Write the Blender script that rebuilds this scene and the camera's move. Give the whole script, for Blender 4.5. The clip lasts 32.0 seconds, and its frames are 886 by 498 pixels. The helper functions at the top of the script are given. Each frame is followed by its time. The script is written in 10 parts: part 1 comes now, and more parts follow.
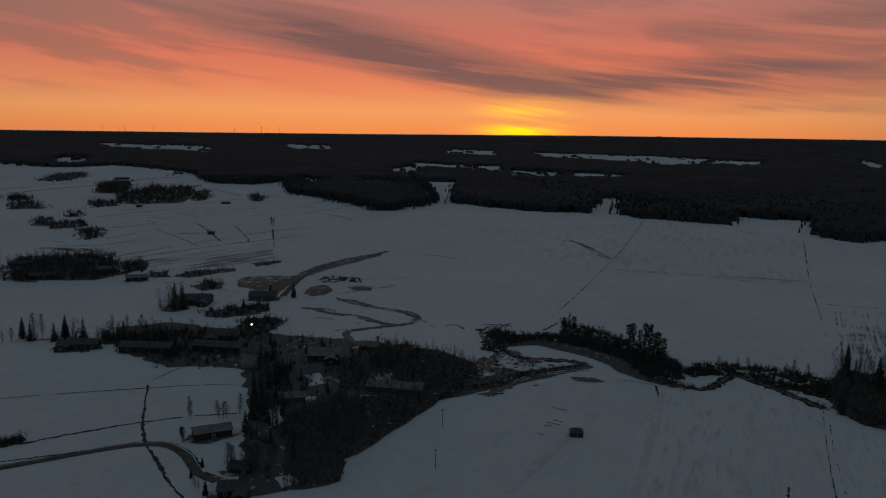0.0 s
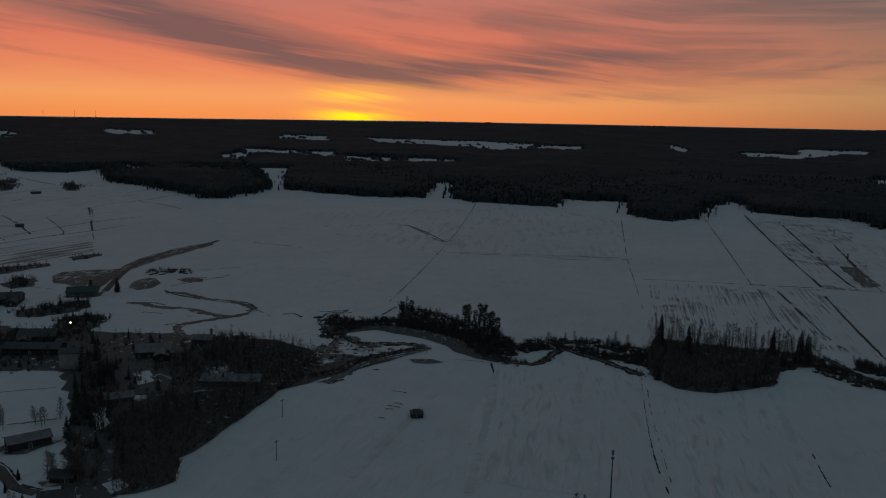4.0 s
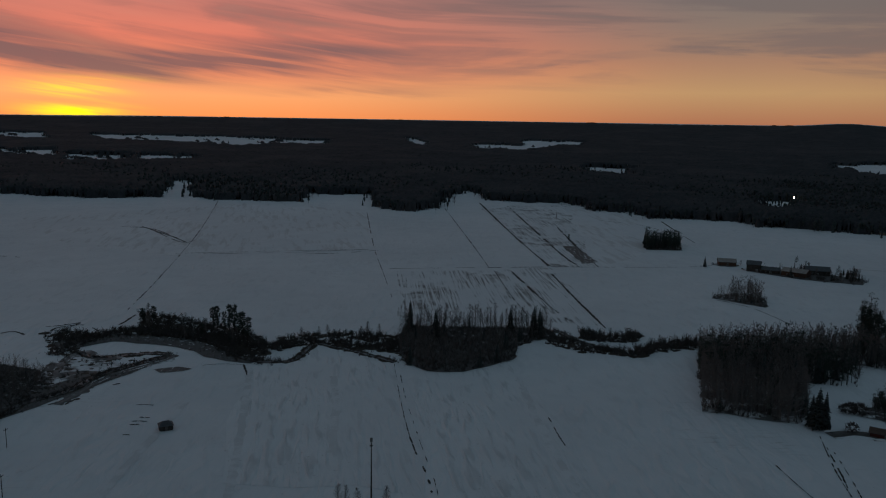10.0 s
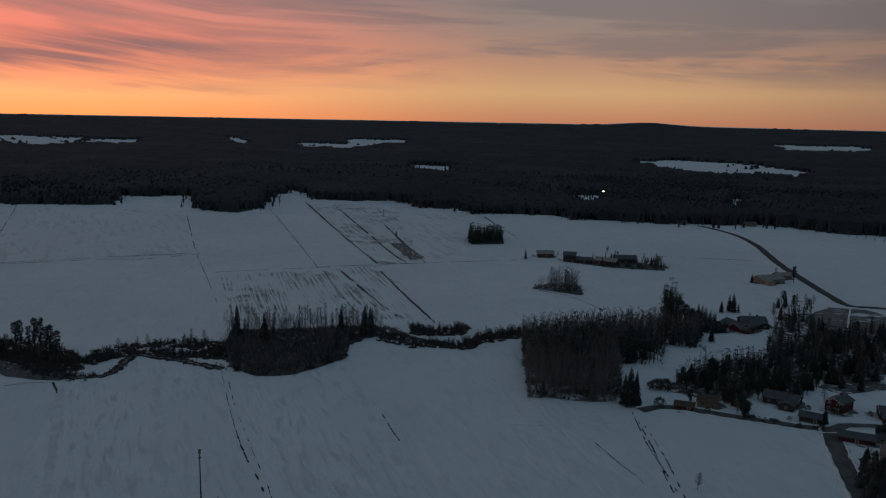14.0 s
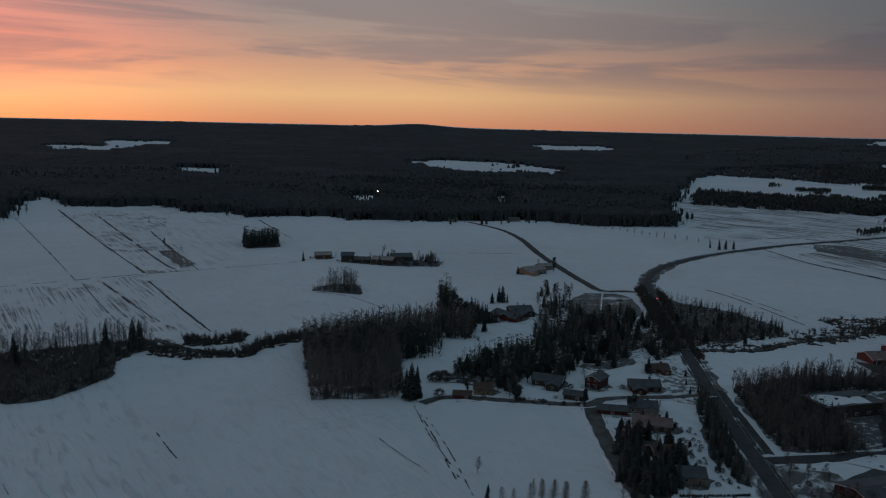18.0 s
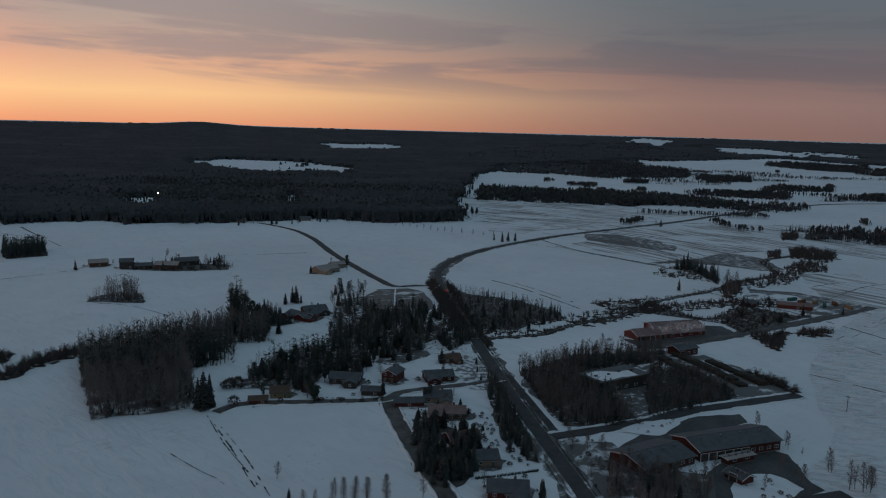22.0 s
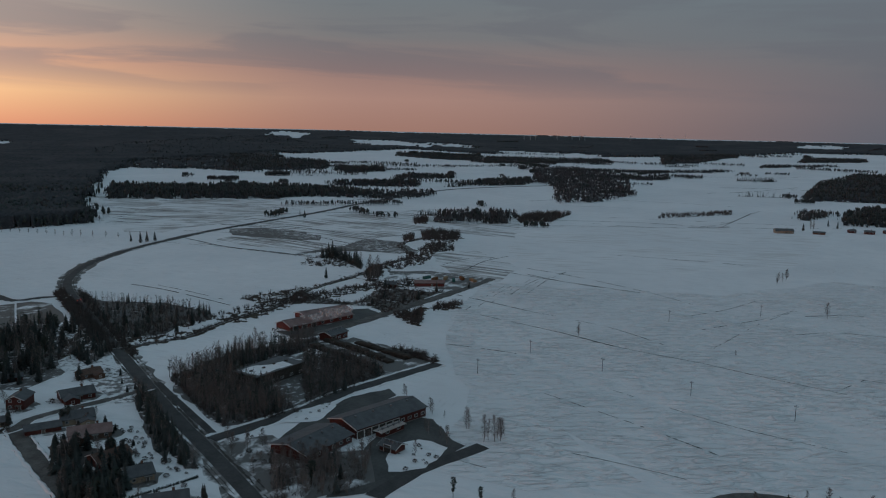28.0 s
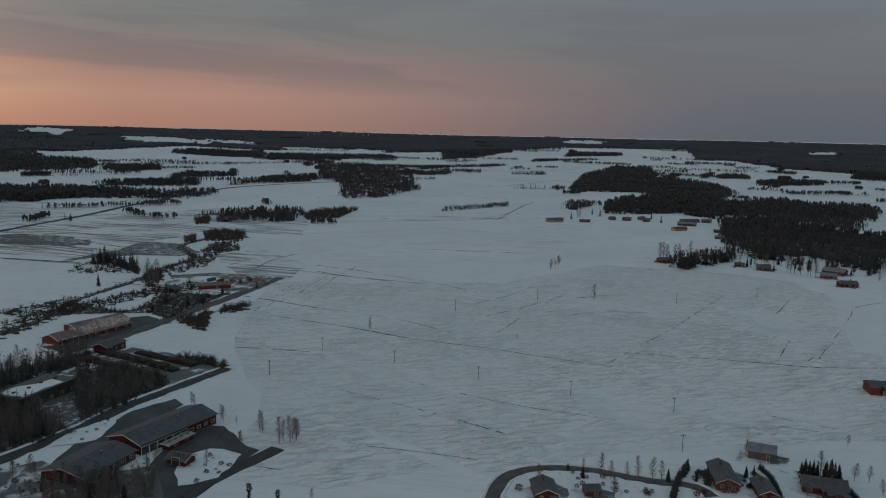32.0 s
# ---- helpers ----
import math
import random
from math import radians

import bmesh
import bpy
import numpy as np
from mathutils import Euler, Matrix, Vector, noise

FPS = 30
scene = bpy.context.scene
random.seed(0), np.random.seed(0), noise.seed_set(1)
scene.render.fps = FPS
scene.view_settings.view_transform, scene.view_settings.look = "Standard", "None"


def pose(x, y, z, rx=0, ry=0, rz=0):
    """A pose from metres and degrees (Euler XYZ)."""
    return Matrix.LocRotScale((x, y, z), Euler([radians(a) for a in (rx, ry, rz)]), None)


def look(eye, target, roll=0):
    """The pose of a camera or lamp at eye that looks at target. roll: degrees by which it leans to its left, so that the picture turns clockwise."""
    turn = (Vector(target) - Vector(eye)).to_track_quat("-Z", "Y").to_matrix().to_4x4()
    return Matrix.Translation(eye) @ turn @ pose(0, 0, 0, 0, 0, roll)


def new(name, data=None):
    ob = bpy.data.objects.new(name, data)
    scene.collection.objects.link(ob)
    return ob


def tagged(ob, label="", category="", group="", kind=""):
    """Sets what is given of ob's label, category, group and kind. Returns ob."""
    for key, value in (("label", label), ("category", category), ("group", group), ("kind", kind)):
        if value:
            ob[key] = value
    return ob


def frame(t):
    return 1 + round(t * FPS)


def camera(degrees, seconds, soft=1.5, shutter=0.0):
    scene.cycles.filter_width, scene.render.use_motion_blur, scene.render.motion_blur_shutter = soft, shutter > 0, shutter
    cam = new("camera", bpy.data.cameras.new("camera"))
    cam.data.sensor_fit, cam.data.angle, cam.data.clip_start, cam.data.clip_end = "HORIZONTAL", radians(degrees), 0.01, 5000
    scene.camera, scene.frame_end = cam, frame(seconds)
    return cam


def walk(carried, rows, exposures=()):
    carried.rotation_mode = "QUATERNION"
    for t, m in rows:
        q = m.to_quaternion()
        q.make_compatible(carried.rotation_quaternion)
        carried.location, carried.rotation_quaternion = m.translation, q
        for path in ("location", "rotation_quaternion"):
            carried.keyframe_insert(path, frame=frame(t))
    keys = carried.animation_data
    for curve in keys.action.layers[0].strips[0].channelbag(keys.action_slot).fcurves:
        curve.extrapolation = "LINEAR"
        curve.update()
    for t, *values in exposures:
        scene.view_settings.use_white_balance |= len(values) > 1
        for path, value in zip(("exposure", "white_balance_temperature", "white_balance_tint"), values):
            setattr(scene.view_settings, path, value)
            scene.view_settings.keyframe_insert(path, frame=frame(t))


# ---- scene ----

cam = camera(58.25, 32.0, 1.1)
EYE = (0.0, 0.0, 120.0)
TURNS = (
    (0, 81.67, -0.85, 27.12), (0.5, 81.41, -1.27, 26.66), (1, 81.29, -1.24, 25.74), (1.5, 81.18, -1.25, 23.79),
    (2, 81.01, -1.43, 22.16), (2.5, 81.01, -1.12, 20.29), (3, 80.89, -1.29, 18.71), (3.5, 80.86, -1.17, 17.01),
    (5.5, 80.82, -1.08, 10.11), (6, 80.87, -0.87, 8.34), (6.5, 80.83, -1.06, 6.73), (7, 80.83, -0.97, 5.21),
    (7.5, 80.8, -0.96, 3.76), (8, 80.79, -0.88, 2.5), (8.5, 80.76, -0.87, 1.59), (9, 80.75, -0.76, 0.11),
    (9.5, 80.73, -0.89, -1.47), (10, 80.74, -0.9, -2.96), (10.5, 80.73, -0.93, -4.51), (11, 80.74, -0.96, -5.83),
    (11.5, 80.74, -0.97, -7.21), (12, 80.74, -1.01, -8.5), (12.5, 80.75, -1.02, -9.77), (13, 80.76, -1.01, -11.45),
    (13.5, 80.8, -1.02, -13.45), (14, 80.83, -1.05, -15.42), (14.5, 80.85, -1.09, -17.46), (16.5, 81.06, -1.17, -25.66),
    (17, 81.13, -1.17, -27.68), (17.5, 81.17, -1.22, -29.53), (18, 81.22, -1.25, -31.51), (18.5, 81.25, -1.24, -33.47),
    (19, 81.27, -1.23, -35.37), (19.5, 81.3, -1.31, -37.33), (20, 81.33, -1.3, -39.26), (20.5, 81.36, -1.32, -41.19),
    (21, 81.41, -1.32, -43.16), (21.5, 81.42, -1.31, -44.98), (22, 81.43, -1.34, -46.55), (22.5, 81.45, -1.31, -48.44),
    (23, 81.46, -1.24, -50.64), (23.5, 81.47, -1.27, -52.6), (24, 81.48, -1.27, -54.6), (24.5, 81.48, -1.28, -56.69),
    (25, 81.47, -1.25, -58.88), (25.5, 81.46, -1.22, -60.97), (27.5, 81.43, -1.16, -69.73), (28, 81.47, -1.14, -71.91),
    (28.5, 81.42, -1.12, -74.04), (29, 81.42, -1.04, -76.14), (29.5, 81.41, -1.1, -78.14), (30, 81.44, -1.14, -80.19),
    (30.5, 81.42, -1.16, -82.24), (31, 81.46, -1.28, -84.08), (31.5, 81.44, -1.14, -85.82), (32, 81.49, -1.13, -87.23),
)

EXPOSURES = (
    (0.0, 0.04, 6450, 10), (6.0, 0.12, 6300, 10), (9.0, 0.24, 6100, 10), (13.0, 0.53, 5950, 10),
    (19.0, 1.02, 5900, 10), (23.0, 1.34, 5950, 10), (28.0, 1.66, 6250, 10), (32.0, 1.78, 6750, 10))
walk(cam, [(t, pose(*EYE, rx, ry, rz)) for t, rx, ry, rz in TURNS], EXPOSURES)

# ---- sky and light: dusk, the sun just below the horizon ----
SUN_AZ = radians(-21.6)


def lin(r, g, b):
    """Linear colour from screen values of 0 to 255."""
    return tuple(((c / 255 + 0.055) / 1.055) ** 2.4 if c > 10 else c / 255 / 12.92 for c in (r, g, b))


class Nodes:
    """Short names for building a node tree."""

    def __init__(self, tree):
        self.tree = tree
        tree.nodes.clear()

    def add(self, kind, **settings):
        n = self.tree.nodes.new(kind)
        for key, value in settings.items():
            if key == "operation":
                n.operation = value
            elif key == "blend":
                n.blend_type = value
            elif key == "dtype":
                n.data_type = value
        return n

    def link(self, a, b):
        self.tree.links.new(a, b)

    def put(self, socket, value):
        if isinstance(value, bpy.types.NodeSocket):
            self.link(value, socket)
        else:
            socket.default_value = value

    def math(self, op, a, b=0.0, c=0.0, clamp=False):
        n = self.add("ShaderNodeMath", operation=op)
        n.use_clamp = clamp
        for s, v in zip(n.inputs, (a, b, c)):
            self.put(s, v)
        return n.outputs[0]

    def ramp(self, fac, stops, smooth=False):
        n = self.add("ShaderNodeValToRGB")
        e = n.color_ramp.elements
        n.color_ramp.interpolation = "EASE" if smooth else "LINEAR"
        while len(e) < len(stops):
            e.new(0.5)
        for el, (p, c) in zip(e, stops):
            el.position = p
            el.color = (*c, 1.0) if isinstance(c, tuple) else (c, c, c, 1.0)
        self.put(n.inputs[0], fac)
        return n.outputs[0]

    def mix(self, fac, a, b, blend="MIX"):
        n = self.add("ShaderNodeMix", dtype="RGBA", blend=blend)
        for s, v in zip((n.inputs[0], n.inputs[6], n.inputs[7]), (fac, a, b)):
            self.put(s, (*v, 1.0) if isinstance(v, tuple) and len(v) == 3 else v)
        return n.outputs[2]

    def noise(self, vector, scale, detail=4.0, rough=0.55, distort=0.0):
        n = self.add("ShaderNodeTexNoise")
        self.put(n.inputs["Vector"], vector)
        for key, v in (("Scale", scale), ("Detail", detail), ("Roughness", rough), ("Distortion", distort)):
            n.inputs[key].default_value = v
        return n.outputs[0]

    def combine(self, x, y, z=0.0):
        n = self.add("ShaderNodeCombineXYZ")
        for s, v in zip(n.inputs, (x, y, z)):
            self.put(s, v)
        return n.outputs[0]

    def scaled(self, vector, sx, sy, sz=1.0, turn=0.0):
        n = self.add("ShaderNodeMapping")
        self.put(n.inputs["Vector"], vector)
        n.inputs["Scale"].default_value = (sx, sy, sz)
        n.inputs["Rotation"].default_value = (0, 0, turn)
        return n.outputs[0]


def stops(gain, *pairs):
    return [(p, tuple(c * gain for c in lin(*rgb))) for p, rgb in pairs]


def build_sky():
    world = bpy.data.worlds.new("dusk_sky")
    scene.world = world
    world.use_nodes = True
    k = Nodes(world.node_tree)
    co = k.add("ShaderNodeTexCoord").outputs["Generated"]
    sep = k.add("ShaderNodeSeparateXYZ")
    k.link(co, sep.inputs[0])
    x, y, z = sep.outputs
    az = k.math("ARCTAN2", x, y)
    el = k.math("MAXIMUM", z, 0.0)
    turn = k.math("SUBTRACT", az, SUN_AZ)
    off = k.math("MAXIMUM", turn, k.math("MULTIPLY", turn, -0.6))
    # clear colours by height, for four directions from the afterglow round to the far side
    top = (0.0525, 0.077, 0.0925)
    crown = [(0.40, top), (1.0, top)]
    glow = k.ramp(el, stops(0.92, (0.0, (250, 146, 78)), (0.025, (250, 162, 98)), (0.055, (238, 144, 97)), (0.09, (222, 126, 97)), (0.17, (170, 122, 112)), (0.26, (100, 98, 102))) + crown)
    warm = k.ramp(el, stops(0.50, (0.0, (218, 144, 102)), (0.035, (236, 184, 126)), (0.07, (210, 160, 124)), (0.11, (172, 148, 130)), (0.17, (144, 142, 136)), (0.26, (90, 100, 106))) + crown)
    pink = k.ramp(el, stops(0.225, (0.0, (186, 141, 125)), (0.035, (196, 154, 139)), (0.07, (174, 142, 134)), (0.11, (140, 138, 138)), (0.17, (130, 140, 144)), (0.26, (116, 132, 144))) + crown)
    far = k.ramp(el, stops(0.225, (0.0, (104, 113, 125)), (0.045, (114, 118, 127)), (0.08, (120, 126, 132)), (0.17, (122, 135, 143)), (0.26, (122, 144, 160))) + crown)
    f1 = k.ramp(off, [(0.12, 0.0), (0.79, 1.0)], True)
    f2 = k.ramp(k.math("MULTIPLY", off, 0.5), [(0.40, 0.0), (0.78, 1.0)], True)
    f3 = k.ramp(k.math("MULTIPLY", off, 0.4), [(0.60, 0.0), (0.92, 1.0)], True)
    sky = k.mix(f1, glow, warm)
    sky = k.mix(f2, sky, pink)
    sky = k.mix(f3, sky, far)
    # long streaks of cloud, lit from below near the sun
    band = k.combine(k.math("MULTIPLY", az, 2.1), k.math("ADD", k.math("MULTIPLY", el, 17.0), k.math("ADD", k.math("MULTIPLY", k.math("MINIMUM", az, 0.0), 1.7), k.math("MULTIPLY", az, 0.45))))
    fine = k.combine(k.math("MULTIPLY", az, 3.0), k.math("ADD", k.math("MULTIPLY", el, 60.0), k.math("ADD", k.math("MULTIPLY", k.math("MINIMUM", az, 0.0), 6.0), k.math("MULTIPLY", az, 1.6))))
    n1 = k.noise(band, 1.25, 6.0, 0.56, 0.7)
    n2 = k.noise(fine, 1.6, 4.0, 0.5, 0.5)
    body = k.math("ADD", k.math("MULTIPLY", n1, 0.82), k.math("MULTIPLY", n2, 0.18))
    dark = k.ramp(body, [(0.445, 0.0), (0.56, 1.0)], True)
    height = k.ramp(el, [(0.025, 0.0), (0.075, 1.0), (0.2, 0.7), (0.35, 0.0)], True)
    near_sun = k.math("SUBTRACT", 1.0, f2)
    grey = k.mix(f2, k.mix(f1, lin(118, 90, 84), tuple(0.56 * c for c in lin(136, 120, 114))), tuple(0.23 * c for c in lin(116, 118, 126)))
    soft = k.math("SUBTRACT", k.math("SUBTRACT", 0.95, k.math("MULTIPLY", f1, 0.25)), k.math("MULTIPLY", f2, 0.25))
    sky = k.mix(k.math("MULTIPLY", k.math("MULTIPLY", dark, height), k.math("MULTIPLY", soft, k.math("ADD", 0.4, k.math("MULTIPLY", f1, 0.6)))), sky, grey)
    red = k.ramp(body, [(0.34, 0.45), (0.45, 1.0), (0.53, 0.75), (0.60, 0.0)], True)
    red = k.math("MULTIPLY", k.math("MULTIPLY", red, k.ramp(el, [(0.022, 0.0), (0.06, 1.0), (0.11, 0.75), (0.19, 0.15)], True)), k.math("MULTIPLY", k.math("SUBTRACT", 1.0, k.math("MULTIPLY", f1, 0.92)), k.math("MULTIPLY", near_sun, 0.18)))
    sky = k.mix(red, sky, tuple(0.95 * c for c in lin(236, 90, 72)))
    # the heavier cloud masses of this evening: azimuth, height, half-lengths, slope, weight
    wavy = k.math("ADD", el, k.math("MULTIPLY", k.math("SUBTRACT", n1, 0.5), 0.055))
    mass = 0.0
    for ca, ce, sa, se, slope, weight in (
            (-0.60, 0.116, 0.10, 0.017, -0.22, 1.0), (-0.49, 0.092, 0.13, 0.018, -0.20, 1.1), (-0.25, 0.060, 0.17, 0.011, -0.03, 1.1),
            (-0.09, 0.080, 0.13, 0.014, 0.02, 0.95), (0.22, 0.138, 0.14, 0.011, 0.0, 0.7), (-0.74, 0.130, 0.12, 0.009, -0.2, 0.5),
            (-0.05, 0.033, 0.09, 0.005, 0.0, 0.5), (0.24, 0.072, 0.08, 0.005, 0.03, 0.45), (-0.12, 0.125, 0.16, 0.012, 0.05, 0.5)):
        da = k.math("SUBTRACT", az, ca)
        u = k.math("DIVIDE", da, sa)
        w = k.math("DIVIDE", k.math("SUBTRACT", k.math("SUBTRACT", wavy, ce), k.math("MULTIPLY", da, slope)), se)
        g = k.math("EXPONENT", k.math("MULTIPLY", k.math("ADD", k.math("MULTIPLY", u, u), k.math("MULTIPLY", w, w)), -0.7))
        mass = k.math("ADD", k.math("MULTIPLY", g, weight), mass)
    mass = k.math("MULTIPLY", mass, k.ramp(n2, [(0.36, 0.45), (0.6, 1.0)]), clamp=True)
    shade = k.mix(f1, lin(104, 82, 82), tuple(0.62 * c for c in lin(132, 118, 112)))
    sky = k.mix(k.math("MULTIPLY", mass, 0.82), sky, shade)
    # the afterglow where the sun went down, in two lobes
    streak = k.ramp(n2, [(0.4, 0.25), (0.56, 1.0)])
    for ca, ce, sa, se, weight in ((-0.375, 0.003, 0.045, 0.008, 1.0), (-0.38, 0.027, 0.045, 0.008, 0.7), (-0.36, 0.038, 0.05, 0.005, 0.35)):
        gx = k.math("DIVIDE", k.math("SUBTRACT", az, ca), sa)
        gy = k.math("DIVIDE", k.math("SUBTRACT", el, ce), se)
        g = k.math("EXPONENT", k.math("MULTIPLY", k.math("ADD", k.math("MULTIPLY", gx, gx), k.math("MULTIPLY", gy, gy)), -1.0))
        sky = k.mix(k.math("MULTIPLY", k.math("MULTIPLY", g, streak), weight), sky, (1.5, 0.92, 0.0))
    # a thin physical sky below it all
    nishita = k.add("ShaderNodeTexSky")
    nishita.sky_type = "NISHITA"
    nishita.sun_disc = False
    nishita.sun_elevation, nishita.sun_rotation = radians(0.5), SUN_AZ
    total = k.mix(1.0, sky, k.mix(1.0, nishita.outputs[0], (0.0008, 0.0008, 0.0008), "MULTIPLY"), "ADD")
    bg = k.add("ShaderNodeBackground")
    k.link(total, bg.inputs[0])
    bg.inputs[1].default_value = 1.0
    out = k.add("ShaderNodeOutputWorld")
    k.link(bg.outputs[0], out.inputs[0])


build_sky()
sun = new("sun_below_clouds", bpy.data.lights.new("sun", "SUN"))
sun.data.energy, sun.data.angle, sun.data.color = 0.015, radians(12), (1.0, 0.55, 0.3)
sun.matrix_world = look((0, 0, 300), (-math.sin(SUN_AZ) * 100, -math.cos(SUN_AZ) * 100, 294))


# ---- materials ----
def principled(name, rough=0.8, metal=0.0, spec=0.3):
    m = bpy.data.materials.new(name)
    m.use_nodes = True
    k = Nodes(m.node_tree)
    b = k.add("ShaderNodeBsdfPrincipled")
    b.inputs["Roughness"].default_value, b.inputs["Metallic"].default_value = rough, metal
    b.inputs["Specular IOR Level"].default_value = spec
    out = k.add("ShaderNodeOutputMaterial")
    k.link(b.outputs[0], out.inputs[0])
    return m, k, b


def bump(k, b, height, strength, distance):
    n = k.add("ShaderNodeBump")
    n.inputs["Strength"].default_value, n.inputs["Distance"].default_value = strength, distance
    k.link(height, n.inputs["Height"])
    k.link(n.outputs[0], b.inputs["Normal"])


def rough_stuff(name, dark, light, scale, rough=0.85, metal=0.0, relief=0.05, by_piece=0.0, stretch=(1, 1, 1)):
    """A plain surface with grain at two sizes and a little relief."""
    m, k, b = principled(name, rough, metal)
    co = k.add("ShaderNodeTexCoord").outputs["Object"]
    co = k.scaled(co, *stretch)
    big, small = k.noise(co, scale, 3.0), k.noise(co, scale * 9, 3.0)
    f = k.math("ADD", k.math("MULTIPLY", big, 0.6), k.math("MULTIPLY", small, 0.4))
    f = k.ramp(f, [(0.32, 0.0), (0.68, 1.0)])
    col = k.mix(f, dark, light)
    if by_piece:
        info = k.add("ShaderNodeObjectInfo").outputs["Random"]
        col = k.mix(by_piece, col, k.ramp(info, [(0.0, tuple(c * 0.5 for c in dark)), (1.0, light)]))
    k.link(col, b.inputs["Base Color"])
    bump(k, b, small, 0.5, relief)
    return m


def snow_material(name, soil_amount=0.0, sx=1.0, sy=1.0, soil=(0.075, 0.062, 0.05), drift=0.3, waves=0.0, cover=0.9):
    """Old wind-packed snow; soil shows through in streaks along the local x axis; with waves, soil is the painted
    ripple shade.
    """
    m, k, b = principled(name, 0.75, 0.0, 0.25)
    co = k.add("ShaderNodeTexCoord").outputs["Object"]
    wide, mid, small = k.noise(co, 0.006, 4.0, 0.55), k.noise(co, 0.05, 4.0, 0.55), k.noise(co, 0.5, 3.0)
    v = k.math("ADD", k.math("MULTIPLY", wide, 0.65), k.math("MULTIPLY", mid, 0.35))
    col = k.mix(k.ramp(v, [(0.38, 0.0), (0.62, 1.0)]), (0.735, 0.745, 0.755), (0.825, 0.83, 0.835))
    # stubble tips and crumbs of earth showing in a few worn places
    worn = k.ramp(k.noise(co, 0.011, 5.0, 0.65), [(0.56, 0.0), (0.70, 1.0)])
    tips = k.ramp(k.noise(k.scaled(co, 0.10, 0.5, 1.0, 0.5), 1.0, 4.0, 0.65), [(0.53, 0.0), (0.66, 1.0)])
    col = k.mix(k.math("MULTIPLY", k.math("MULTIPLY", worn, tips), 0.45), col, (0.36, 0.33, 0.30))
    fleck = k.ramp(k.noise(co, 0.55, 3.0, 0.6), [(0.64, 0.0), (0.70, 1.0)])
    near_worn = k.ramp(k.noise(co, 0.02, 4.0, 0.6), [(0.50, 0.0), (0.66, 1.0)])
    col = k.mix(k.math("MULTIPLY", k.math("MULTIPLY", fleck, near_worn), 0.5), col, (0.22, 0.20, 0.18))
    height = k.math("ADD", k.math("MULTIPLY", mid, 3.0), small)
    depth = 0.35
    if soil_amount:
        streak = k.noise(k.scaled(co, sx, sy), 1.0, 5.0, 0.62, 0.3)
        patch = k.noise(co, 0.013, 3.0)
        s = k.math("ADD", k.math("MULTIPLY", streak, 0.65), k.math("MULTIPLY", patch, 0.35))
        edge = 0.70 - 0.30 * soil_amount
        show = k.ramp(s, [(edge - 0.03, 0.0), (edge + 0.045, 1.0)])
        if waves:
            # lens-shaped wind ripples, in relief; lee-side shade is painted on them in grey
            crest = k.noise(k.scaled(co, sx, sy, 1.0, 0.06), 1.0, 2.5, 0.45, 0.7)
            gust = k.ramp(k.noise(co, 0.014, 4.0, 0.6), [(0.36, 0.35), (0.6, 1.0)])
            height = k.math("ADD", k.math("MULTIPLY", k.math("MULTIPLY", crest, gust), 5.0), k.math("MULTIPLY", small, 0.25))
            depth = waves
            lee_shade = [(0.525, 0.0), (0.553, 1.0), (0.60, 0.2)] if waves > 1 else [(0.545, 0.0), (0.68, 1.0)]
            show = k.math("MULTIPLY", k.ramp(crest, lee_shade), gust)
        elif soil_amount < 0.6 and soil[0] < 0.2:
            show = k.math("MULTIPLY", show, k.ramp(k.noise(co, 0.035, 4.0, 0.65), [(0.42, 0.03), (0.56, 1.0)]))
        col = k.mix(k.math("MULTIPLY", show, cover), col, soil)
    k.link(col, b.inputs["Base Color"])
    bump(k, b, height, drift, depth)
    return m




def stand_material(name):
    """Crowns of a great wood: dark spruce stands, browner bare ones, paler young growth."""
    m, k, b = principled(name, 0.95, 0.0, 0.1)
    co = k.add("ShaderNodeTexCoord").outputs["Object"]
    stand = k.noise(k.scaled(co, 1.0, 1.0, 0.0), 0.0045, 3.0, 0.6, 0.6)
    patchy, grain = k.noise(co, 0.02, 3.0), k.noise(co, 0.22, 3.0, 0.65)
    f = k.math("ADD", k.math("MULTIPLY", patchy, 0.45), k.math("MULTIPLY", grain, 0.55))
    col = k.mix(k.ramp(f, [(0.34, 0.0), (0.66, 1.0)]), (0.030, 0.032, 0.036), (0.068, 0.069, 0.073))
    col = k.mix(k.ramp(stand, [(0.50, 0.0), (0.64, 0.7)]), col, k.mix(grain, (0.060, 0.057, 0.058), (0.10, 0.094, 0.094)))
    k.link(col, b.inputs["Base Color"])
    bump(k, b, grain, 0.5, 0.6)
    return m


SNOW = snow_material("snow", 0.56, 0.22, 0.07, (0.50, 0.50, 0.50), 0.7, 0.45, 0.2)
SNOW_STRIPES = snow_material("snow_over_stubble", 0.575, 0.018, 0.7, (0.09, 0.075, 0.062), cover=0.8)
SNOW_STRIPES_WIDE = snow_material("snow_between_stubble_rows", 0.62, 0.008, 0.15, (0.12, 0.10, 0.08), cover=0.75)
# its grey is shade put into the colour along the ripples' lee edges
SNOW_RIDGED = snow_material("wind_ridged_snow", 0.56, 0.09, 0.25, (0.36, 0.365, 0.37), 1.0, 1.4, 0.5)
SNOW_FAINT = snow_material("snow_with_faint_furrows", 0.53, 0.02, 0.16, (0.48, 0.455, 0.43), cover=0.4)
SNOW_FURROW = snow_material("snow_with_fine_furrows", 0.56, 0.05, 0.34, (0.44, 0.445, 0.45), 0.8, 0.4, 0.5)
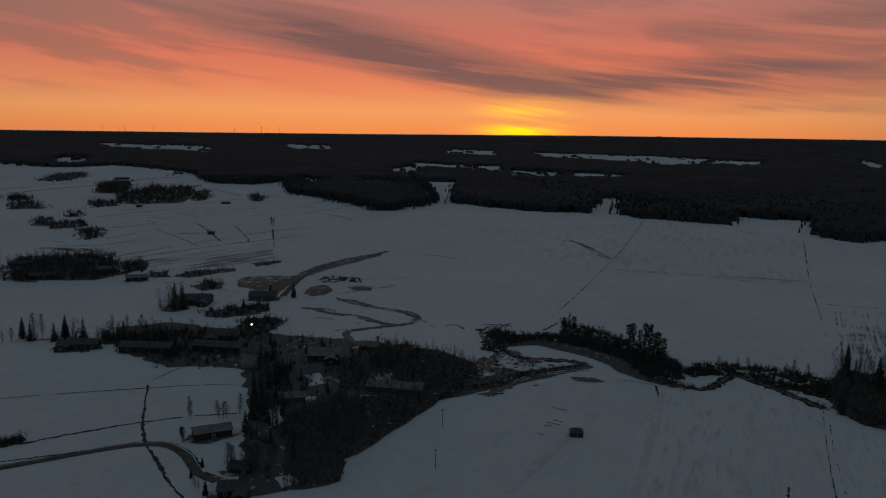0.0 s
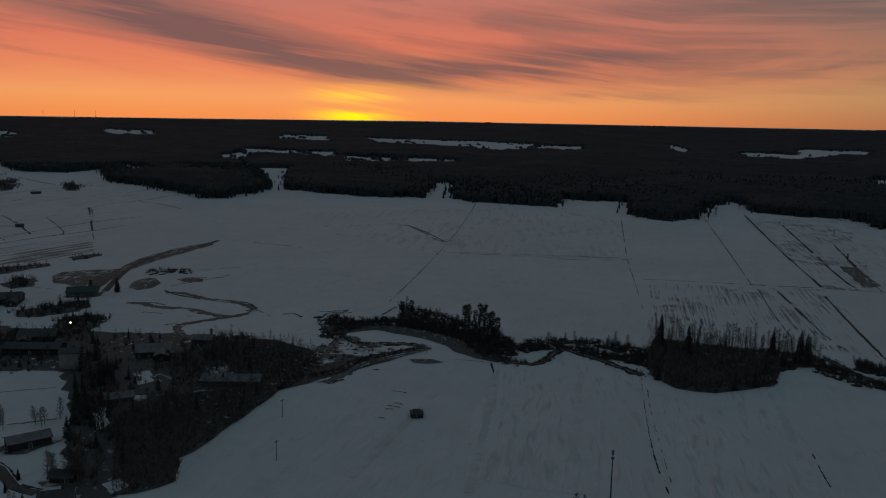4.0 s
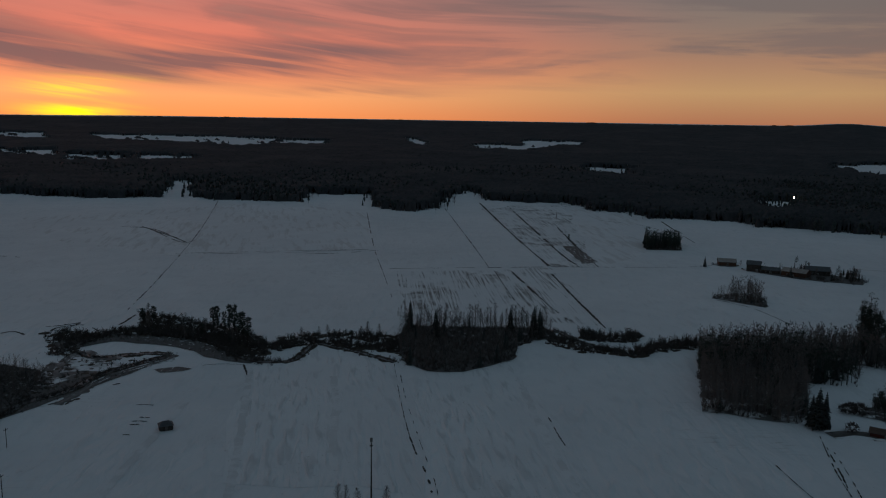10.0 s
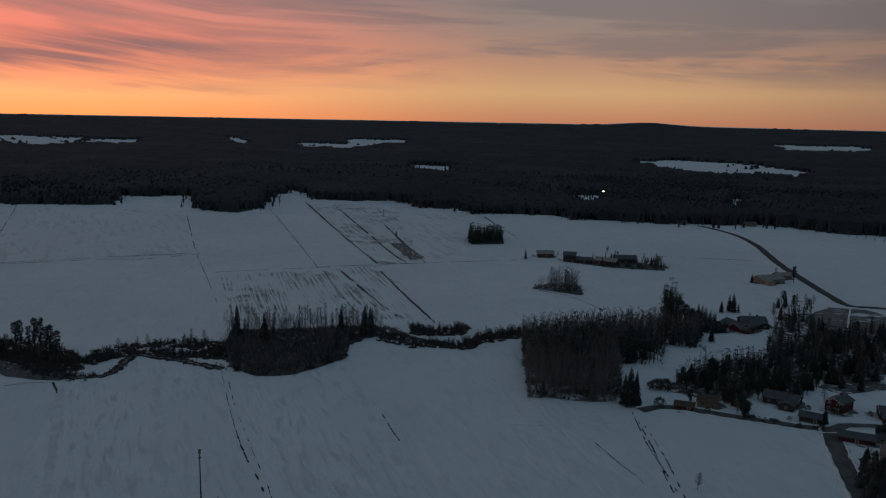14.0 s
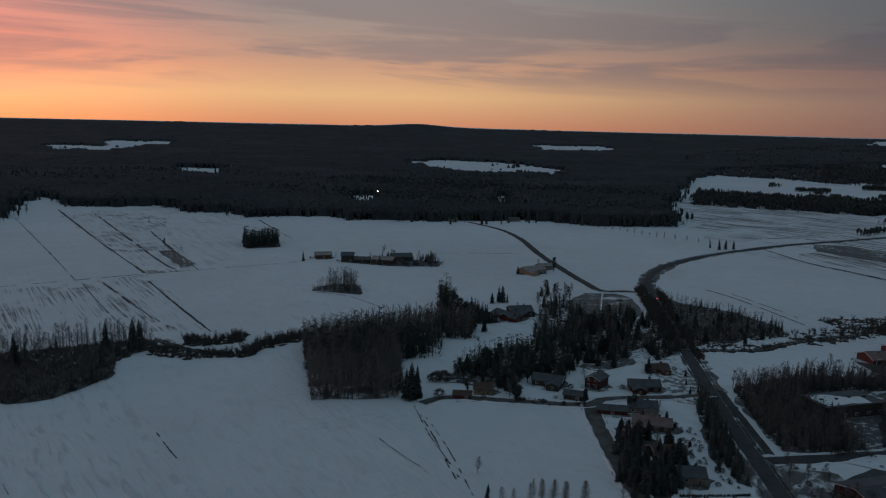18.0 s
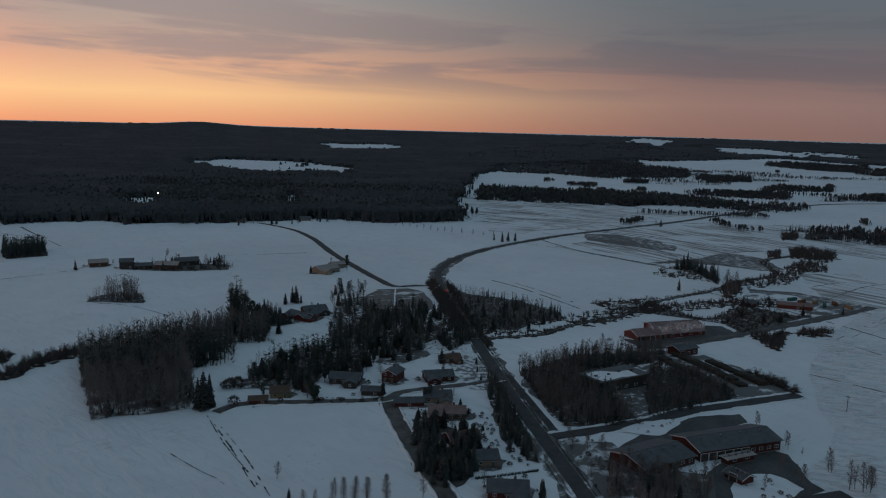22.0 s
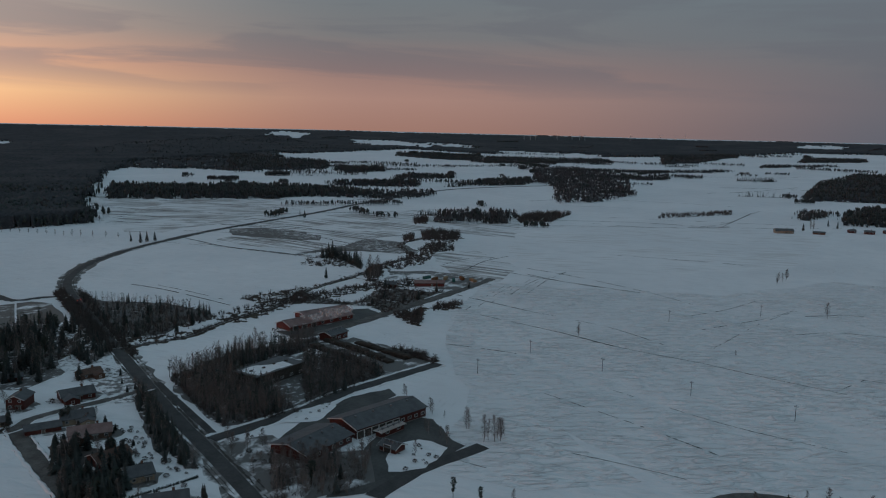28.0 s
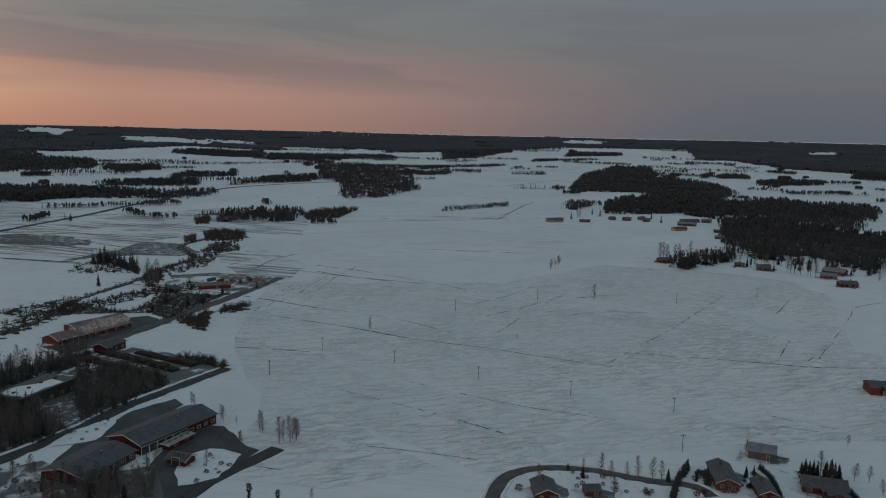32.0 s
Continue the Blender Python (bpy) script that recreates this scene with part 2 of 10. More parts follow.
SNOW_BARE = snow_material("thin_snow_on_soil", 0.92, 0.10, 0.5, (0.06, 0.05, 0.041))
SNOW_YARD = snow_material("trampled_snow_and_mud", 0.72, 0.06, 0.09, (0.075, 0.066, 0.058))
SNOW_MUD = snow_material("mud_and_old_snow", 0.88, 0.07, 0.09, (0.07, 0.064, 0.057))
SNOW_SPOTS = snow_material("snow_with_small_bare_spots", 0.62, 0.30, 0.30, (0.075, 0.066, 0.058), cover=0.85)
SOIL = rough_stuff("bare_soil", (0.033, 0.031, 0.029), (0.082, 0.076, 0.07), 0.3)
FOREST_FLOOR = snow_material("forest_floor", 0.84, 0.30, 0.30, (0.05, 0.042, 0.036))
DARK_FLOOR = snow_material("littered_woodland_floor", 1.05, 0.30, 0.30, (0.042, 0.036, 0.031))
WET_MUD = rough_stuff("wet_mud_and_ice", (0.08, 0.072, 0.068), (0.30, 0.285, 0.28), 0.15, 0.7, 0, 0.02)
CANOPY = stand_material("conifer_canopy")
NEEDLES = rough_stuff("spruce_needles", (0.031, 0.041, 0.040), (0.074, 0.089, 0.083), 0.5, 0.9, 0, 0.1, 0.25)
PINE_NEEDLES = rough_stuff("pine_needles", (0.031, 0.044, 0.038), (0.076, 0.098, 0.08), 0.5, 0.9, 0, 0.1, 0.25)
TWIGS = rough_stuff("bare_twigs", (0.095, 0.083, 0.078), (0.215, 0.19, 0.177), 0.4, 0.9, 0, 0.02, 0.25)
FAR_TWIGS = rough_stuff("far_bare_boughs", (0.042, 0.043, 0.046), (0.098, 0.098, 0.102), 0.05, 0.9, 0, 0.05)
BARK = rough_stuff("dark_bark", (0.03, 0.025, 0.02), (0.12, 0.095, 0.075), 1.2)
BIRCH_BARK = rough_stuff("birch_bark", (0.06, 0.05, 0.045), (0.42, 0.40, 0.37), 1.6, 0.8, 0, 0.01, 0, (1, 1, 3))
SHRUB = rough_stuff("leafless_shrub", (0.052, 0.046, 0.043), (0.128, 0.113, 0.105), 0.8)
DRY_GRASS = snow_material("dead_grass_and_thin_snow", 0.98, 0.05, 0.09, (0.085, 0.068, 0.053))
ASPHALT = rough_stuff("worn_wet_asphalt", (0.03, 0.031, 0.032), (0.085, 0.083, 0.081), 0.15, 0.8, 0, 0.01)
YARD_ASPHALT = rough_stuff("damp_yard_asphalt", (0.04, 0.041, 0.041), (0.105, 0.105, 0.10), 0.08, 0.75, 0, 0.01)
TRODDEN = rough_stuff("trodden_earth_and_slush", (0.04, 0.035, 0.032), (0.125, 0.115, 0.108), 0.07, 0.85, 0, 0.05)
GRAVEL_ROAD = rough_stuff("gravel_and_slush", (0.05, 0.045, 0.04), (0.16, 0.15, 0.14), 0.2, 0.8, 0, 0.03)

FOREST_LEFT = [(-2220, 1492), (-2073, 1494), (-1983, 1554), (-1997, 1704), (-1853, 1692), (-1688, 1630), (-1552, 1587), (-1408, 1440), (-1258, 1355), (-1170, 1356), (-1182, 1499), (-982.3, 1254), (-859.1, 1178), (-703, 1087), (-629.7, 1036), (-634.3, 1202), (-813.8, 1490), (-993.6, 1773), (-1243, 2164), (-1985, 4458), (-2799, 3997), (-3510, 3390), (-4138, 2586)]
FOREST_MID = [(-1330, 2180), (-1243, 2164), (-939.7, 1705), (-859.5, 1746), (-606.7, 1223), (-532.5, 1199), (-421.1, 1165), (-346.6, 1186), (-420.9, 1481), (-395.6, 1500), (-308.8, 1192), (-262.3, 1157), (-198.4, 1157), (-150.2, 1140), (-133, 1120), (-141.1, 1261), (-55, 1274), (-39.4, 1064), (20.4, 1032), (57.6, 1070), (67.4, 1227), (115.3, 1350), (123.3, 1191), (177.7, 1158), (252.4, 1159), (267.8, 1055), (310.7, 1047), (303.3, 991.7), (425.6, 965.9), (423.4, 900.7), (494.6, 889.2), (2139, 4386), (1098, 4755), (0, 4880), (-1015, 4773), (-2350, 4270)]
FOREST_EAST = [(459.2, 894.9), (428.4, 909.6), (495.8, 871.5), (528.4, 843.1), (587.7, 828.5), (663.6, 806.8), (673.4, 761.6), (699.9, 717), (766.3, 698), (835.7, 741.3), (963.6, 879.9), (1157, 1029), (1473, 1287), (1971, 1613), (2810, 1603), (2803, 1629), (2754, 1496), (3353, 1253), (3232, 926.8), (3301, 354.5), (3606, -122), (3947, -408.8), (3898, -983.8), (3192, -841), (3154, -982.6), (2709, -1031), (2466, -1207), (2031, -1080), (4046, -2729), (4586, -1669), (4861, -425.3), (4806, 847.4), (4423, 2062), (3738, 3137), (3004, 3845), (2078, 4416)]
CLEARING_A = [(-3053, 2547), (-2810, 2685), (-2609, 2743), (-2347, 2468), (-2565, 2450), (-2802, 2395)]
CLEARING_B = [(-2444, 3146), (-2260, 3217), (-2085, 2968), (-2257, 2906)]
CLEARING_C = [(-2436, 1855), (-2387, 1918), (-2123, 1706), (-2168, 1650)]
CLEARING_D = [(-1701, 3388), (-1487, 3400), (-1329, 3050), (-1414, 3084), (-1565, 3117)]
CLEARING_E = [(-1274, 3409), (-1018, 3446), (-827, 3480), (-531.1, 3403), (-489.2, 3073), (-560, 2862), (-601.4, 2873), (-767.7, 3051), (-959.9, 3094), (-1132, 3108)]
CLEARING_F = [(-504.9, 3377), (-308.4, 3334), (-281.8, 3050), (-458.2, 3094)]
CLEARING_G = [(-1394, 2487), (-1225, 2463), (-1047, 2491), (-956.4, 2232), (-1090, 2193), (-1215, 2203)]
CLEARING_H = [(-953.4, 2338), (-791.4, 2328), (-700.6, 2061), (-844.9, 2072)]
CLEARING_I = [(-747.1, 2329), (-603.9, 2342), (-541, 2099), (-669.4, 2087)]
CLEARING_J = [(-1087, 1693), (-1010, 1702), (-891.2, 1490), (-960.7, 1508)]
CLEARING_K = [(35, 3620), (108.2, 3349), (90.2, 3055), (32.2, 3321)]
CLEARING_L = [(290.2, 3261), (491.3, 3138), (430.3, 2747), (285.4, 2867)]
CLEARING_M = [(558, 3533), (797.6, 3475), (719, 3183), (622.1, 3226), (563.7, 3037), (466.9, 2928)]
CLEARING_N = [(503.2, 2117), (569.4, 1985), (493.9, 1744), (438.1, 1843)]
CLEARING_O = [(584.2, 1265), (605.9, 1234), (607.5, 1187), (519.9, 1040), (504.8, 1072)]
CLEARING_P = [(1212, 2211), (1409, 2254), (1529, 2099), (1487, 1751), (1244, 1475), (1246, 1611), (1143, 1616), (1106, 1795)]
CLEARING_Q = [(2319, 2961), (2623, 2768), (2416, 2548), (2156, 2675)]
CLEARING_R = [(805.5, 1140), (829.2, 1119), (722.6, 978), (705.1, 995.1)]
CLEARING_S = [(1632, 1417), (1797, 1450), (1705, 1285), (1651, 1147), (1397, 982.9), (1304, 1078)]
CLEARING_T = [(4062, 2359), (4064, 2146), (3803, 2007), (3764, 2185)]
CLEARING_U = [(-1244, 1645), (-1197, 1656), (-1040, 1439), (-1066, 1417)]
CLEARING_V = [(-1298, 2153), (-1281, 2248), (-1254, 2313), (-1120, 2048), (-1144, 1913)]
CLEARING_W = [(-2266, 1523), (-2205, 1553), (-1994, 1404), (-2030, 1364)]
CLEARING_X = [(3913, 2149), (3949, 2111), (3687, 1971), (3654, 2007)]
CLEARING_Y = [(3811, 1743), (3865, 1528), (3763, 1296), (3432, 1195), (3506, 1310), (3483, 1555)]
CLEARING_Z = [(3862, 1302), (3793, 1087), (3545, 1016), (3541, 1181)]
CLEARING_AA = [(4561, -470.7), (4552, -659.5), (4295, -622.4), (4301, -444.1)]
CLEARING_AB = [(3801, -1543), (3767, -1618), (3535, -1519), (3566, -1448)]
CLEARING_AC = [(3484, 873.1), (3474, 720.6), (3481, 522.8), (3420, 367.5), (3146, 562.5), (3157, 791.3)]
ROAD_MAIN = [(207.8, 125.4), (223.5, 145.2), (248.8, 178.2), (258.8, 191.8), (286.4, 227), (314.1, 260.7), (348.3, 303), (396.2, 361.4), (436.1, 410.9), (464.5, 442.2), (495.6, 467.8), (548.7, 497.7), (612.3, 516.8), (681.3, 526.7), (775.6, 532.1), (894.2, 525.3), (1037, 517.1), (1213, 517.1), (1547, 484.2), (1778, 330.8)]
ROAD_SIDE = [(434.6, 412.4), (426, 427), (410.7, 435.8), (419.9, 465.1), (448.1, 532.6), (482.1, 606.1), (523, 685.7), (549.9, 762.6), (554.7, 837.1)]
ROAD_FIELD = [(168.6, 287.9), (183.5, 288.5), (203.8, 272.8), (222.7, 257.7), (233.6, 251.4), (241.9, 253.6), (253.8, 250.2), (275.9, 240), (293.5, 235.2)]
ROAD_VILLAGE = [(233.6, 251.4), (220.4, 232.7), (201.3, 201.2), (185, 171.4), (178.2, 159.7)]
ROAD_EAST = [(250.9, 173.5), (281.1, 160.9), (298.8, 154.6), (320.3, 149.2), (348.2, 137.2), (379, 123.6)]
ROAD_LUMBER = [(399.1, 217.4), (415.3, 207.7), (431.7, 202.1), (455, 196.6), (485.8, 188.9), (516.8, 180.8), (553.6, 172.3), (587.9, 165.1), (623.4, 158.6)]
ROAD_LOOP = [(228.1, 96.3), (251.5, 90), (267.8, 81.4), (282.2, 73.4)]
ROAD_NORTH = [(-361.9, 453.7), (-392.5, 514.1), (-407.8, 558.2), (-417.3, 606.5), (-409.8, 643.4), (-412.8, 685.3)]
ROAD_WEST = [(-264.7, 162.1), (-260.1, 167.3), (-250.6, 182.8), (-240.5, 199.3), (-232, 207.9), (-223.3, 210.8), (-210.6, 206.8), (-196.4, 197.8), (-185.8, 196.3)]
DITCH_A = [(-328.8, 213.8), (-312.8, 230), (-286.2, 254.4), (-271.2, 267.8), (-252.3, 281.5)]
DITCH_B = [(-277.1, 178.9), (-266.4, 199.8), (-252.1, 223.4), (-240.9, 237.3), (-225.2, 250.8)]
DITCH_C = [(-287.3, 259.5), (-265.7, 237.6), (-250.5, 222.8), (-233.2, 208.4), (-215, 197.4), (-199.2, 187.4), (-186.5, 181.3)]
DITCH_D = [(-265.1, 170.7), (-250.6, 187.5), (-235.9, 203.2)]
DITCH_E = [(-291.5, 266.1), (-294.4, 283.5), (-297.4, 306.3)]
DITCH_F = [(494, 133), (468.4, 76.8), (446.7, 37), (433.2, -2.3), (417.9, -35.9), (403.2, -71.3)]
DITCH_G = [(431.3, -83.6), (425, -125.1), (419.8, -153.5), (414.7, -181), (417.7, -216.9)]
WOOD_PLANT = [(145.2, 363.1), (127.8, 313.9), (147.7, 305.1), (165.3, 298.3), (187.4, 343.2), (197.9, 360.3), (228.3, 374.2), (248, 368.3), (267.7, 393.5), (253.2, 407.7), (207.1, 411.5), (161.2, 408.2)]
WOOD_BELT = [(-1.4, 426.9), (0.3, 385.3), (13.4, 367.8), (29.6, 366.8), (58, 386), (64.4, 416.7), (80.5, 424.1), (91.6, 418), (84.9, 449.3), (39, 450.7), (2.7, 454)]
WOOD_GROVE = [(235.9, 753.2), (234.4, 738.9), (268.3, 735.9), (281, 780.1), (250.5, 790.6)]
WOOD_CLUMP = [(215.8, 528.9), (222.5, 524.3), (242.4, 501.6), (255.7, 530), (244.7, 545.4), (223.1, 541.9)]
WOOD_LEFT = [(-161.4, 200.9), (-147.7, 215.9), (-157.3, 232.4), (-156.4, 267), (-156.9, 319.5), (-178.5, 304.5), (-198.8, 288.5), (-205.1, 259.8)]
WOODS_A = [(1195, 796.6), (1208, 750.6), (1177, 678.6), (1244, 660.9), (1274, 553.9), (1375, 575.2), (1350, 566.3), (1389, 706), (1383, 857.4), (1365, 908)]
WOODS_B = [(1507, 748.9), (1569, 565.5), (1691, 615.3), (1564, 736)]
WOODS_C = [(1637, 518), (1714, 455.2), (1823, 378.4), (1940, 402.6), (1791, 475.4)]
WOODS_D = [(1343, 230.4), (1410, 160.7), (1598, 134.2), (2052, 181.7), (2159, 92.9), (2191, 110.1), (2251, 241.4), (2539, 381.1), (2450, 499.7), (1945, 389.7), (1712, 299.9)]
WOODS_E = [(1929, 907.1), (2060, 839.7), (2137, 878.3), (2095, 961.1)]
WOODS_F = [(987.1, 329.4), (979.5, 278.7), (1007, 238.7), (1081, 248.3), (1113, 263.5), (1067, 346.1)]
WOODS_H = [(1976, -674.2), (2026, -854.4), (2115, -886.1), (2064, -710.1)]
WOODS_I = [(2217, -657.7), (2288, -750.9), (2334, -761.6), (2341, -699.7)]
WOODS_J = [(2296, -1048), (2236, -1157), (2539, -1310), (2507, -1150)]
WOODS_K = [(2223, -85.1), (2254, -173.4), (2272, -171.2), (2242, -90.2)]
WOODS_L = [(1695, -68.2), (1711, -168.9), (1705, -167.9), (1690, -71.3)]
WOODS_M = [(3525, -7.9), (3485, -130.3), (3611, -134.5), (3615, -20.4)]
WOODS_N = [(717.3, 776.4), (723.9, 716.8), (778.2, 697), (860.6, 774.8), (938.5, 894.8), (895.2, 965.8)]
WOODS_O = [(1043, 904.3), (1106, 800.6), (1176, 684.5), (1268, 664.2), (1351, 689.7), (1321, 866.6), (1242, 1062)]
WOODS_P = [(1994, 966.4), (2082, 851.5), (2180, 891.6), (2120, 1009)]
WOODS_Q = [(1605, 526.9), (1767, 378.6), (1811, 388.6), (1614, 504.6)]
WOODS_S = [(2186, -93.2), (2265, -187.1), (2241, -177.6), (2192, -99.6)]
WOODS_U = [(657.6, 337.4), (654.8, 318.8), (646.5, 300.2), (616.3, 272.5), (638.8, 279.9), (652.5, 287.9), (685.1, 325.1), (668.6, 341.5)]
WOODS_V = [(721.5, -178.8), (734.9, -205.2), (774.5, -248.3), (812, -259.9), (822.8, -256.8), (774.9, -209.8), (779.7, -194.7)]
WOODS_W = [(1040, 391.5), (1043, 380.9), (1059, 343.7), (1087, 364.5)]
WOODS_X = [(1248, -133.3), (1252, -151.4), (1358, -201.4), (1368, -154.8)]
WOODS_LH = [(-205.6, 298.4), (-189.7, 302.8), (-158.8, 323.2), (-155.9, 348.9), (-166.5, 368.7), (-194.7, 381.2), (-222.9, 367.5), (-219.2, 344.2), (-226.2, 328.4)]
WOODS_LQ = [(-961.1, 1607), (-674, 1288), (-841.9, 1581), (-993.6, 1773)]
BRUSH_A = [(-183, 418), (-188.1, 441.5), (-166.8, 436.4), (-148.8, 449.9), (-113.2, 439.2), (-99.1, 433.8), (-78.1, 423.2), (-66.8, 410.4), (-69.9, 393.8), (-83.9, 391.1), (-105.7, 421.8), (-142.9, 431.6), (-165.6, 424.6), (-170.3, 413.1)]
BRUSH_B = [(-69.9, 393.8), (-67.4, 414.7), (-50.3, 424.5), (-28.3, 422.2), (-18.6, 412.7), (1.1, 420.3), (1.1, 400), (-24.3, 406.1), (-43.4, 418.1), (-54.8, 411)]
BRUSH_D = [(99.6, 426.2), (113.4, 419), (132.1, 419.9), (137.8, 433.8), (116.9, 432.7), (105.2, 444.1)]
BRUSH_E = [(123.5, 390.8), (134.8, 399.1), (161.4, 407.4), (167.5, 423.8), (140.5, 417), (124, 402.6)]
BRUSH_F = [(78.7, 416.6), (96.3, 400.3), (121.4, 390.7), (127.6, 401), (102.5, 413.8), (87.9, 434.8)]
BRUSH_G = [(283.6, 316.9), (319.2, 322.9), (352, 318.2), (362.5, 297), (409.2, 284.3), (424.4, 291.2), (405.4, 310.7), (379.6, 334.3)]
BRUSH_H = [(477.8, 306), (463.3, 269.2), (504.6, 265.8), (531.9, 280.5), (507.3, 290.5)]
BRUSH_I = [(417, 292.8), (413.3, 264), (448.7, 260.5), (487.9, 256.7), (501.7, 268.7), (452.5, 285)]
BRUSH_J = [(473.7, 262.8), (500.1, 246.6), (548.6, 228.6), (568.8, 202.8), (593.5, 215.9), (567.5, 240.6), (525, 258.6), (496.2, 274.9)]
BRUSH_K = [(475.5, 263.9), (517, 278.2), (503.2, 254.9), (490.9, 229.3), (501.1, 222.1), (538.1, 225.7), (566.4, 241.8), (555, 224.1), (552.6, 206), (550.2, 188.1), (558.6, 178.1), (527.2, 184.4), (490.4, 190.6), (474, 191.7), (489.9, 209.6), (486.3, 227.2), (482, 248.1)]
BRUSH_L = [(472.2, 185.5), (484.9, 177.2), (502.3, 173.8), (478.8, 167.6), (450.8, 159.6), (455.8, 170.2)]
BRUSH_M = [(587.8, 253.5), (639.4, 241.9), (669, 233), (766.5, 249.6), (850.6, 251.6), (886.3, 268.6), (802.2, 272.9), (710.6, 263.2), (635.8, 264.3)]
BRUSH_P = [(-278.7, 179.9), (-274.3, 186.1), (-278.4, 189), (-283.8, 183.4)]
BRUSH_Q = [(1175, 57.8), (1281, -46.2), (1343, -48.2), (1237, 52.2)]
BRUSH_R = [(-373.6, 511.3), (-343, 530.1), (-353.8, 546.9), (-384.5, 534.1)]
BRUSH_S = [(614.5, 330.5), (624, 275.5), (650.9, 287.4), (649.1, 343.3)]
GARDEN_A = [(223.3, 226.5), (228.3, 208.3), (222, 187), (198.8, 170.5), (186.6, 171.7), (194.3, 192)]
GARDEN_B = [(303.6, 263.1), (308.5, 259.7), (278.3, 224.2), (251.2, 199.3), (232.2, 172), (221.7, 159.9), (225.6, 172.3), (248.6, 200.8), (267.8, 225.5)]
GARDEN_C = [(200.5, 315.9), (234.8, 327.9), (270.4, 313.5), (257.5, 290.8), (224.3, 285.4), (204.6, 265), (207.2, 284.7)]
GARDEN_D = [(287.2, 336.9), (331.1, 380), (342.8, 363.7), (371.4, 366.8), (365.5, 340.6), (308, 286.7), (278.5, 287), (266.6, 299.6)]
GARDEN_E = [(408.3, 375.2), (418.3, 352.1), (422.3, 291.9), (404.4, 279.4), (360, 285), (356.1, 308.3)]
GARDEN_F = [(312.5, 388), (371.8, 468), (401.4, 454.2), (343.2, 402.4)]
GARDEN_G = [(471.6, 203.7), (557.2, 233.6), (558.5, 208.1), (549.3, 192.1), (517.7, 185.1), (490.4, 190.6)]
GARDEN_H = [(250.9, 132.1), (264, 112.6), (238.8, 101.4), (219.5, 115.1)]
GARDEN_I = [(251.5, 171), (261.7, 156), (231.6, 121.6), (219.2, 117), (214, 124.8)]
GARDEN_J = [(270.5, 441.5), (305.9, 477.3), (290.1, 421.6), (262.5, 371.2), (242.8, 374.5)]
GARDEN_K = [(244.2, 326.2), (289.8, 325.6), (275.9, 292.7), (255.1, 286.7), (235.2, 301.1)]
GARDEN_L = [(246.4, 246.5), (262.7, 240.7), (235.8, 197.1), (207.3, 165.1), (206.9, 172.6), (225.2, 199.9)]
WOOD_WORKS = [(308.8, 236.6), (354.7, 233.1), (403.4, 203.9), (373, 198.1), (335, 213), (318.8, 212.4), (306.7, 176.1), (289.2, 156.1), (264.7, 176.9), (281.9, 202.7)]
WOOD_PILES = [(368.3, 195.5), (375.5, 173), (354.4, 142.5), (323.1, 150.6), (299, 157.4), (324.6, 174.5)]
YARD_BACK = [(278.8, 149.9), (316.5, 144.4), (332.7, 131.9), (325.7, 125.8), (281.6, 135.6), (258, 135.9), (255.5, 149.6)]
YARD_FRONT = [(265.9, 114.6), (278.6, 115.5), (302.7, 107), (303, 101), (283.9, 86), (280, 79.7), (256.1, 87.5), (229.9, 99.4), (221.9, 110), (239.1, 114.5)]
ISLAND_A = [(272.8, 104.4), (280, 98.5), (276, 85.6), (254.8, 87), (247.2, 98.3), (257.5, 104.1)]
ISLAND_B = [(275.1, 158.6), (289.2, 158.4), (308, 148.7), (301.5, 144.1), (282.8, 144)]
LOGYARD = [(381.2, 192.1), (410.6, 186.2), (402.3, 162.6), (380.8, 126.7), (348, 141.2), (342.7, 152.2), (360, 187.3)]
SAWYARD = [(406.5, 234.5), (411.8, 225.9), (433.6, 213.2), (448.1, 209.6), (475, 218.2), (481.9, 208.1), (465.8, 186.6), (451, 194.9), (429.3, 201), (410.2, 208.5), (395.7, 217.2)]
TIMBERYARD = [(578.7, 238), (606.9, 242.4), (618.5, 225.5), (624.3, 165.9), (602.6, 162.4), (566.3, 172), (562.8, 188.1), (578.7, 206.7), (574.2, 227.3)]
PARK = [(335.6, 393.5), (368.5, 422.9), (393, 435.3), (412.3, 425.2), (414.4, 408.3), (384.7, 368), (357.6, 353.1), (349.2, 370.6)]
PARK_PATH = [(408, 432.4), (380.1, 403.4), (349.2, 370.6)]
BARE_D = [(802.9, 525.4), (831, 496.9), (815.2, 429.4), (757.3, 396.3), (754.1, 439.4), (757.6, 490)]
BARE_F = [(807.6, 516.6), (810.3, 457.1), (798.8, 402.6), (761.1, 383.9), (762.2, 441.9), (784, 501.8)]
BARE_G = [(156.7, 756.7), (171.1, 756.4), (170.2, 667.4), (155.4, 660.9)]
FIELD_STRIPES_A = [(-3.2, 621.6), (80.8, 626.9), (81.9, 470.8), (1.5, 474.3)]
FIELD_STRIPES_B = [(83.7, 631.5), (122.7, 640.1), (123.5, 451.3), (83.1, 467.8)]
FIELD_STRIPES_C = [(111.4, 1118), (235.9, 1129), (166.1, 648.9), (124.1, 647.9)]
FIELD_STRIPES_D = [(240.9, 1113), (307.7, 1039), (256, 751.5), (172.4, 653.8)]
FIELD_STRIPES_E = [(769.6, 677.3), (1106, 819), (1145, 545.8), (850.4, 577.8), (724.4, 570.6)]
FIELD_STRIPES_F = [(723.5, 485.7), (831.1, 468.7), (873.9, 329.4), (679.9, 348.6), (707.5, 475.1)]
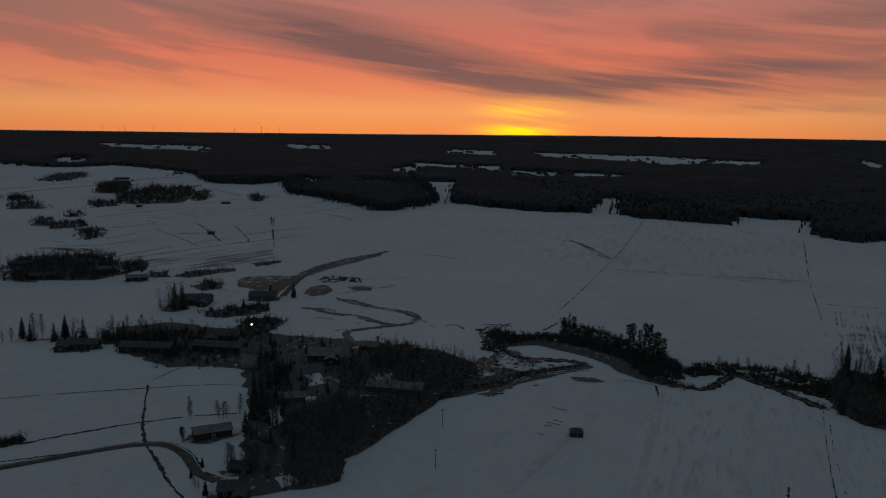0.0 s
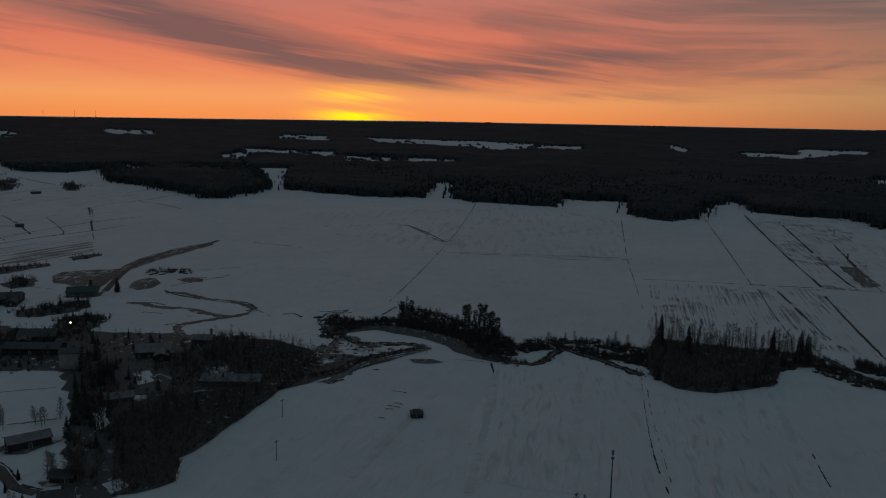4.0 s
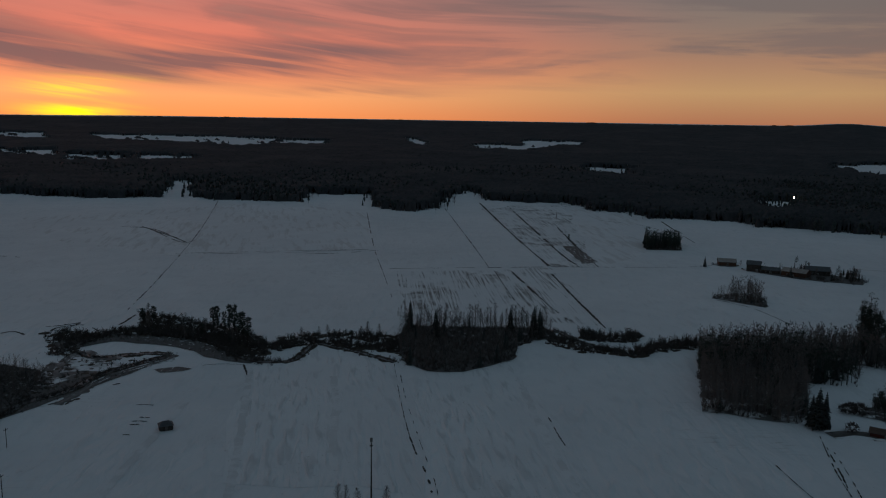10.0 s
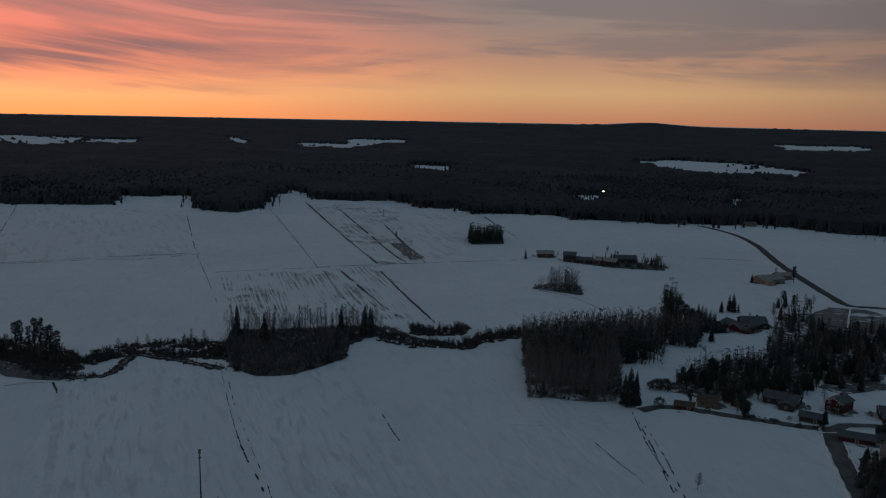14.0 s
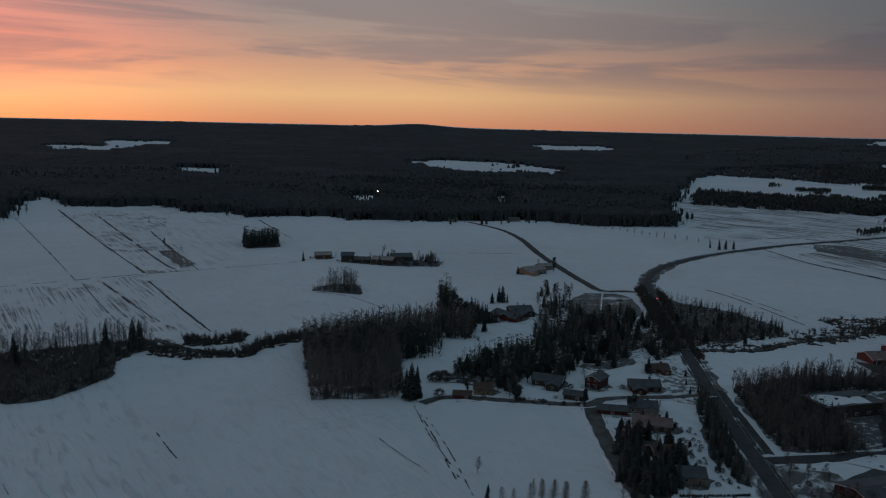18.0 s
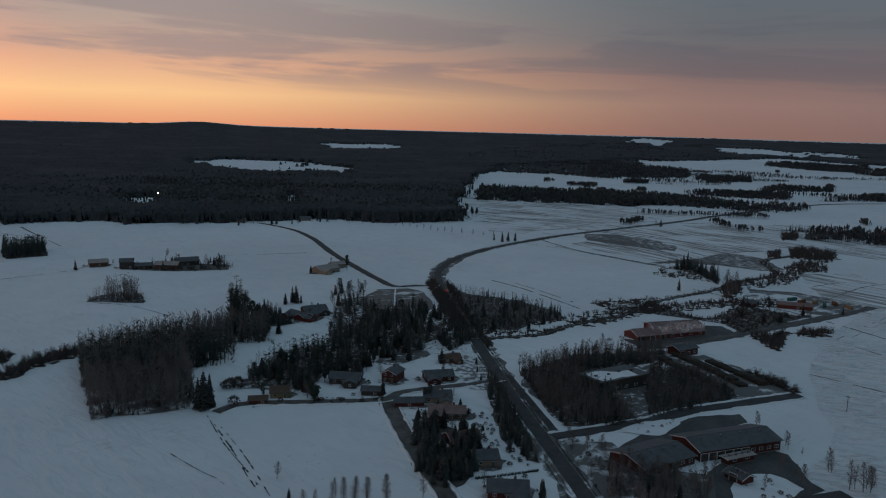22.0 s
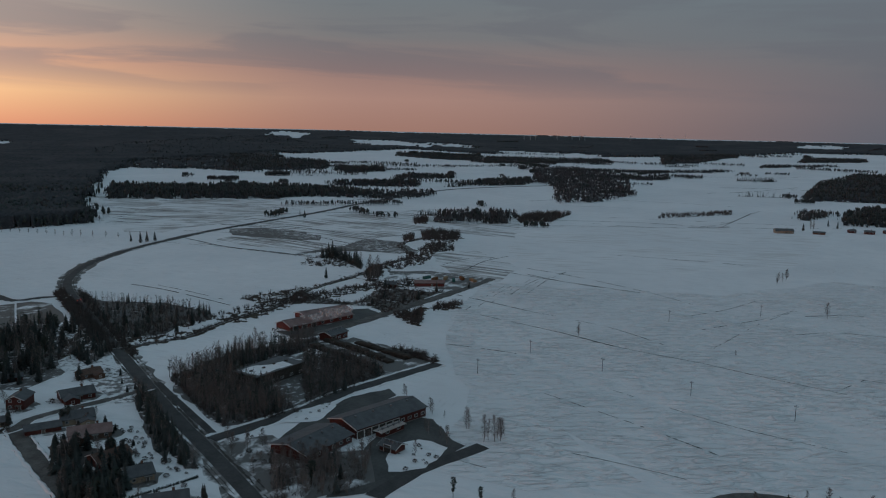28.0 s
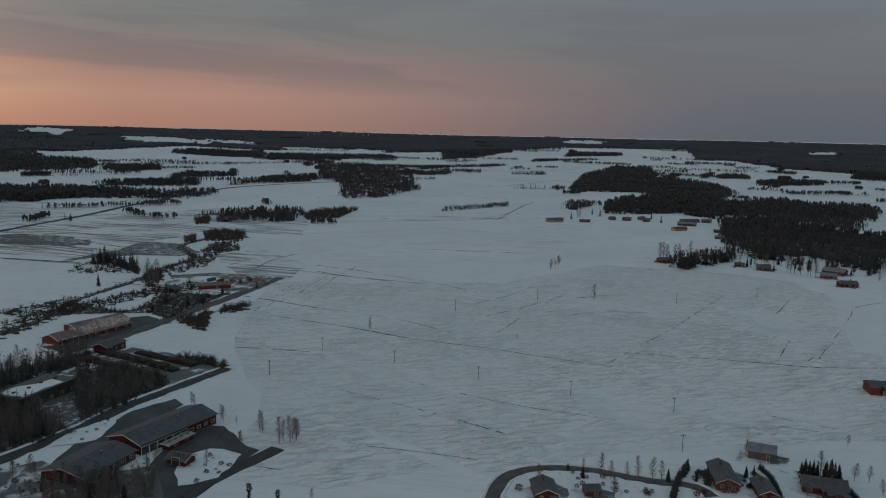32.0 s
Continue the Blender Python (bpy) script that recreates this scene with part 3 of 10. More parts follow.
FIELD_RIDGED = [(601.9, 160.8), (629.9, -24.6), (525.7, -130.4), (463.1, -200.9), (442.7, -229.1), (313.3, -165.7), (300.3, -90.8), (268.7, -2.7), (320, 52.4), (488.3, 152.6)]
FIELD_PLOUGH_A = [(-71.8, 373), (-54.1, 411.2), (-32, 413.1), (-3.2, 380.1), (7.9, 298.9), (11.5, 241.2), (-60.6, 253.1)]
FIELD_PLOUGH_B = [(4.8, 374.4), (55, 380.9), (57.9, 362.3), (67, 231.9), (16.8, 240.3)]
FIELD_LEFT = [(-708.4, 592.5), (-693.8, 760.3), (-661.8, 820.4), (-549, 670.5), (-575.5, 517.8), (-658.1, 549.9)]
LINE_A = [(115.2, 1156), (119.4, 834.2), (124.6, 650.5)]
LINE_B = [(180.3, 909.7), (170.7, 758.9), (165.5, 646.3)]
LINE_C = [(-8.4, 634), (27.2, 637.5), (121.3, 645.5), (165.5, 646.3), (242.6, 649.5), (274.6, 663.6)]
LINE_D = [(-44.1, 1035), (-24.8, 741.9), (-12.4, 606.8), (-5.5, 528.7)]
LINE_E = [(-89.2, 713.4), (-53.9, 722.7), (-22.9, 728.4)]
LINE_F = [(60.1, 1077), (68.8, 805.3), (73.1, 640.2)]
LINE_G = [(75.9, 624.9), (77.1, 536.2), (79.6, 478.4)]
LINE_H = [(120.3, 615.3), (120.2, 513.2), (121.1, 448.9)]
LINE_J = [(-610, 515.7), (-613.8, 612.6), (-611.2, 746.9), (-594, 813.8)]
LINE_K = [(-715.9, 536.2), (-682, 563.2), (-683.9, 608.7)]
LINE_L = [(-291.9, 867.1), (-259.6, 849.3), (-203.8, 762.1)]
LINE_N = [(-185.9, 697), (-104.3, 707.6), (-62.9, 705.3), (-20.6, 725.4)]
LINE_O = [(-0.2, 376), (2.4, 335.6), (7.7, 285.8), (11.8, 252.4), (13, 236.4)]
LINE_P = [(-3.9, 404.9), (-0, 335.5), (4.5, 285.7), (9.9, 252.4), (10.8, 236.3)]
LINE_Q = [(162.8, 281.1), (152.6, 249.1), (145, 228.2), (141.2, 216.7)]
LINE_R = [(164.2, 286.6), (153.6, 256.4), (146.8, 231.2), (142.7, 217.4)]
LINE_S = [(287.6, 40.5), (284.1, 20.7), (278.5, -2.6)]
LINE_T = [(271.1, 102.4), (267, 82.4), (263.2, 67.1)]
LINE_U = [(409.1, -69), (431.3, -83.6), (459.9, -101.9), (490.8, -122.3), (609, -190.7)]
LINE_V = [(516.1, -58.1), (532.7, -82.7), (533.6, -101.9), (532.5, -132)]
LINE_W = [(465.9, -12.4), (539.3, -41.1), (591.3, -67.9)]
LINE_X = [(658.6, 156.4), (635, 104.2), (613.4, 38)]
LINE_Y = [(1080, 193), (1107, 78.1), (1105, -40.3), (1167, -182.6)]
LINE_Z = [(974.6, 258.2), (1023, 165.2), (1068, 39.9), (1114, -37.7)]
LINE_AA = [(1096, -2), (1166, -39), (1330, -76.8)]
LINE_AB = [(380.6, 645.7), (416.5, 629.7), (458, 609.4)]
LINE_AC = [(166.5, 289.3), (153.3, 242.6), (138.9, 202.1)]
LINE_AD = [(425.9, -179.7), (484.9, -220.1), (542, -254.2), (570.6, -270.9), (594.1, -303.4)]
LINE_AE = [(-711.6, 870), (-519.5, 639.7)]
LINE_AF = [(584.1, 278.3), (555.4, 181.5), (518.9, 108.1)]
CREEK_C = [(-0.4, 400), (22, 377), (59.9, 410), (87.1, 443.2), (98.3, 420.5), (112, 402.1), (124.6, 394.7), (138, 409.5), (165.4, 418.2)]
CREEK_D = [(297.8, 334.7), (329.2, 302.1), (373.9, 274.5), (403.2, 274.3), (438.1, 271.3), (458.9, 266.6), (498.8, 271.6), (534.3, 272.3), (595.7, 264.2), (646.3, 266.7), (702.5, 258.7), (770.3, 295.9), (831.6, 289.7)]
ROW_A = [(664.2, 817.1), (672.7, 714.2), (677.9, 624.3), (697.1, 555.2)]
DIR_A = -88.6
DIR_C = -88.9
DIR_E = -77.1
DIR_F = -109.0
DIR_RIDGED = -104.0
DIR_WIND = -67.0
DIR_PLOUGH_A = -83.0
DIR_PLOUGH_B = -85.4
DIR_LEFT = 90.3
HALL_LONG = [(270.9, 121.3), (304.9, 104.8)]
HALL_LOW = [(243.7, 128.7), (267.8, 122)]
HALL_LOW_END = [(250.9, 145.5), (243.7, 128.7)]
HALL_PORCH = [(275.3, 112.5), (287.2, 107.9)]
HALL_GARAGE = [(264.5, 109.1), (262.3, 101.9)]
HALL_FLAT = [(309.4, 188.1), (339.7, 180.2)]
HALL_FLAT_END = [(313.3, 205.1), (309.4, 188.1)]
SAWMILL = [(408.2, 225.7), (452.1, 205.6)]
SAWMILL_END = [(411.1, 239.9), (408.2, 225.7)]
SAWMILL_B = [(435.6, 230.4), (465.2, 213.8)]
BOILER = [(395.5, 193.1), (409.1, 189.3)]
BOILER_END = [(398.8, 201.4), (395.5, 193.1)]
HUT = [(-92.8, 294.4), (-87.6, 296.6)]
POLES_A = [(293.7, -79.8), (337, -86.8), (355.7, -44.2), (373.8, -1.4), (397.4, 42.1), (417.2, 83.5)]
POLES_B = [(370.6, 100.4), (468.6, 64.7), (523, 14.6), (563.6, -43.2), (566, -142.7), (594.9, -209)]
POLES_C = [(-141.8, 280.3), (-124.9, 241.9)]
MAST = [(-8.6, 235.1)]
LAMP_A = [(-310.2, 359.8)]
LOOP_ROAD = [(245, -6), (256.9, -8.5), (264.8, -11.6), (271, -17.8), (273.6, -25.1), (274.4, -33.3), (272.6, -45.2), (268.8, -54.5), (266, -63.8), (263.1, -76.7), (255.7, -80.4)]
HEDGE_A = [(252.8, -66.6), (265.8, -71.5), (278.1, -78)]
HEDGE_B = [(280.6, -104.7), (271.1, -105.4), (257.8, -103.5)]
HEDGE_C = [(273.3, -128.8), (265.2, -129.1), (255.9, -128.7)]
HEDGE_D = [(219, 188.6), (224.4, 180.7)]
HEDGE_E = [(199.6, 169.4), (220.5, 158.2)]
MUD_A = [(281.1, -111), (279.5, -119.4), (272.7, -122.7), (272.7, -112.9)]
MUD_B = [(287.5, -97.7), (285.4, -113.5), (291.1, -119.8), (298.7, -103.3)]
FLOOR_VILLAGE = [(-171, 190.8), (-161.4, 200.9), (-201, 258.2), (-192, 296.8), (-157.7, 321), (-155.9, 348.9), (-195.7, 383.3), (-258.3, 375.1), (-306.2, 362.2), (-373, 355.8), (-388.2, 329.9), (-345.9, 289.5), (-265.2, 300.3), (-221.9, 254.2), (-195.4, 220.2)]
FLOOR_PARK = [(260, 309.5), (329.8, 381.3), (376.9, 356.4), (309.7, 288.3), (269.1, 285.5)]
FLOOR_WORKS = [(305, 233.7), (354.7, 233.1), (405.7, 201.5), (370.4, 193.2), (375.5, 173), (354.4, 142.5), (290, 155.2), (262.8, 177), (283.3, 206.9)]
FLOOR_GARDEN = [(223.3, 226.5), (228.3, 208.3), (222, 187), (198.8, 170.5), (186.6, 171.7), (194.3, 192)]
LOGS_A = [(382.7, 195.1), (369.7, 169.4), (353.8, 140.7)]
LOGS_B = [(396, 193.7), (383.6, 169.1), (366.5, 139.6)]
LOGS_C = [(398.2, 175.6), (387.3, 154.2), (377.6, 136)]
STACKS = [(599.9, 207.3), (596.8, 199.4), (603.2, 192.3), (597.9, 183.8), (608.4, 180.1), (603.5, 169.4)]
TURB = [(4479, 977), (4496, 945.3), (4511, 916.2), (4568, 803.7), (4606, 725), (4625, 685.2), (4638, 657.4), (4744, 409.8), (4806, 245.4), (4835, 161.8), (4849, 111)]
MASTS = [(-3720, 3112), (-3667, 3174), (-3644, 3200), (-3544, 3311), (-3224, 3623), (-3107, 3724), (-3026, 3790)]
SITE = [(602.6, 1187)]
WOODS_AA = [(1845, 1198), (1935, 1111), (2057, 1020), (2220, 1093), (2394, 1194), (2447, 1402), (2413, 1562)]
WOODS_AB = [(1715, 985.5), (1789, 908.1), (1906, 847.4), (1855, 831.2), (1756, 995.4)]
WOODS_AC = [(2403, 724.5), (2519, 613.5), (2672, 496.9), (2629, 488.9), (2415, 710.6)]
WOODS_AD = [(2336, 183.8), (2488, 89.9), (2646, -91.1), (2653, -53.6), (2469, 159.4)]
WOODS_AE = [(2928, 139.5), (3126, 3.4), (3563, -120.6), (3651, -123.1), (3542, 169.8)]
WOODS_AF = [(2905, -181.1), (3017, -314.5), (3093, -451.6), (3107, -453.1), (3028, -209.3)]
WOODS_AG = [(3278, -341), (3423, -593.8), (3540, -613.3), (3564, -394.5)]
WOODS_AH = [(2868, 1125), (2765, 893.6), (2796, 761.7), (3011, 819.8), (3137, 1058), (3055, 1187)]
WOODS_AI = [(2668, 727), (2929, 314.4), (3078, 352.5), (3021, 800.9)]
WOODS_AJ = [(3020, -1127), (3065, -1206), (3073, -1205), (3064, -1151)]
WOODS_AK = [(1764, 700.4), (1896, 586.1), (1953, 610.5), (1952, 731.1)]
ROAD_PATH = [(301, 236.8), (281.2, 210.2), (267.4, 191.3), (256.6, 176.7)]
STRIP_WOOD = [(290, 239.9), (279.5, 222.5), (264, 204.9), (246.3, 184), (226.4, 161.8), (225.4, 167), (240.4, 187.3), (257.8, 207.7), (273, 224.8)]
STRIP_WOOD_B = [(326.1, 312), (359.3, 322.6), (339.2, 293.9), (324.6, 289.4), (310.2, 284.6)]
STRIP_WOOD_C = [(255.8, 334.2), (294.9, 355.3), (331.3, 373), (349.8, 373.1), (313.2, 329.9), (273.7, 308.9), (254.4, 311.2)]
STRIP_WOOD_D = [(296.6, 445.3), (284.6, 390.9), (267.9, 392.8), (268.1, 413.7)]
GARDEN_M = [(250.9, 223.9), (252.4, 203.4), (232, 184.1), (223.1, 164), (205.2, 153.1), (193.5, 163), (215.5, 170.9), (227.1, 191.3)]
GARDEN_N = [(204.9, 272.5), (220.9, 267.4), (235.7, 255.9), (229.3, 249), (214, 259.2)]
GARDEN_O = [(270.2, -34.8), (263.1, -67.1), (254.4, -65.1), (251.6, -34.7)]
GARDEN_P = [(275.8, -80), (278.9, -86.9), (255.6, -78.5), (255.1, -73.7)]
GARDEN_Q = [(274.9, -95.8), (278, -103.8), (261.7, -99.2), (261.1, -93.3)]
GARDEN_R = [(745.1, -228.8), (729.7, -285.3), (695.6, -320.6), (677.8, -340.7), (737.3, -369.6), (773.4, -301.8)]
LINE_BA = [(-955.9, 801.9), (-937.5, 938.4), (-955, 1169)]
LINE_BB = [(-889.4, 736.5), (-856, 823.8), (-857.2, 915.7)]
LINE_BC = [(-685.3, 766.2), (-583.8, 674.7), (-578.9, 651)]
LINE_BD = [(-516.3, 514.5), (-497.9, 559.3), (-482.3, 597.1)]
LINE_BE = [(-820.9, 612.1), (-800.4, 666.2), (-782, 714.8)]
LINE_BF = [(-475, 448.9), (-435.9, 451.1), (-393, 446.8)]
LINE_BG = [(-592.1, 901.2), (-659.1, 944.3), (-709.4, 958.2)]
LINE_BH = [(-793.9, 1057), (-786.3, 1144), (-660.1, 1036)]
LINE_BI = [(-1439, 963.7), (-1484, 1093), (-1512, 1212), (-1520, 1311)]
LINE_BJ = [(-369.8, 513.6), (-349.7, 540.5), (-322, 566.6)]
LINE_BK = [(-332.7, 483.4), (-320.4, 511.2), (-313.7, 534)]
LINE_BL = [(683.9, 142.3), (662.3, 99), (620.4, 38.4), (581.8, -2)]
LINE_BM = [(1468, 135.8), (1460, 30.8), (1434, -51.2)]
LINE_BN = [(1158, 123.5), (1164, -0.9), (1178, -126.1)]
LINE_BO = [(679, 446), (672.7, 390.8), (657.6, 337.4), (652.9, 295.7)]
LINE_BP = [(1073, 989.1), (1177, 809.9), (1153, 575.9)]
LINE_BQ = [(767.8, 559.6), (775.3, 454.6), (727.1, 360.5)]
LINE_BR = [(845.3, 528.8), (850.7, 452.6), (810, 336.3)]
LINE_BS = [(1240, 997.2), (1084, 690.8), (1050, 590.8)]
LINE_BT = [(682.2, 522.2), (676.3, 426.8), (666.1, 345.4)]
LINE_BU = [(836, 567.8), (839.5, 463.7), (840.3, 397.3)]
LINE_BX = [(89.5, 623.5), (97.3, 516), (102.7, 468.1)]
LINE_BY = [(151.3, 1116), (147, 726.1), (149.5, 658.9)]
LINE_BZ = [(218.4, 524.8), (232.9, 499.3), (237.5, 457.9)]
LINE_CA = [(320.7, 956), (306.4, 851.9), (299, 786.7)]
LINE_CB = [(-387.7, 686.1), (-357.8, 685.5), (-319.2, 676.8)]
LINE_CC = [(-302.4, 871), (-275.3, 864.4), (-211.8, 767.3), (-200.2, 775.7)]
LINE_CD = [(-169.1, 491), (-176, 560.3), (-191.6, 692.9), (-217.1, 879.7), (-268.9, 1198)]
LINE_CE = [(-198.7, 443.5), (-183.5, 454.6), (-169.1, 442.5)]
LINE_CF = [(-257.8, 450.7), (-239.8, 441.3), (-223.1, 427.6)]
LINE_CG = [(61.1, 307.7), (61.7, 287.5), (62.2, 279.1)]
LINE_CH = [(134.3, 261.1), (134.6, 239.9), (135.9, 228.7)]
LINE_CI = [(372, 38.8), (341.1, -15.1), (324.9, -62.2)]
LINE_CJ = [(352.3, 62.9), (326.8, 19.3), (304.4, -13.9)]
LINE_CK = [(341.5, -124.2), (332.3, -135.3), (324.1, -150.7)]
LINE_CL = [(325, -127.9), (320.1, -142.2), (319.3, -153.2)]
LINE_CM = [(518.9, 108.1), (493.8, 51.9), (462.5, 14.6)]
LINE_CN = [(509.2, -5.9), (558.3, -46.4), (591, -65.8)]
BRUSH_T = [(437.1, 428.8), (447.9, 431.3), (408.3, 375.2), (340.6, 293.9), (332.3, 291.8), (367.8, 342.7), (413.3, 397.9)]
BRUSH_U = [(454.9, 424.4), (443.2, 403.9), (352.7, 296.4), (335, 275.1), (331, 275.9), (358.2, 310.2), (422.7, 388.5)]
FIELD_RIDGED_B = [(629.9, -24.6), (725.6, -110.6), (710.7, -203.7), (665.8, -261.1), (599.3, -269.5), (452.3, -212.4), (525.7, -130.4)]
FIELD_RIDGED_C = [(488.3, 152.6), (320, 52.4), (269.4, 15.5), (248.1, 51.9), (253.8, 84.3), (282.9, 89.4), (341, 94.3), (391.5, 119.8)]
FIELD_FAR_A = [(873, 584.3), (980.9, 500.5), (1111, 417.7), (1087, 194.3), (878.8, 157.1), (883.4, 332.9), (844.1, 475.9)]
FIELD_FAR_B = [(1011, 221.2), (1080, 37.5), (1112, -166.3), (789, -86.2), (703.5, 23.5), (667.7, 99.8), (742.9, 176.3)]
FIELD_FAR_C = [(1050, 961), (1177, 809.9), (1123, 599.7), (837.9, 557.8), (721.1, 600.3)]
FIELD_FAR_D = [(-976.3, 829.3), (-963.4, 1179), (-652.9, 1009), (-619.9, 849.3), (-689.6, 662.6)]
FIELD_FAR_E = [(-438.6, 934.8), (-182, 1151), (-37.9, 1005), (-21.3, 743.2), (-193, 685.6), (-325.7, 765.2)]
DIR_FAR = -83.9
DIR_FAR_E = -80.7
YARD_MOTTLED = [(250.1, 170), (263, 154.1), (250.9, 132.1), (264, 112.6), (238.1, 100), (218.8, 114.7), (213.6, 122.4)]
YARD_VILLAGE = [(341.2, 312.8), (308.5, 259.7), (278.3, 224.2), (270.9, 234.8), (291.2, 267.2), (303.8, 303)]
GARDEN_S = [(280.1, 623.3), (337.3, 592.4), (355.3, 582.7), (376.3, 619.1), (345.8, 649.8)]
GARDEN_T = [(337.3, 592.4), (354.5, 583.1), (373, 613.7), (358.7, 624.9)]
GARDEN_U = [(516.1, 823.4), (636.9, 785.4), (670.6, 803.5), (602.3, 849.2), (548, 874.3)]
STEAM = [(441.6, 203.2), (438.3, 208.4), (432.7, 212.4), (427.2, 216.3), (424.1, 221.3), (419.9, 225.6)]
BARE_A = [(-433, 483.7), (-435.1, 500.2), (-423.2, 513.9), (-409.7, 522.5), (-403.2, 533), (-393.4, 514.7), (-386.3, 496.2), (-377.7, 474.8), (-367.9, 455.9), (-381.9, 457), (-403.7, 463.7), (-414.5, 464.8)]
BARE_B = [(-355.2, 468.6), (-363.5, 488.8), (-365.1, 504), (-356.8, 503.7), (-343.6, 490.9), (-338.4, 474.2), (-344.7, 465.5)]
BARE_I = [(-405.8, 525), (-418.8, 570), (-423.2, 620.4), (-414.2, 673.6), (-403.1, 658.9), (-401.7, 607), (-400.3, 561.1), (-393.8, 520.5)]
BARE_J = [(-338.8, 504.3), (-334.6, 517.7), (-322.3, 514.6), (-318.3, 504.1), (-330.3, 499.2)]
LT_D = [(-400, 375.5), (-392.9, 375.9), (-388.6, 386.4), (-397.4, 397.4), (-417.7, 406.7), (-405.5, 381)]
LT_E = [(-365.8, 377.1), (-351.5, 382), (-339.6, 400.5), (-340.4, 415.7), (-356.6, 426.6), (-365.6, 408.4), (-374.3, 391.1)]
LT_F = [(-409.2, 283.3), (-398.2, 292.6), (-383.3, 304.3), (-379.1, 300), (-407.7, 282.9)]
LT_G = [(-380.5, 308.8), (-364.1, 321.5), (-351.1, 335.3), (-333, 318.2), (-366.9, 298.1)]
LT_H = [(-343.4, 290.8), (-321.9, 294.5), (-304.3, 304.7), (-300.6, 319.5), (-299.6, 336.3), (-313.6, 349.8), (-339.7, 349.8), (-351.6, 334.9), (-363.6, 313)]
LT_I = [(-306.2, 343.7), (-297.1, 354.9), (-312.8, 394.5), (-327.2, 396.7), (-337.3, 386.9), (-330.7, 371.6)]
LT_J = [(-229, 267.1), (-208.7, 246.6), (-189, 235.3), (-186.7, 237.9), (-205.9, 263.4), (-237.7, 300), (-266.7, 322.8), (-271.7, 319.8)]
LT_K = [(-203.4, 228.7), (-190.6, 217.1), (-170.9, 205.9), (-174.3, 214.7), (-192.1, 231.7), (-210.7, 245.5)]
LT_L = [(-223.8, 313.2), (-211.9, 325.4), (-202.1, 342.1), (-198.1, 358.7), (-213.6, 386.5), (-230.2, 376.8), (-233.5, 358.5), (-236, 340.5), (-232.1, 324.9)]
LT_M = [(-241, 308.7), (-223.5, 308.1), (-201.9, 291.2), (-219.7, 281.2)]
LT_AB = [(-377.2, 280.2), (-356, 286), (-363.3, 290.9), (-382.6, 285)]
LT_AC = [(-227.2, 327.8), (-214.3, 324), (-204.6, 335.1), (-220.5, 349.5), (-230.8, 343.5)]
LINE_LC = [(-839.1, 769.4), (-821.2, 820.1), (-817.2, 893.6), (-813.5, 963.8)]
LINE_LD = [(-785.1, 726.7), (-786.1, 774.9), (-792.6, 814)]
LINE_LE = [(-686.7, 672), (-666.2, 699.5)]
LINE_LF = [(-747, 763), (-685, 719.5), (-604.7, 653.2)]
LINE_LG = [(-1184, 1247), (-974.3, 1124), (-906.2, 1150)]
LINE_LH = [(-699.9, 840.1), (-716, 921.3), (-707.1, 991.7), (-718.9, 1103)]
LINE_LI = [(-738.6, 576.1), (-727.2, 624.6), (-724.1, 645.3)]
LINE_LJ = [(-793.2, 661.5), (-782.7, 698), (-798.7, 748.7)]
ROADSIDE_WOOD = [(443.8, 413.4), (431.9, 383.7), (436.4, 364.6), (443.9, 341.8), (434.6, 299.5), (419.1, 287), (399.2, 295.6), (376.3, 289.7), (356.7, 307.3), (375.2, 333.4), (419.7, 386.7)]
LOGYARD_B = [(388.6, 200.2), (403.4, 196.2), (405.9, 176), (397.7, 152.3), (382.4, 127.7), (364.8, 133.2), (349.9, 139.1), (355.3, 159.6)]
BRUSH_V = [(399.7, 157), (392.8, 140.7), (383.7, 125.8), (378.6, 126.4), (384, 139), (390.9, 154.4)]
BRUSH_X = [(510.4, 168.8), (526.5, 155.5), (513.1, 151.3), (498.7, 162.8)]
BRUSH_Y = [(210.3, 288.9), (213.7, 280.2), (228.7, 295.5), (232, 307.7), (223.6, 305.5)]
BRUSH_Z = [(350.8, 304), (356.6, 291.6), (370.3, 277.1), (393.5, 268.5), (400.6, 273.4), (381.3, 285.3), (364.9, 298.4), (358, 307.9)]
GARDEN_V = [(241.5, 150.7), (251.9, 144.9), (246.3, 129.6), (247.7, 118.7), (237.6, 112.6), (222.3, 127.5)]
GARDEN_W = [(209, 287.1), (214.4, 279.3), (227.9, 296.5), (222.6, 304.1)]
WILLOWS_A = [(183.7, 311.6), (192.6, 305.9), (195.1, 309.7), (186, 315.4)]
WILLOWS_B = [(178.3, 290.1), (180.7, 288.7), (182.2, 290.9), (180.1, 292.9)]
VERGE_A = [(291.6, 231.5), (268.6, 203.2), (253.4, 182.4), (228.3, 150.1), (210, 127.9), (205.3, 129.2), (220.5, 149.7), (243.8, 179.2), (266.1, 208.1), (289.3, 234.8)]
VERGE_B = [(331.7, 304.2), (337.3, 296.5), (300.9, 253.4), (278.3, 224.2), (276, 227.4), (301.4, 261.2), (321.1, 288.4)]
LT_AD = [(-270.3, 303), (-252.4, 296.9), (-232.6, 297.8), (-232.1, 324.9), (-245.4, 354.2), (-269, 365.6), (-286, 361.5), (-293.9, 351), (-294.3, 332.5)]
LT_AE = [(-325.7, 288.7), (-300.7, 285.6), (-283.7, 295.3), (-275.8, 311.4), (-290.2, 325.6), (-304.3, 304.7), (-323.5, 296.1)]
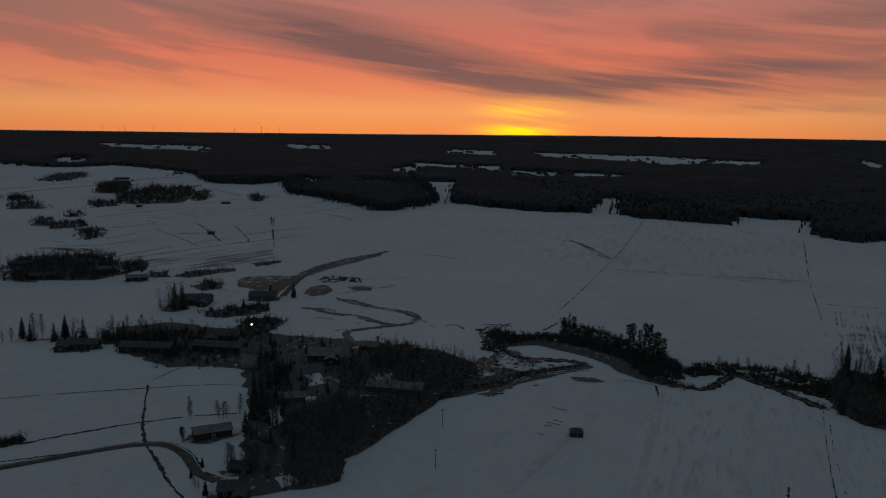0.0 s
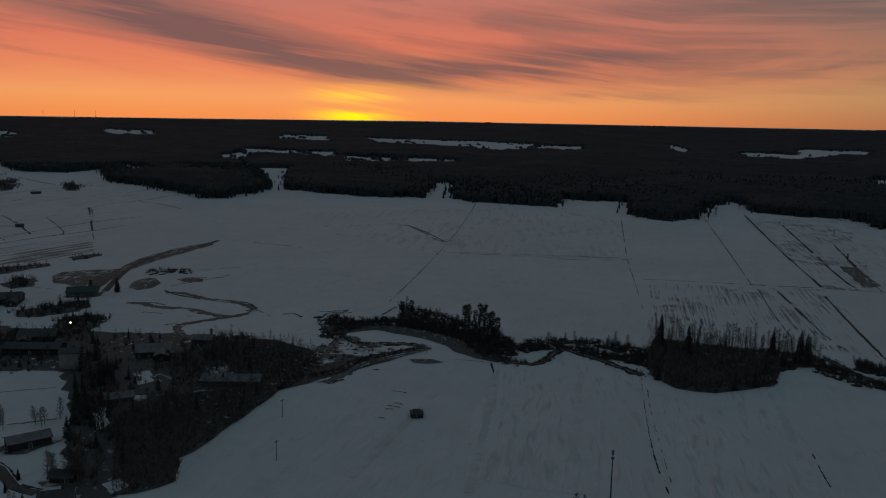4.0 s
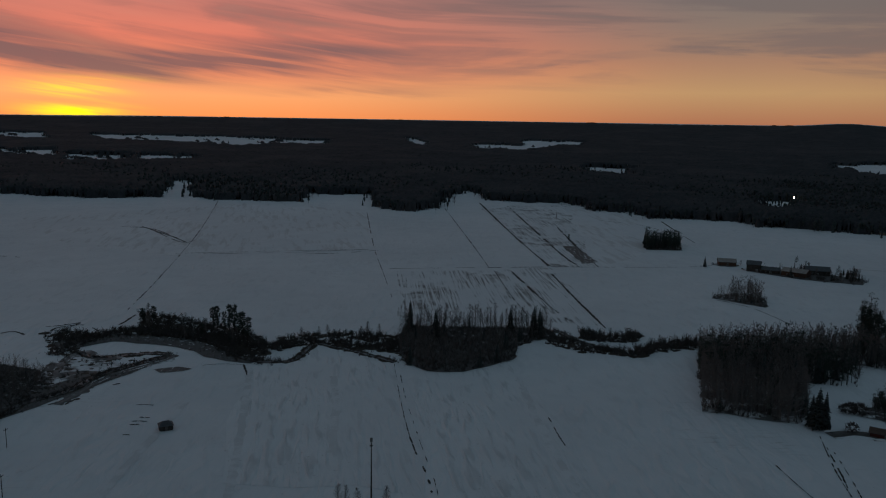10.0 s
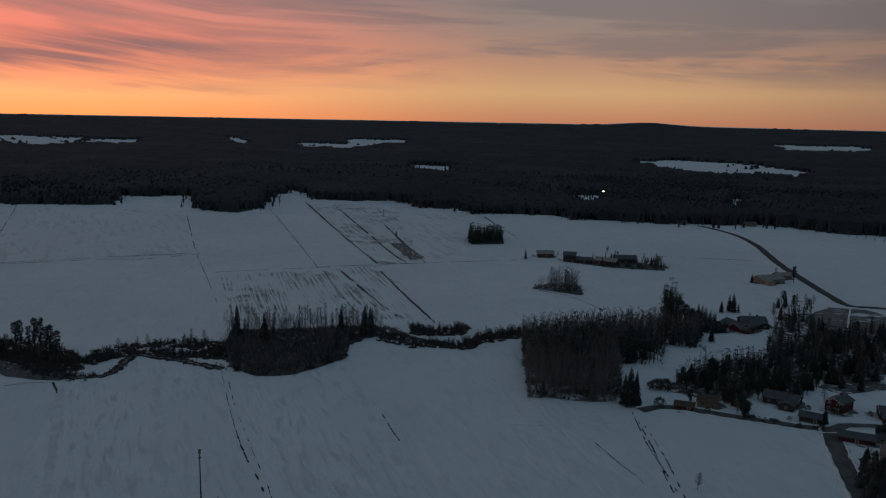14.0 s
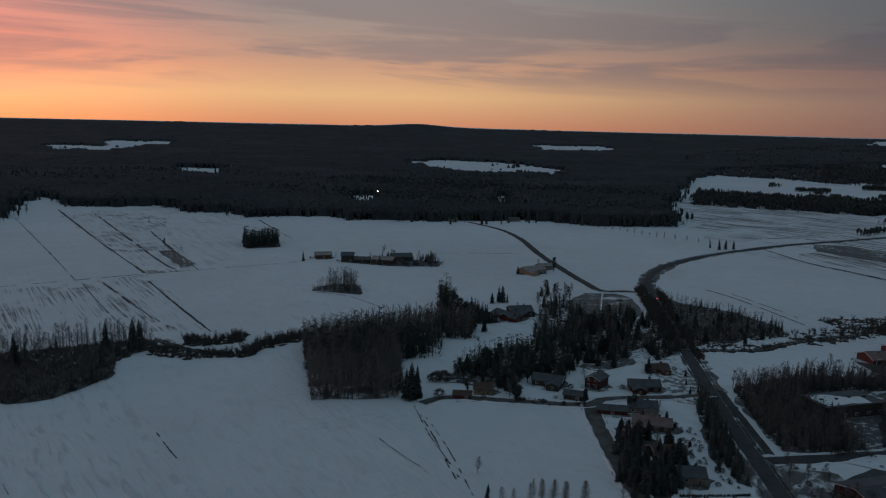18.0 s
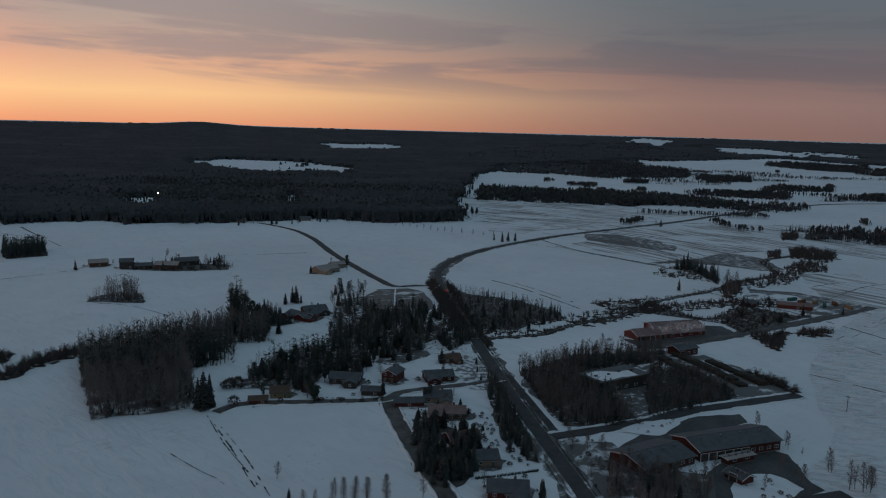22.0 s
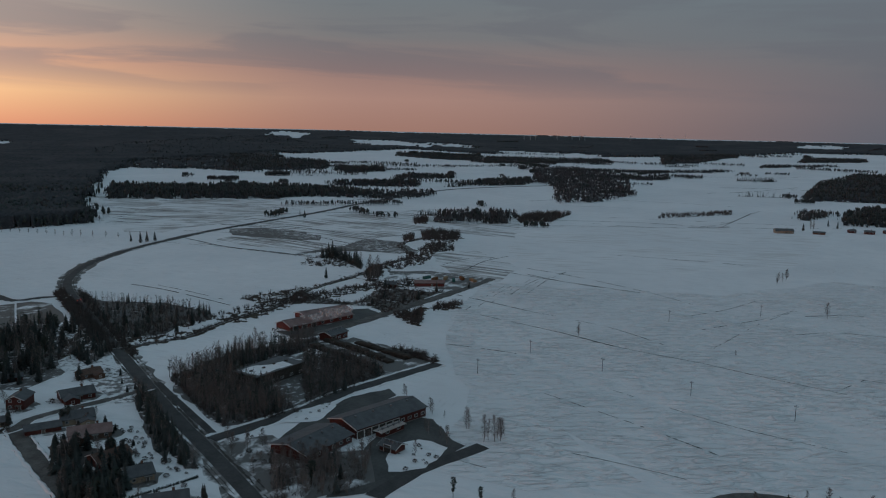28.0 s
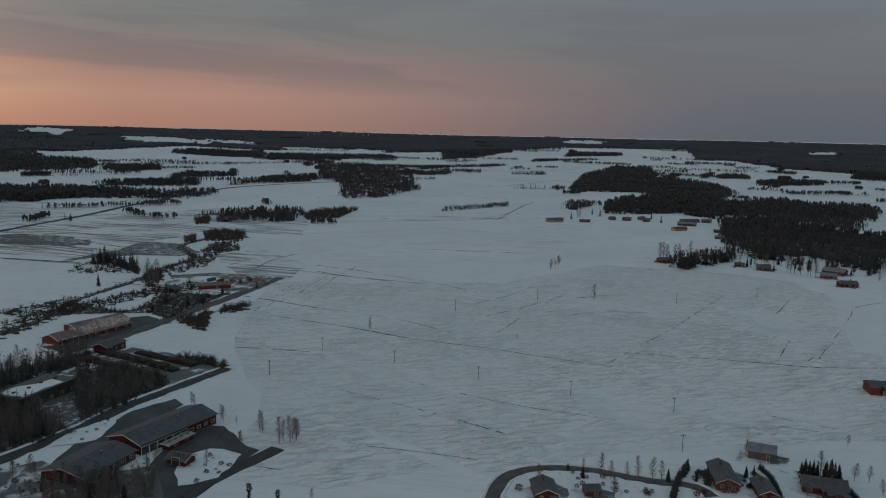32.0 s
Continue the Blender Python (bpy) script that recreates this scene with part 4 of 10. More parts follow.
BRUSH_AA = [(-142.3, 430.8), (-120, 427.6), (-98.7, 417.5), (-80.4, 406.1), (-66.8, 408), (-76, 427.7), (-93.5, 445.6), (-117, 460.5), (-138.6, 475.7), (-157.9, 480.8)]
BRUSH_AB = [(-66.8, 408), (-50, 424.1), (-30.1, 427.8), (-9.1, 414.1), (-0.4, 410.8), (-1.8, 430.7), (-21.7, 438), (-45.5, 436.7), (-67.4, 426.5)]
GROVE_CREEK = [(576.6, 253.1), (563.8, 237), (589.7, 241), (636.2, 262.1), (639.6, 274.5)]
LINE_DA = [(430.9, -166.4), (458.1, -180.2), (477.3, -190.7)]
LINE_DB = [(431.2, -187.8), (453.3, -200.7), (469.6, -212.8)]
LINE_DC = [(534.9, -200.5), (573.2, -222.2), (598.7, -235.8)]
LINE_DD = [(1208, 750.6), (1235, 656), (1320, 593.3)]
LINE_DE = [(1094, 680.8), (1126, 624.3), (1177, 573), (1267, 541.4)]
LINE_DF = [(950.2, 606.5), (991.2, 542.8), (1054, 458.8), (1137, 377.5)]
LINE_DG = [(850.2, 543.5), (871.4, 491.1), (906.1, 428.9), (955.6, 359.9)]
LINE_DH = [(807.6, 516.6), (808.1, 468.1), (786.1, 402.2), (756.2, 347.5)]
LINE_DI = [(826.7, 373.3), (873.9, 329.4), (935.5, 290.3)]
LINE_DJ = [(796.5, 84.5), (793.5, 15.5), (784, -57.7)]
LINE_DK = [(1953, -40.8), (1968, -207.3), (1841, -297.3)]
LINE_DL = [(1746, -12.1), (1828, -90), (2056, -216.4)]
LINE_DM = [(2668, -741.7), (2670, -980.2), (2605, -1169)]
LINE_DN = [(1363, 283.1), (1457, 218.4), (1535, 142.1)]
LINE_DO = [(2415, 52.9), (2365, -115.2), (2539, -301.3)]
LINE_DQ = [(-280.1, 872.8), (-236.4, 811.7), (-204.3, 764.7)]
LINE_DR = [(164.5, 1214), (239.1, 1145), (307.7, 1039)]
LINE_DS = [(244.4, 960.4), (283.4, 919), (301.7, 829.2)]
LINE_DT = [(-200.5, 699.8), (-123.6, 714.4), (-29.4, 729.5)]
STRIP_WOOD_E = [(153.9, 389.3), (192.3, 387.5), (229.2, 370.2), (212.8, 343.7), (175.4, 353.4), (139.4, 349.6)]
BRUSH_AD = [(-198.7, 438.3), (-187, 435.7), (-167.5, 408.5), (-157.8, 397.2), (-166.3, 391), (-181.8, 409)]
SNOW_GAP_A = [(-221.5, 264.6), (-213, 266.6), (-202.5, 252.7), (-201.5, 244.1), (-211.1, 252.6)]
SNOW_GAP_B = [(-232.3, 307.8), (-227.6, 314.6), (-216.8, 302.4), (-220.2, 295.6)]
SNOW_GAP_C = [(-205.5, 325.9), (-196.3, 332.7), (-187, 322.1), (-194.2, 313.6)]
SNOW_GAP_D = [(-170.3, 207.6), (-167, 212.1), (-160.3, 209.2), (-163.2, 202.7)]
LT_AF = [(291.5, 626.8), (315.6, 596.2), (352.8, 576), (366.9, 600.8), (334.3, 631.2), (304.3, 645.3)]
BRUSH_AE = [(497.5, 172.2), (523.6, 157), (506.7, 152), (492.3, 164.7)]
BARE_P = [(731, 345.4), (796.7, 345.1), (789.8, 305.7), (733.7, 261.6), (712.3, 275.9), (713.1, 314.8), (686.5, 351.5), (670.1, 364.4), (706.2, 355.9)]
WOODS_BA = [(1692, 1469), (1742, 1478), (1858, 1312), (1830, 1267), (1835, 1131), (2020, 1164), (2429, 1388), (2789, 1594), (2980, 1474), (3268, 1617), (3652, 2116), (3514, 2252), (2805, 2318), (2372, 2100)]
LINE_EA = [(1063, 957.7), (1061, 780.9), (1045, 563.2)]
LINE_EB = [(939.4, 837.7), (937.9, 691.2), (945, 534)]
LINE_EC = [(867.1, 782.6), (875.7, 662.3), (894.5, 553.1)]
LINE_ED = [(804.7, 735), (806.5, 641.3), (826.5, 563.8)]
LINE_EE = [(1184, 860.3), (1158, 714.6), (1142, 518.4)]
LINE_EF = [(689, 473.4), (672, 404.4), (662.4, 343)]
LINE_EG = [(488.1, 404.7), (480.1, 366), (455.4, 297.7)]
LINE_EH = [(691, 486.8), (675.9, 421.5), (655, 335.6)]
LINE_EI = [(741.7, 485.9), (739.9, 431.3), (744.2, 369)]
LINE_EJ = [(658.8, 358.4), (729.7, 350.5), (792.8, 343.4), (844, 326.4)]
WOODS_BB = [(1244, 535.8), (1265, 491.5), (1369, 461.2), (1454, 495.4), (1406, 546.4), (1387, 583.6)]

BELT_A = [(-1598.8, 1156.6), (-1776.9, 1341.4), (-1803.9, 1443.6), (-1659.8, 1342.1), (-1544.0, 1177.1)]
BELT_B = [(-1228.4, 1008.8), (-1448.7, 1203.7), (-1451.2, 1278.7), (-1270.1, 1122.1), (-1201.2, 1034.6)]
BELT_C = [(-1048.1, 889.7), (-1201.2, 1034.6), (-1261.5, 1160.9), (-1237.3, 1260.1), (-1030.8, 1052.1), (-969.5, 958.6), (-996.0, 905.4)]
BELT_D = [(-1115.1, 899.5), (-1068.1, 909.3), (-1010.7, 869.6), (-1017.3, 825.4)]
BELT_E = [(-1176.1, 801.4), (-1189.9, 845.5), (-1105.6, 810.3), (-1054.8, 772.7), (-1087.2, 740.2)]
BELT_F = [(-1303.9, 889.3), (-1265.5, 895.0), (-1209.9, 860.7), (-1195.7, 814.8)]
BELT_G = [(-891.9, 657.4), (-886.5, 706.1), (-824.6, 658.2), (-839.1, 621.4)]
BELT_H = [(-816.3, 632.5), (-802.6, 665.2), (-774.5, 642.7), (-782.1, 622.2)]
BELT_I = [(-789.7, 628.3), (-784.3, 638.3), (-727.7, 591.1), (-732.2, 582.7)]
BELT_J = [(-948.1, 729.8), (-992.5, 785.0), (-927.4, 733.9), (-925.8, 714.4)]
BELT_K = [(-946.3, 678.0), (-942.7, 700.8), (-871.3, 649.0), (-882.6, 633.5)]
BELT_L = [(-569.3, 492.6), (-564.9, 512.6), (-529.5, 480.1), (-534.3, 462.0)]
BELT_M = [(-517.6, 473.2), (-508.5, 482.3), (-488.6, 467.2), (-501.4, 458.7)]
BELT_N = [(-487.8, 471.9), (-493.4, 499.9), (-474.4, 528.2), (-464.1, 516.7), (-471.4, 471.9)]
BELT_O = [(-1296.3, 1199.7), (-1297.3, 1220.9), (-1170.1, 1125.6), (-1172.7, 1078.8)]
BELT_P = [(-1112.8, 1136.1), (-1138.5, 1203.4), (-977.3, 1029.5), (-975.2, 998.0)]
BELT_Q = [(-718.8, 521.5), (-659.5, 538.1), (-648.3, 529.4), (-702.1, 511.9)]
BELT_R = [(-444.5, 448.7), (-449.0, 470.8), (-435.5, 473.2), (-419.6, 453.0), (-426.7, 436.8)]
BELT_S = [(-476.0, 556.5), (-466.6, 580.3), (-456.7, 569.7), (-462.7, 544.1)]
BELT_T = [(-995.2, 1162.7), (-944.8, 1130.8), (-886.1, 1057.2), (-897.0, 1047.7)]
BELT_U = [(-1411.9, 1321.8), (-1715.4, 1714.1), (-1553.8, 1558.4), (-1524.5, 1468.1)]
FARM_CLUMP = [(-648.5, 438.4), (-665.5, 469.6), (-632.3, 501.8), (-625.7, 515.8), (-553.8, 479.1), (-526.7, 452.9), (-532.6, 428.6), (-561.3, 399.1), (-579.5, 390.9)]
TRACK_LEFT = [(-595.0, 509.5), (-589.4, 533.6), (-587.2, 562.4), (-580.6, 632.0), (-566.2, 691.4), (-562.1, 740.3)]
FIELD_TRACK = [(-583.7, 499.7), (-575.4, 551.0), (-568.1, 618.3), (-555.8, 678.7), (-478.8, 589.9), (-476.1, 539.8), (-501.7, 514.4), (-507.6, 480.0)]
ROAD_LEFT2 = [(-1347.8, 919.5), (-1389.1, 1052.7), (-1407.8, 1174.6), (-1493.3, 1375.2), (-1485.7, 1479.8)]
DIR_TRACK = 81.0
LEFT_LINE_A = [(-814.8, 743.7), (-810.6, 778.3), (-798.4, 821.0)]
LEFT_LINE_B = [(-906.7, 742.2), (-908.3, 807.1), (-899.1, 888.6)]
LEFT_LINE_C = [(-741.3, 689.6), (-660.8, 648.2), (-594.7, 610.4)]
LEFT_LINE_D = [(-752.3, 766.6), (-674.4, 709.2), (-595.8, 644.8)]
LEFT_LINE_E = [(-684.8, 671.9), (-671.4, 681.8), (-656.4, 690.2)]
LEFT_LINE_F = [(-714.1, 596.0), (-721.3, 622.3), (-736.7, 668.3)]
LEFT_LINE_G = [(-760.7, 549.3), (-745.3, 555.6), (-722.5, 553.0)]
LEFT_LINE_H = [(-712.3, 515.3), (-683.2, 525.4), (-654.0, 533.6)]
LEFT_LINE_I = [(-698.7, 859.2), (-629.5, 774.7), (-566.2, 691.4)]
LEFT_LINE_J = [(-934.2, 635.0), (-927.5, 640.3)]
ARM_LOW = [(-157.9, 314.4), (-156.6, 327.2), (-149.6, 334.9), (-143.6, 343.3), (-140.5, 360.5), (-132.6, 374.0), (-123.2, 385.4), (-118.0, 390.6)]
ARM_HIGH = [(-165.5, 401.3), (-155.6, 393.6), (-146.6, 391.2), (-139.5, 394.3), (-127.0, 397.8), (-115.6, 396.4)]
MUD_ICE = [(-158.3, 359.8), (-163.4, 382.7), (-163.5, 398.0), (-157.4, 398.3), (-148.9, 390.2), (-138.0, 389.7)]
MUD_ICE_B = [(-142.9, 324.5), (-139.2, 338.1), (-136.4, 356.0), (-129.7, 369.1), (-121.5, 380.1), (-114.6, 388.1), (-114.5, 395.5)]
SCRUB_ARC = [(-173.0, 396.1), (-171.5, 405.9), (-168.6, 416.3), (-163.6, 430.1), (-155.8, 441.9), (-140.4, 441.5), (-124.1, 432.0), (-112.1, 425.5), (-94.7, 413.1), (-82.3, 394.1), (-68.2, 383.8), (-62.9, 384.1)]
BARE_SPUR = [(-118, 371), (-111.5, 375), (-105, 375.5), (-99, 372), (-103, 368.5), (-108, 366.5), (-113.5, 367)]
TRACK_FAR = [(-175.7, 396.0), (-181.3, 413.1), (-187.3, 428.9), (-189.0, 441.4), (-185.1, 458.6)]
BANK_TONGUE = [(-168.2, 355.4), (-170.3, 396.2), (-160.4, 392.0), (-147.3, 385.7), (-136.7, 386.1), (-124.3, 389.0), (-133.5, 376.6), (-142.0, 364.5), (-147.8, 350.5), (-152.3, 341.2), (-158.5, 333.9)]
PLOT_A = [(-105.4, 302.1), (-102.7, 302.5), (-99.5, 301.8)]
PLOT_B = [(-105.9, 305.9), (-103.1, 306.2), (-99.8, 305.5)]
PLOT_C = [(-106.3, 309.7), (-103.3, 310.1), (-99.9, 309.3)]
PLOT_D = [(-109.9, 324.1), (-106.6, 324.5), (-102.8, 323.7)]
PLOT_E = [(-104.6, 292.0), (-103.5, 292.3), (-101.9, 291.6)]
CREEK_LINE_A = [(-201.2, 450.3), (-193.8, 453.2), (-185.6, 459.9)]
CREEK_LINE_B = [(-194.4, 439.9), (-194.4, 447.0), (-191.8, 455.8)]
CREEK_LINE_C = [(-219.6, 435.7), (-214.2, 440.1), (-205.1, 433.6)]
CREEK_LINE_D = [(-161.7, 454.9), (-160.6, 463.1), (-160.0, 478.4)]
CREEK_LINE_E = [(-96.1, 378.2), (-86.1, 380.4), (-75.9, 379.1)]
CREEK_LINE_F = [(-128.5, 349.5), (-125.9, 351.4)]
CREEK_LINE_G = [(-139.5, 324.6), (-138.2, 329.6), (-136.2, 332.0)]
CREEK_LINE_H = [(-146.2, 324.3), (-141.5, 329.5)]
CREEK_LINE_I = [(-75.9, 379.1), (-71.6, 363.4)]
SOUTHBANK = [(-62.5, 383.8), (-52.7, 386.9), (-45.5, 415.2), (-36.6, 411.3), (-25.1, 403.4), (-14.0, 393.7), (-2.3, 382.7)]
CHANNEL_A = [(-327.1, 430.5), (-316.9, 432.0), (-302.0, 426.8), (-288.3, 428.8), (-277.3, 428.3), (-265.3, 422.5), (-248.0, 420.4)]
CHANNEL_B = [(-321.5, 465.9), (-308.9, 466.3), (-285.0, 457.2), (-267.2, 456.5), (-250.7, 449.6), (-242.0, 439.6), (-241.8, 426.8), (-247.2, 419.2), (-256.5, 405.3), (-262.6, 393.6), (-258.1, 382.6), (-246.2, 371.9), (-236.4, 370.9)]
LOOP_LINE_A = [(-326.4, 470.7), (-310.1, 461.2), (-284.1, 455.8), (-262.9, 456.3)]
LOOP_LINE_B = [(-299.8, 433.0), (-313.2, 436.3), (-311.4, 427.6)]
LOOP_LINE_C = [(-302.6, 412.5), (-286.4, 413.7), (-267.2, 412.7)]
LOOP_LINE_D = [(-271.7, 389.5), (-266.6, 396.6)]
LOOP_LINE_E = [(-265.4, 389.5), (-259.1, 382.0)]
LOOP_LINE_F = [(-262.9, 458.2), (-251.1, 454.1), (-238.7, 439.0)]
LOOP_LINE_G = [(-340.1, 505.7), (-335.5, 517.9), (-323.7, 519.0)]
LOOP_LINE_H = [(-318.4, 522.5), (-311.9, 524.1)]
EAST_WOOD_A = [(1639.6, -193.3), (1631.5, -184.4), (2204.0, -284.3), (2666.8, -448.2), (2627.5, -544.8), (2232.6, -490.8), (2119.0, -504.4), (2022.0, -530.2), (1887.7, -551.9), (1642.7, -515.6), (1508.2, -452.4), (1531.3, -404.1), (1538.3, -336.4), (1657.5, -326.7), (1664.4, -267.4)]
EAST_WOOD_B = [(1252.7, -195.2), (1342.8, -210.2), (1466.5, -267.0), (1485.1, -324.3), (1541.6, -369.0), (1541.7, -406.0), (1493.3, -438.3), (1410.0, -429.0), (1226.2, -375.0), (1166.0, -351.8), (1162.2, -336.7), (1223.5, -309.8), (1224.3, -258.1), (1203.7, -220.9), (1206.8, -192.0)]
EAST_WOOD_C = [(1421.8, -417.7), (1452.5, -482.9), (1506.3, -567.4), (1428.5, -572.3), (1418.9, -622.8), (1405.4, -658.0), (1360.5, -661.2), (1177.1, -574.7), (1224.4, -543.5), (1259.6, -503.1), (1212.7, -430.8), (1210.1, -393.7), (1214.8, -371.6)]
EAST_WOOD_D = [(1068.7, -322.4), (1114.3, -342.5), (1159.5, -387.2), (1147.0, -417.3), (1088.3, -435.1), (1026.0, -456.2), (995.9, -469.4), (952.4, -485.7), (713.4, -367.8), (742.0, -353.6), (766.3, -339.9), (809.5, -334.3), (787.0, -297.2), (782.1, -271.9), (883.8, -276.8)]
EAST_SCRUB = [(1256.3, -434.7), (1245.4, -585.4), (1052.3, -496.5), (1120.6, -465.3), (1197.2, -436.0)]
BARE_YARD_STRIP = [(619.0, 247.9), (636.0, 214.9), (622.4, 167.6), (593.7, 163.3), (590.9, 207.5), (591.6, 236.5)]
FIELD_ARCS = [(724.3, 246.0), (764.2, 208.0), (679.1, 150.2), (592.6, 151.4), (629.4, 199.3)]
CLUMP_A = [(828.9, 315.7), (852.9, 312.1), (803.0, 291.0), (792.8, 300.9)]
CLUMP_B = [(868.3, 308.0), (902.0, 293.2), (876.8, 265.8), (831.6, 255.2), (808.6, 284.0)]
CLUMP_C = [(778.7, 267.9), (790.8, 245.7), (754.6, 231.8), (736.8, 250.9)]
CLUMP_D = [(1095.8, 251.6), (1179.3, 210.8), (1169.3, 182.0), (1059.0, 189.3), (1023.8, 223.9)]
CLUMP_E = [(998.6, 364.8), (1034.0, 358.6), (961.7, 332.3), (947.1, 344.1)]
EAST_LINE_A = [(1066.6, 135.3), (1057.0, 86.5), (1062.5, 36.8), (1098.5, -33.0)]
EAST_LINE_B = [(654.5, 135.6), (629.6, 93.3), (612.1, 38.9)]
EAST_LINE_C = [(1094.9, -26.0), (1248.9, -60.1), (1378.4, -92.9)]
EAST_LINE_D = [(1303.5, 226.9), (1317.6, 163.9), (1316.4, 109.2)]
EAST_LINE_E = [(547.6, 0.9), (575.3, -21.2), (620.1, -45.9)]
EAST_LINE_F = [(574.7, -71.7), (587.8, -94.3), (591.0, -110.5)]
EAST_LINE_G = [(621.2, 190.5), (700.5, 187.9), (743.3, 174.1)]
EAST_LINE_H = [(670.3, 216.5), (709.4, 206.8), (727.3, 184.1)]
EAST_LINE_I = [(417.3, 132.1), (416.0, 113.5), (413.2, 90.3)]
EAST_LINE_J = [(1976.0, 207.7), (1992.2, 115.0)]
EAST_LINE_K = [(767.7, 716.9), (866.1, 706.6), (843.5, 611.7), (845.2, 531.7)]
EAST_LINE_L = [(860.6, 774.8), (946.0, 713.7), (933.1, 613.1)]
EAST_LINE_M = [(941.7, 837.0), (1028.6, 775.6), (1033.7, 659.4)]
EAST_LINE_N = [(720.0, 529.9), (676.2, 432.2), (666.7, 352.6)]
EAST_LINE_O = [(832.4, 531.5), (839.1, 458.5), (830.3, 395.2)]
EAST_LINE_P = [(493.2, 384.3), (484.0, 352.7), (469.6, 312.2)]
EAST_LINE_Q = [(795.4, 378.6), (832.2, 325.9), (900.3, 280.2)]
EAST_FURROW_A = [(504.1, 146.1), (550.5, 144.8), (598.1, 141.6)]
EAST_FURROW_B = [(517.5, 141.1), (566.0, 139.4), (613.6, 135.1)]
EAST_FURROW_C = [(531.5, 136.0), (582.2, 133.7), (629.8, 128.4)]
EAST_FURROW_D = [(546.0, 130.6), (599.2, 127.8), (646.6, 121.4)]
EAST_FURROW_E = [(561.2, 124.9), (617.0, 121.6), (664.2, 114.1)]
EAST_FURROW_F = [(577.1, 119.0), (635.7, 115.1), (682.5, 106.5)]
THICKET_A = [(192.8, 307.5), (216.8, 329.3), (244.8, 344.6), (264.2, 342), (271.2, 325.8), (270.9, 307.7), (247.9, 284.7), (235.6, 297.3), (220.8, 289.5), (206.5, 292)]
THICKET_B = [(269.6, 340.9), (310, 387.6), (349.3, 426.1), (366.9, 423.2), (332.7, 373.5), (282.1, 323.3), (266.4, 320.2)]
THICKET_C = [(275.9, 319.2), (329.9, 377.4), (364.2, 386), (372.3, 365.5), (341.8, 327.6), (301.4, 296.2), (281.2, 293.1), (276.8, 305.5)]
THICKET_D = [(231.3, 382), (294.1, 480.6), (315.9, 501.8), (282.6, 442), (263.2, 390.6), (247.9, 358.6)]
THICKET_E = [(183.8, 181.5), (206.9, 207.1), (223.6, 218.2), (218.9, 203.2), (224, 195.6), (209.6, 177.5), (195.6, 169.2), (187.1, 173.9)]
THICKET_F = [(279.6, 234.2), (292.2, 237.4), (264.4, 208.1), (242.1, 183.5), (227.3, 176.9), (243.5, 196.7)]
THICKET_G = [(212.8, 125.4), (235.4, 139.1), (252.1, 140.3), (247.4, 127.5), (257.3, 119.3), (243.4, 103.4), (227.4, 103.4)]
CREEK_BRUSH_A = [(-164.7, 322.7), (-160.3, 343.5), (-143.3, 362.9), (-124.3, 384.7), (-116.9, 397.1), (-112.1, 392.2), (-122.8, 371.3), (-133.8, 350.9), (-146.4, 327.8), (-157.1, 307)]
CREEK_BRUSH_B = [(-221.3, 354.2), (-225.7, 365.1), (-196.6, 370.9), (-173.9, 365.9), (-160.2, 357.2), (-156, 327.4), (-171.9, 328.2), (-190.1, 332.5), (-211.1, 340.8)]
CREEK_BRUSH_C = [(-184.5, 414.4), (-174.3, 436.8), (-142.8, 434.6), (-112.8, 425.5), (-82.2, 394.1), (-67.2, 389.3), (-73.9, 380), (-92.4, 389.3), (-121.2, 412.4), (-153, 419.8), (-170.2, 404)]
HOUSE_PLOTS = [(254, 270, 7.4), (270, 256, 9.8), (279, 300, 5.4), (297, 272, 7.6), (248, 235, 8.8), (235, 239, 9.1), (237, 219, 10.6), (221, 196, 9), (213, 177, 6.8), (199, 155, 9.5), (235, 282, 10), (232, 261, 6.3), (201, 287, 6.4), (188, 286, 6), (295, 401, 11.6), (298, 396, 11.2), (310, 405, 10.4)]
FAINT_TRACKS = [[(-71.8, 372.9), (-66.3, 332.9), (-58.9, 278.3), (-54.2, 238.3)], [(-30.9, 361.6), (-26.7, 320.5), (-24.5, 274.4)], [(56.2, 345.2), (56.3, 282.1), (59.0, 241.5)], [(-90.0, 332.0), (-93.4, 277.2), (-95.0, 237.2)]]
FIELD_DASHES = [(134.2, 261.2), (134.7, 240.1), (135, 227.4), (134.9, 219.7)]


# ---- builders ----
H_RIM = 90.0


def ground_z(x, y):
    """Height of the land: flat fields, rising to wooded hills at the rim."""
    x, y = np.asarray(x, float), np.asarray(y, float)
    r = np.hypot(x, y)
    az = np.degrees(np.arctan2(x, y))
    z = np.where(r > 1800, H_RIM * ((np.minimum(r, 4900) - 1800) / 3050) ** 2, 0.0)
    # a low wooded ridge closing the plain, highest towards the afterglow
    ridge = np.interp(az, (-75, -60, -45, -33, -17, 30, 40, 63, 90), (6, 8, 8, 12, 22, 22, 16, 13, 0))
    z = z + ridge * np.clip((r - 3500) / 1200, 0, 1) ** 1.5
    z = z + np.where(r > 3800, 16 * np.exp(-((az - 29.6) / 2.2) ** 2) * np.clip((r - 3800) / 700, 0, 1), 0.0)
    return z


def inside(poly, x, y):
    hit = np.zeros(np.shape(x), bool)
    n = len(poly)
    for i in range(n):
        (x1, y1), (x2, y2) = poly[i], poly[(i + 1) % n]
        if y1 == y2:
            continue
        cond = ((y1 > y) != (y2 > y)) & (x < (x2 - x1) * (y - y1) / (y2 - y1) + x1)
        hit ^= cond
    return hit


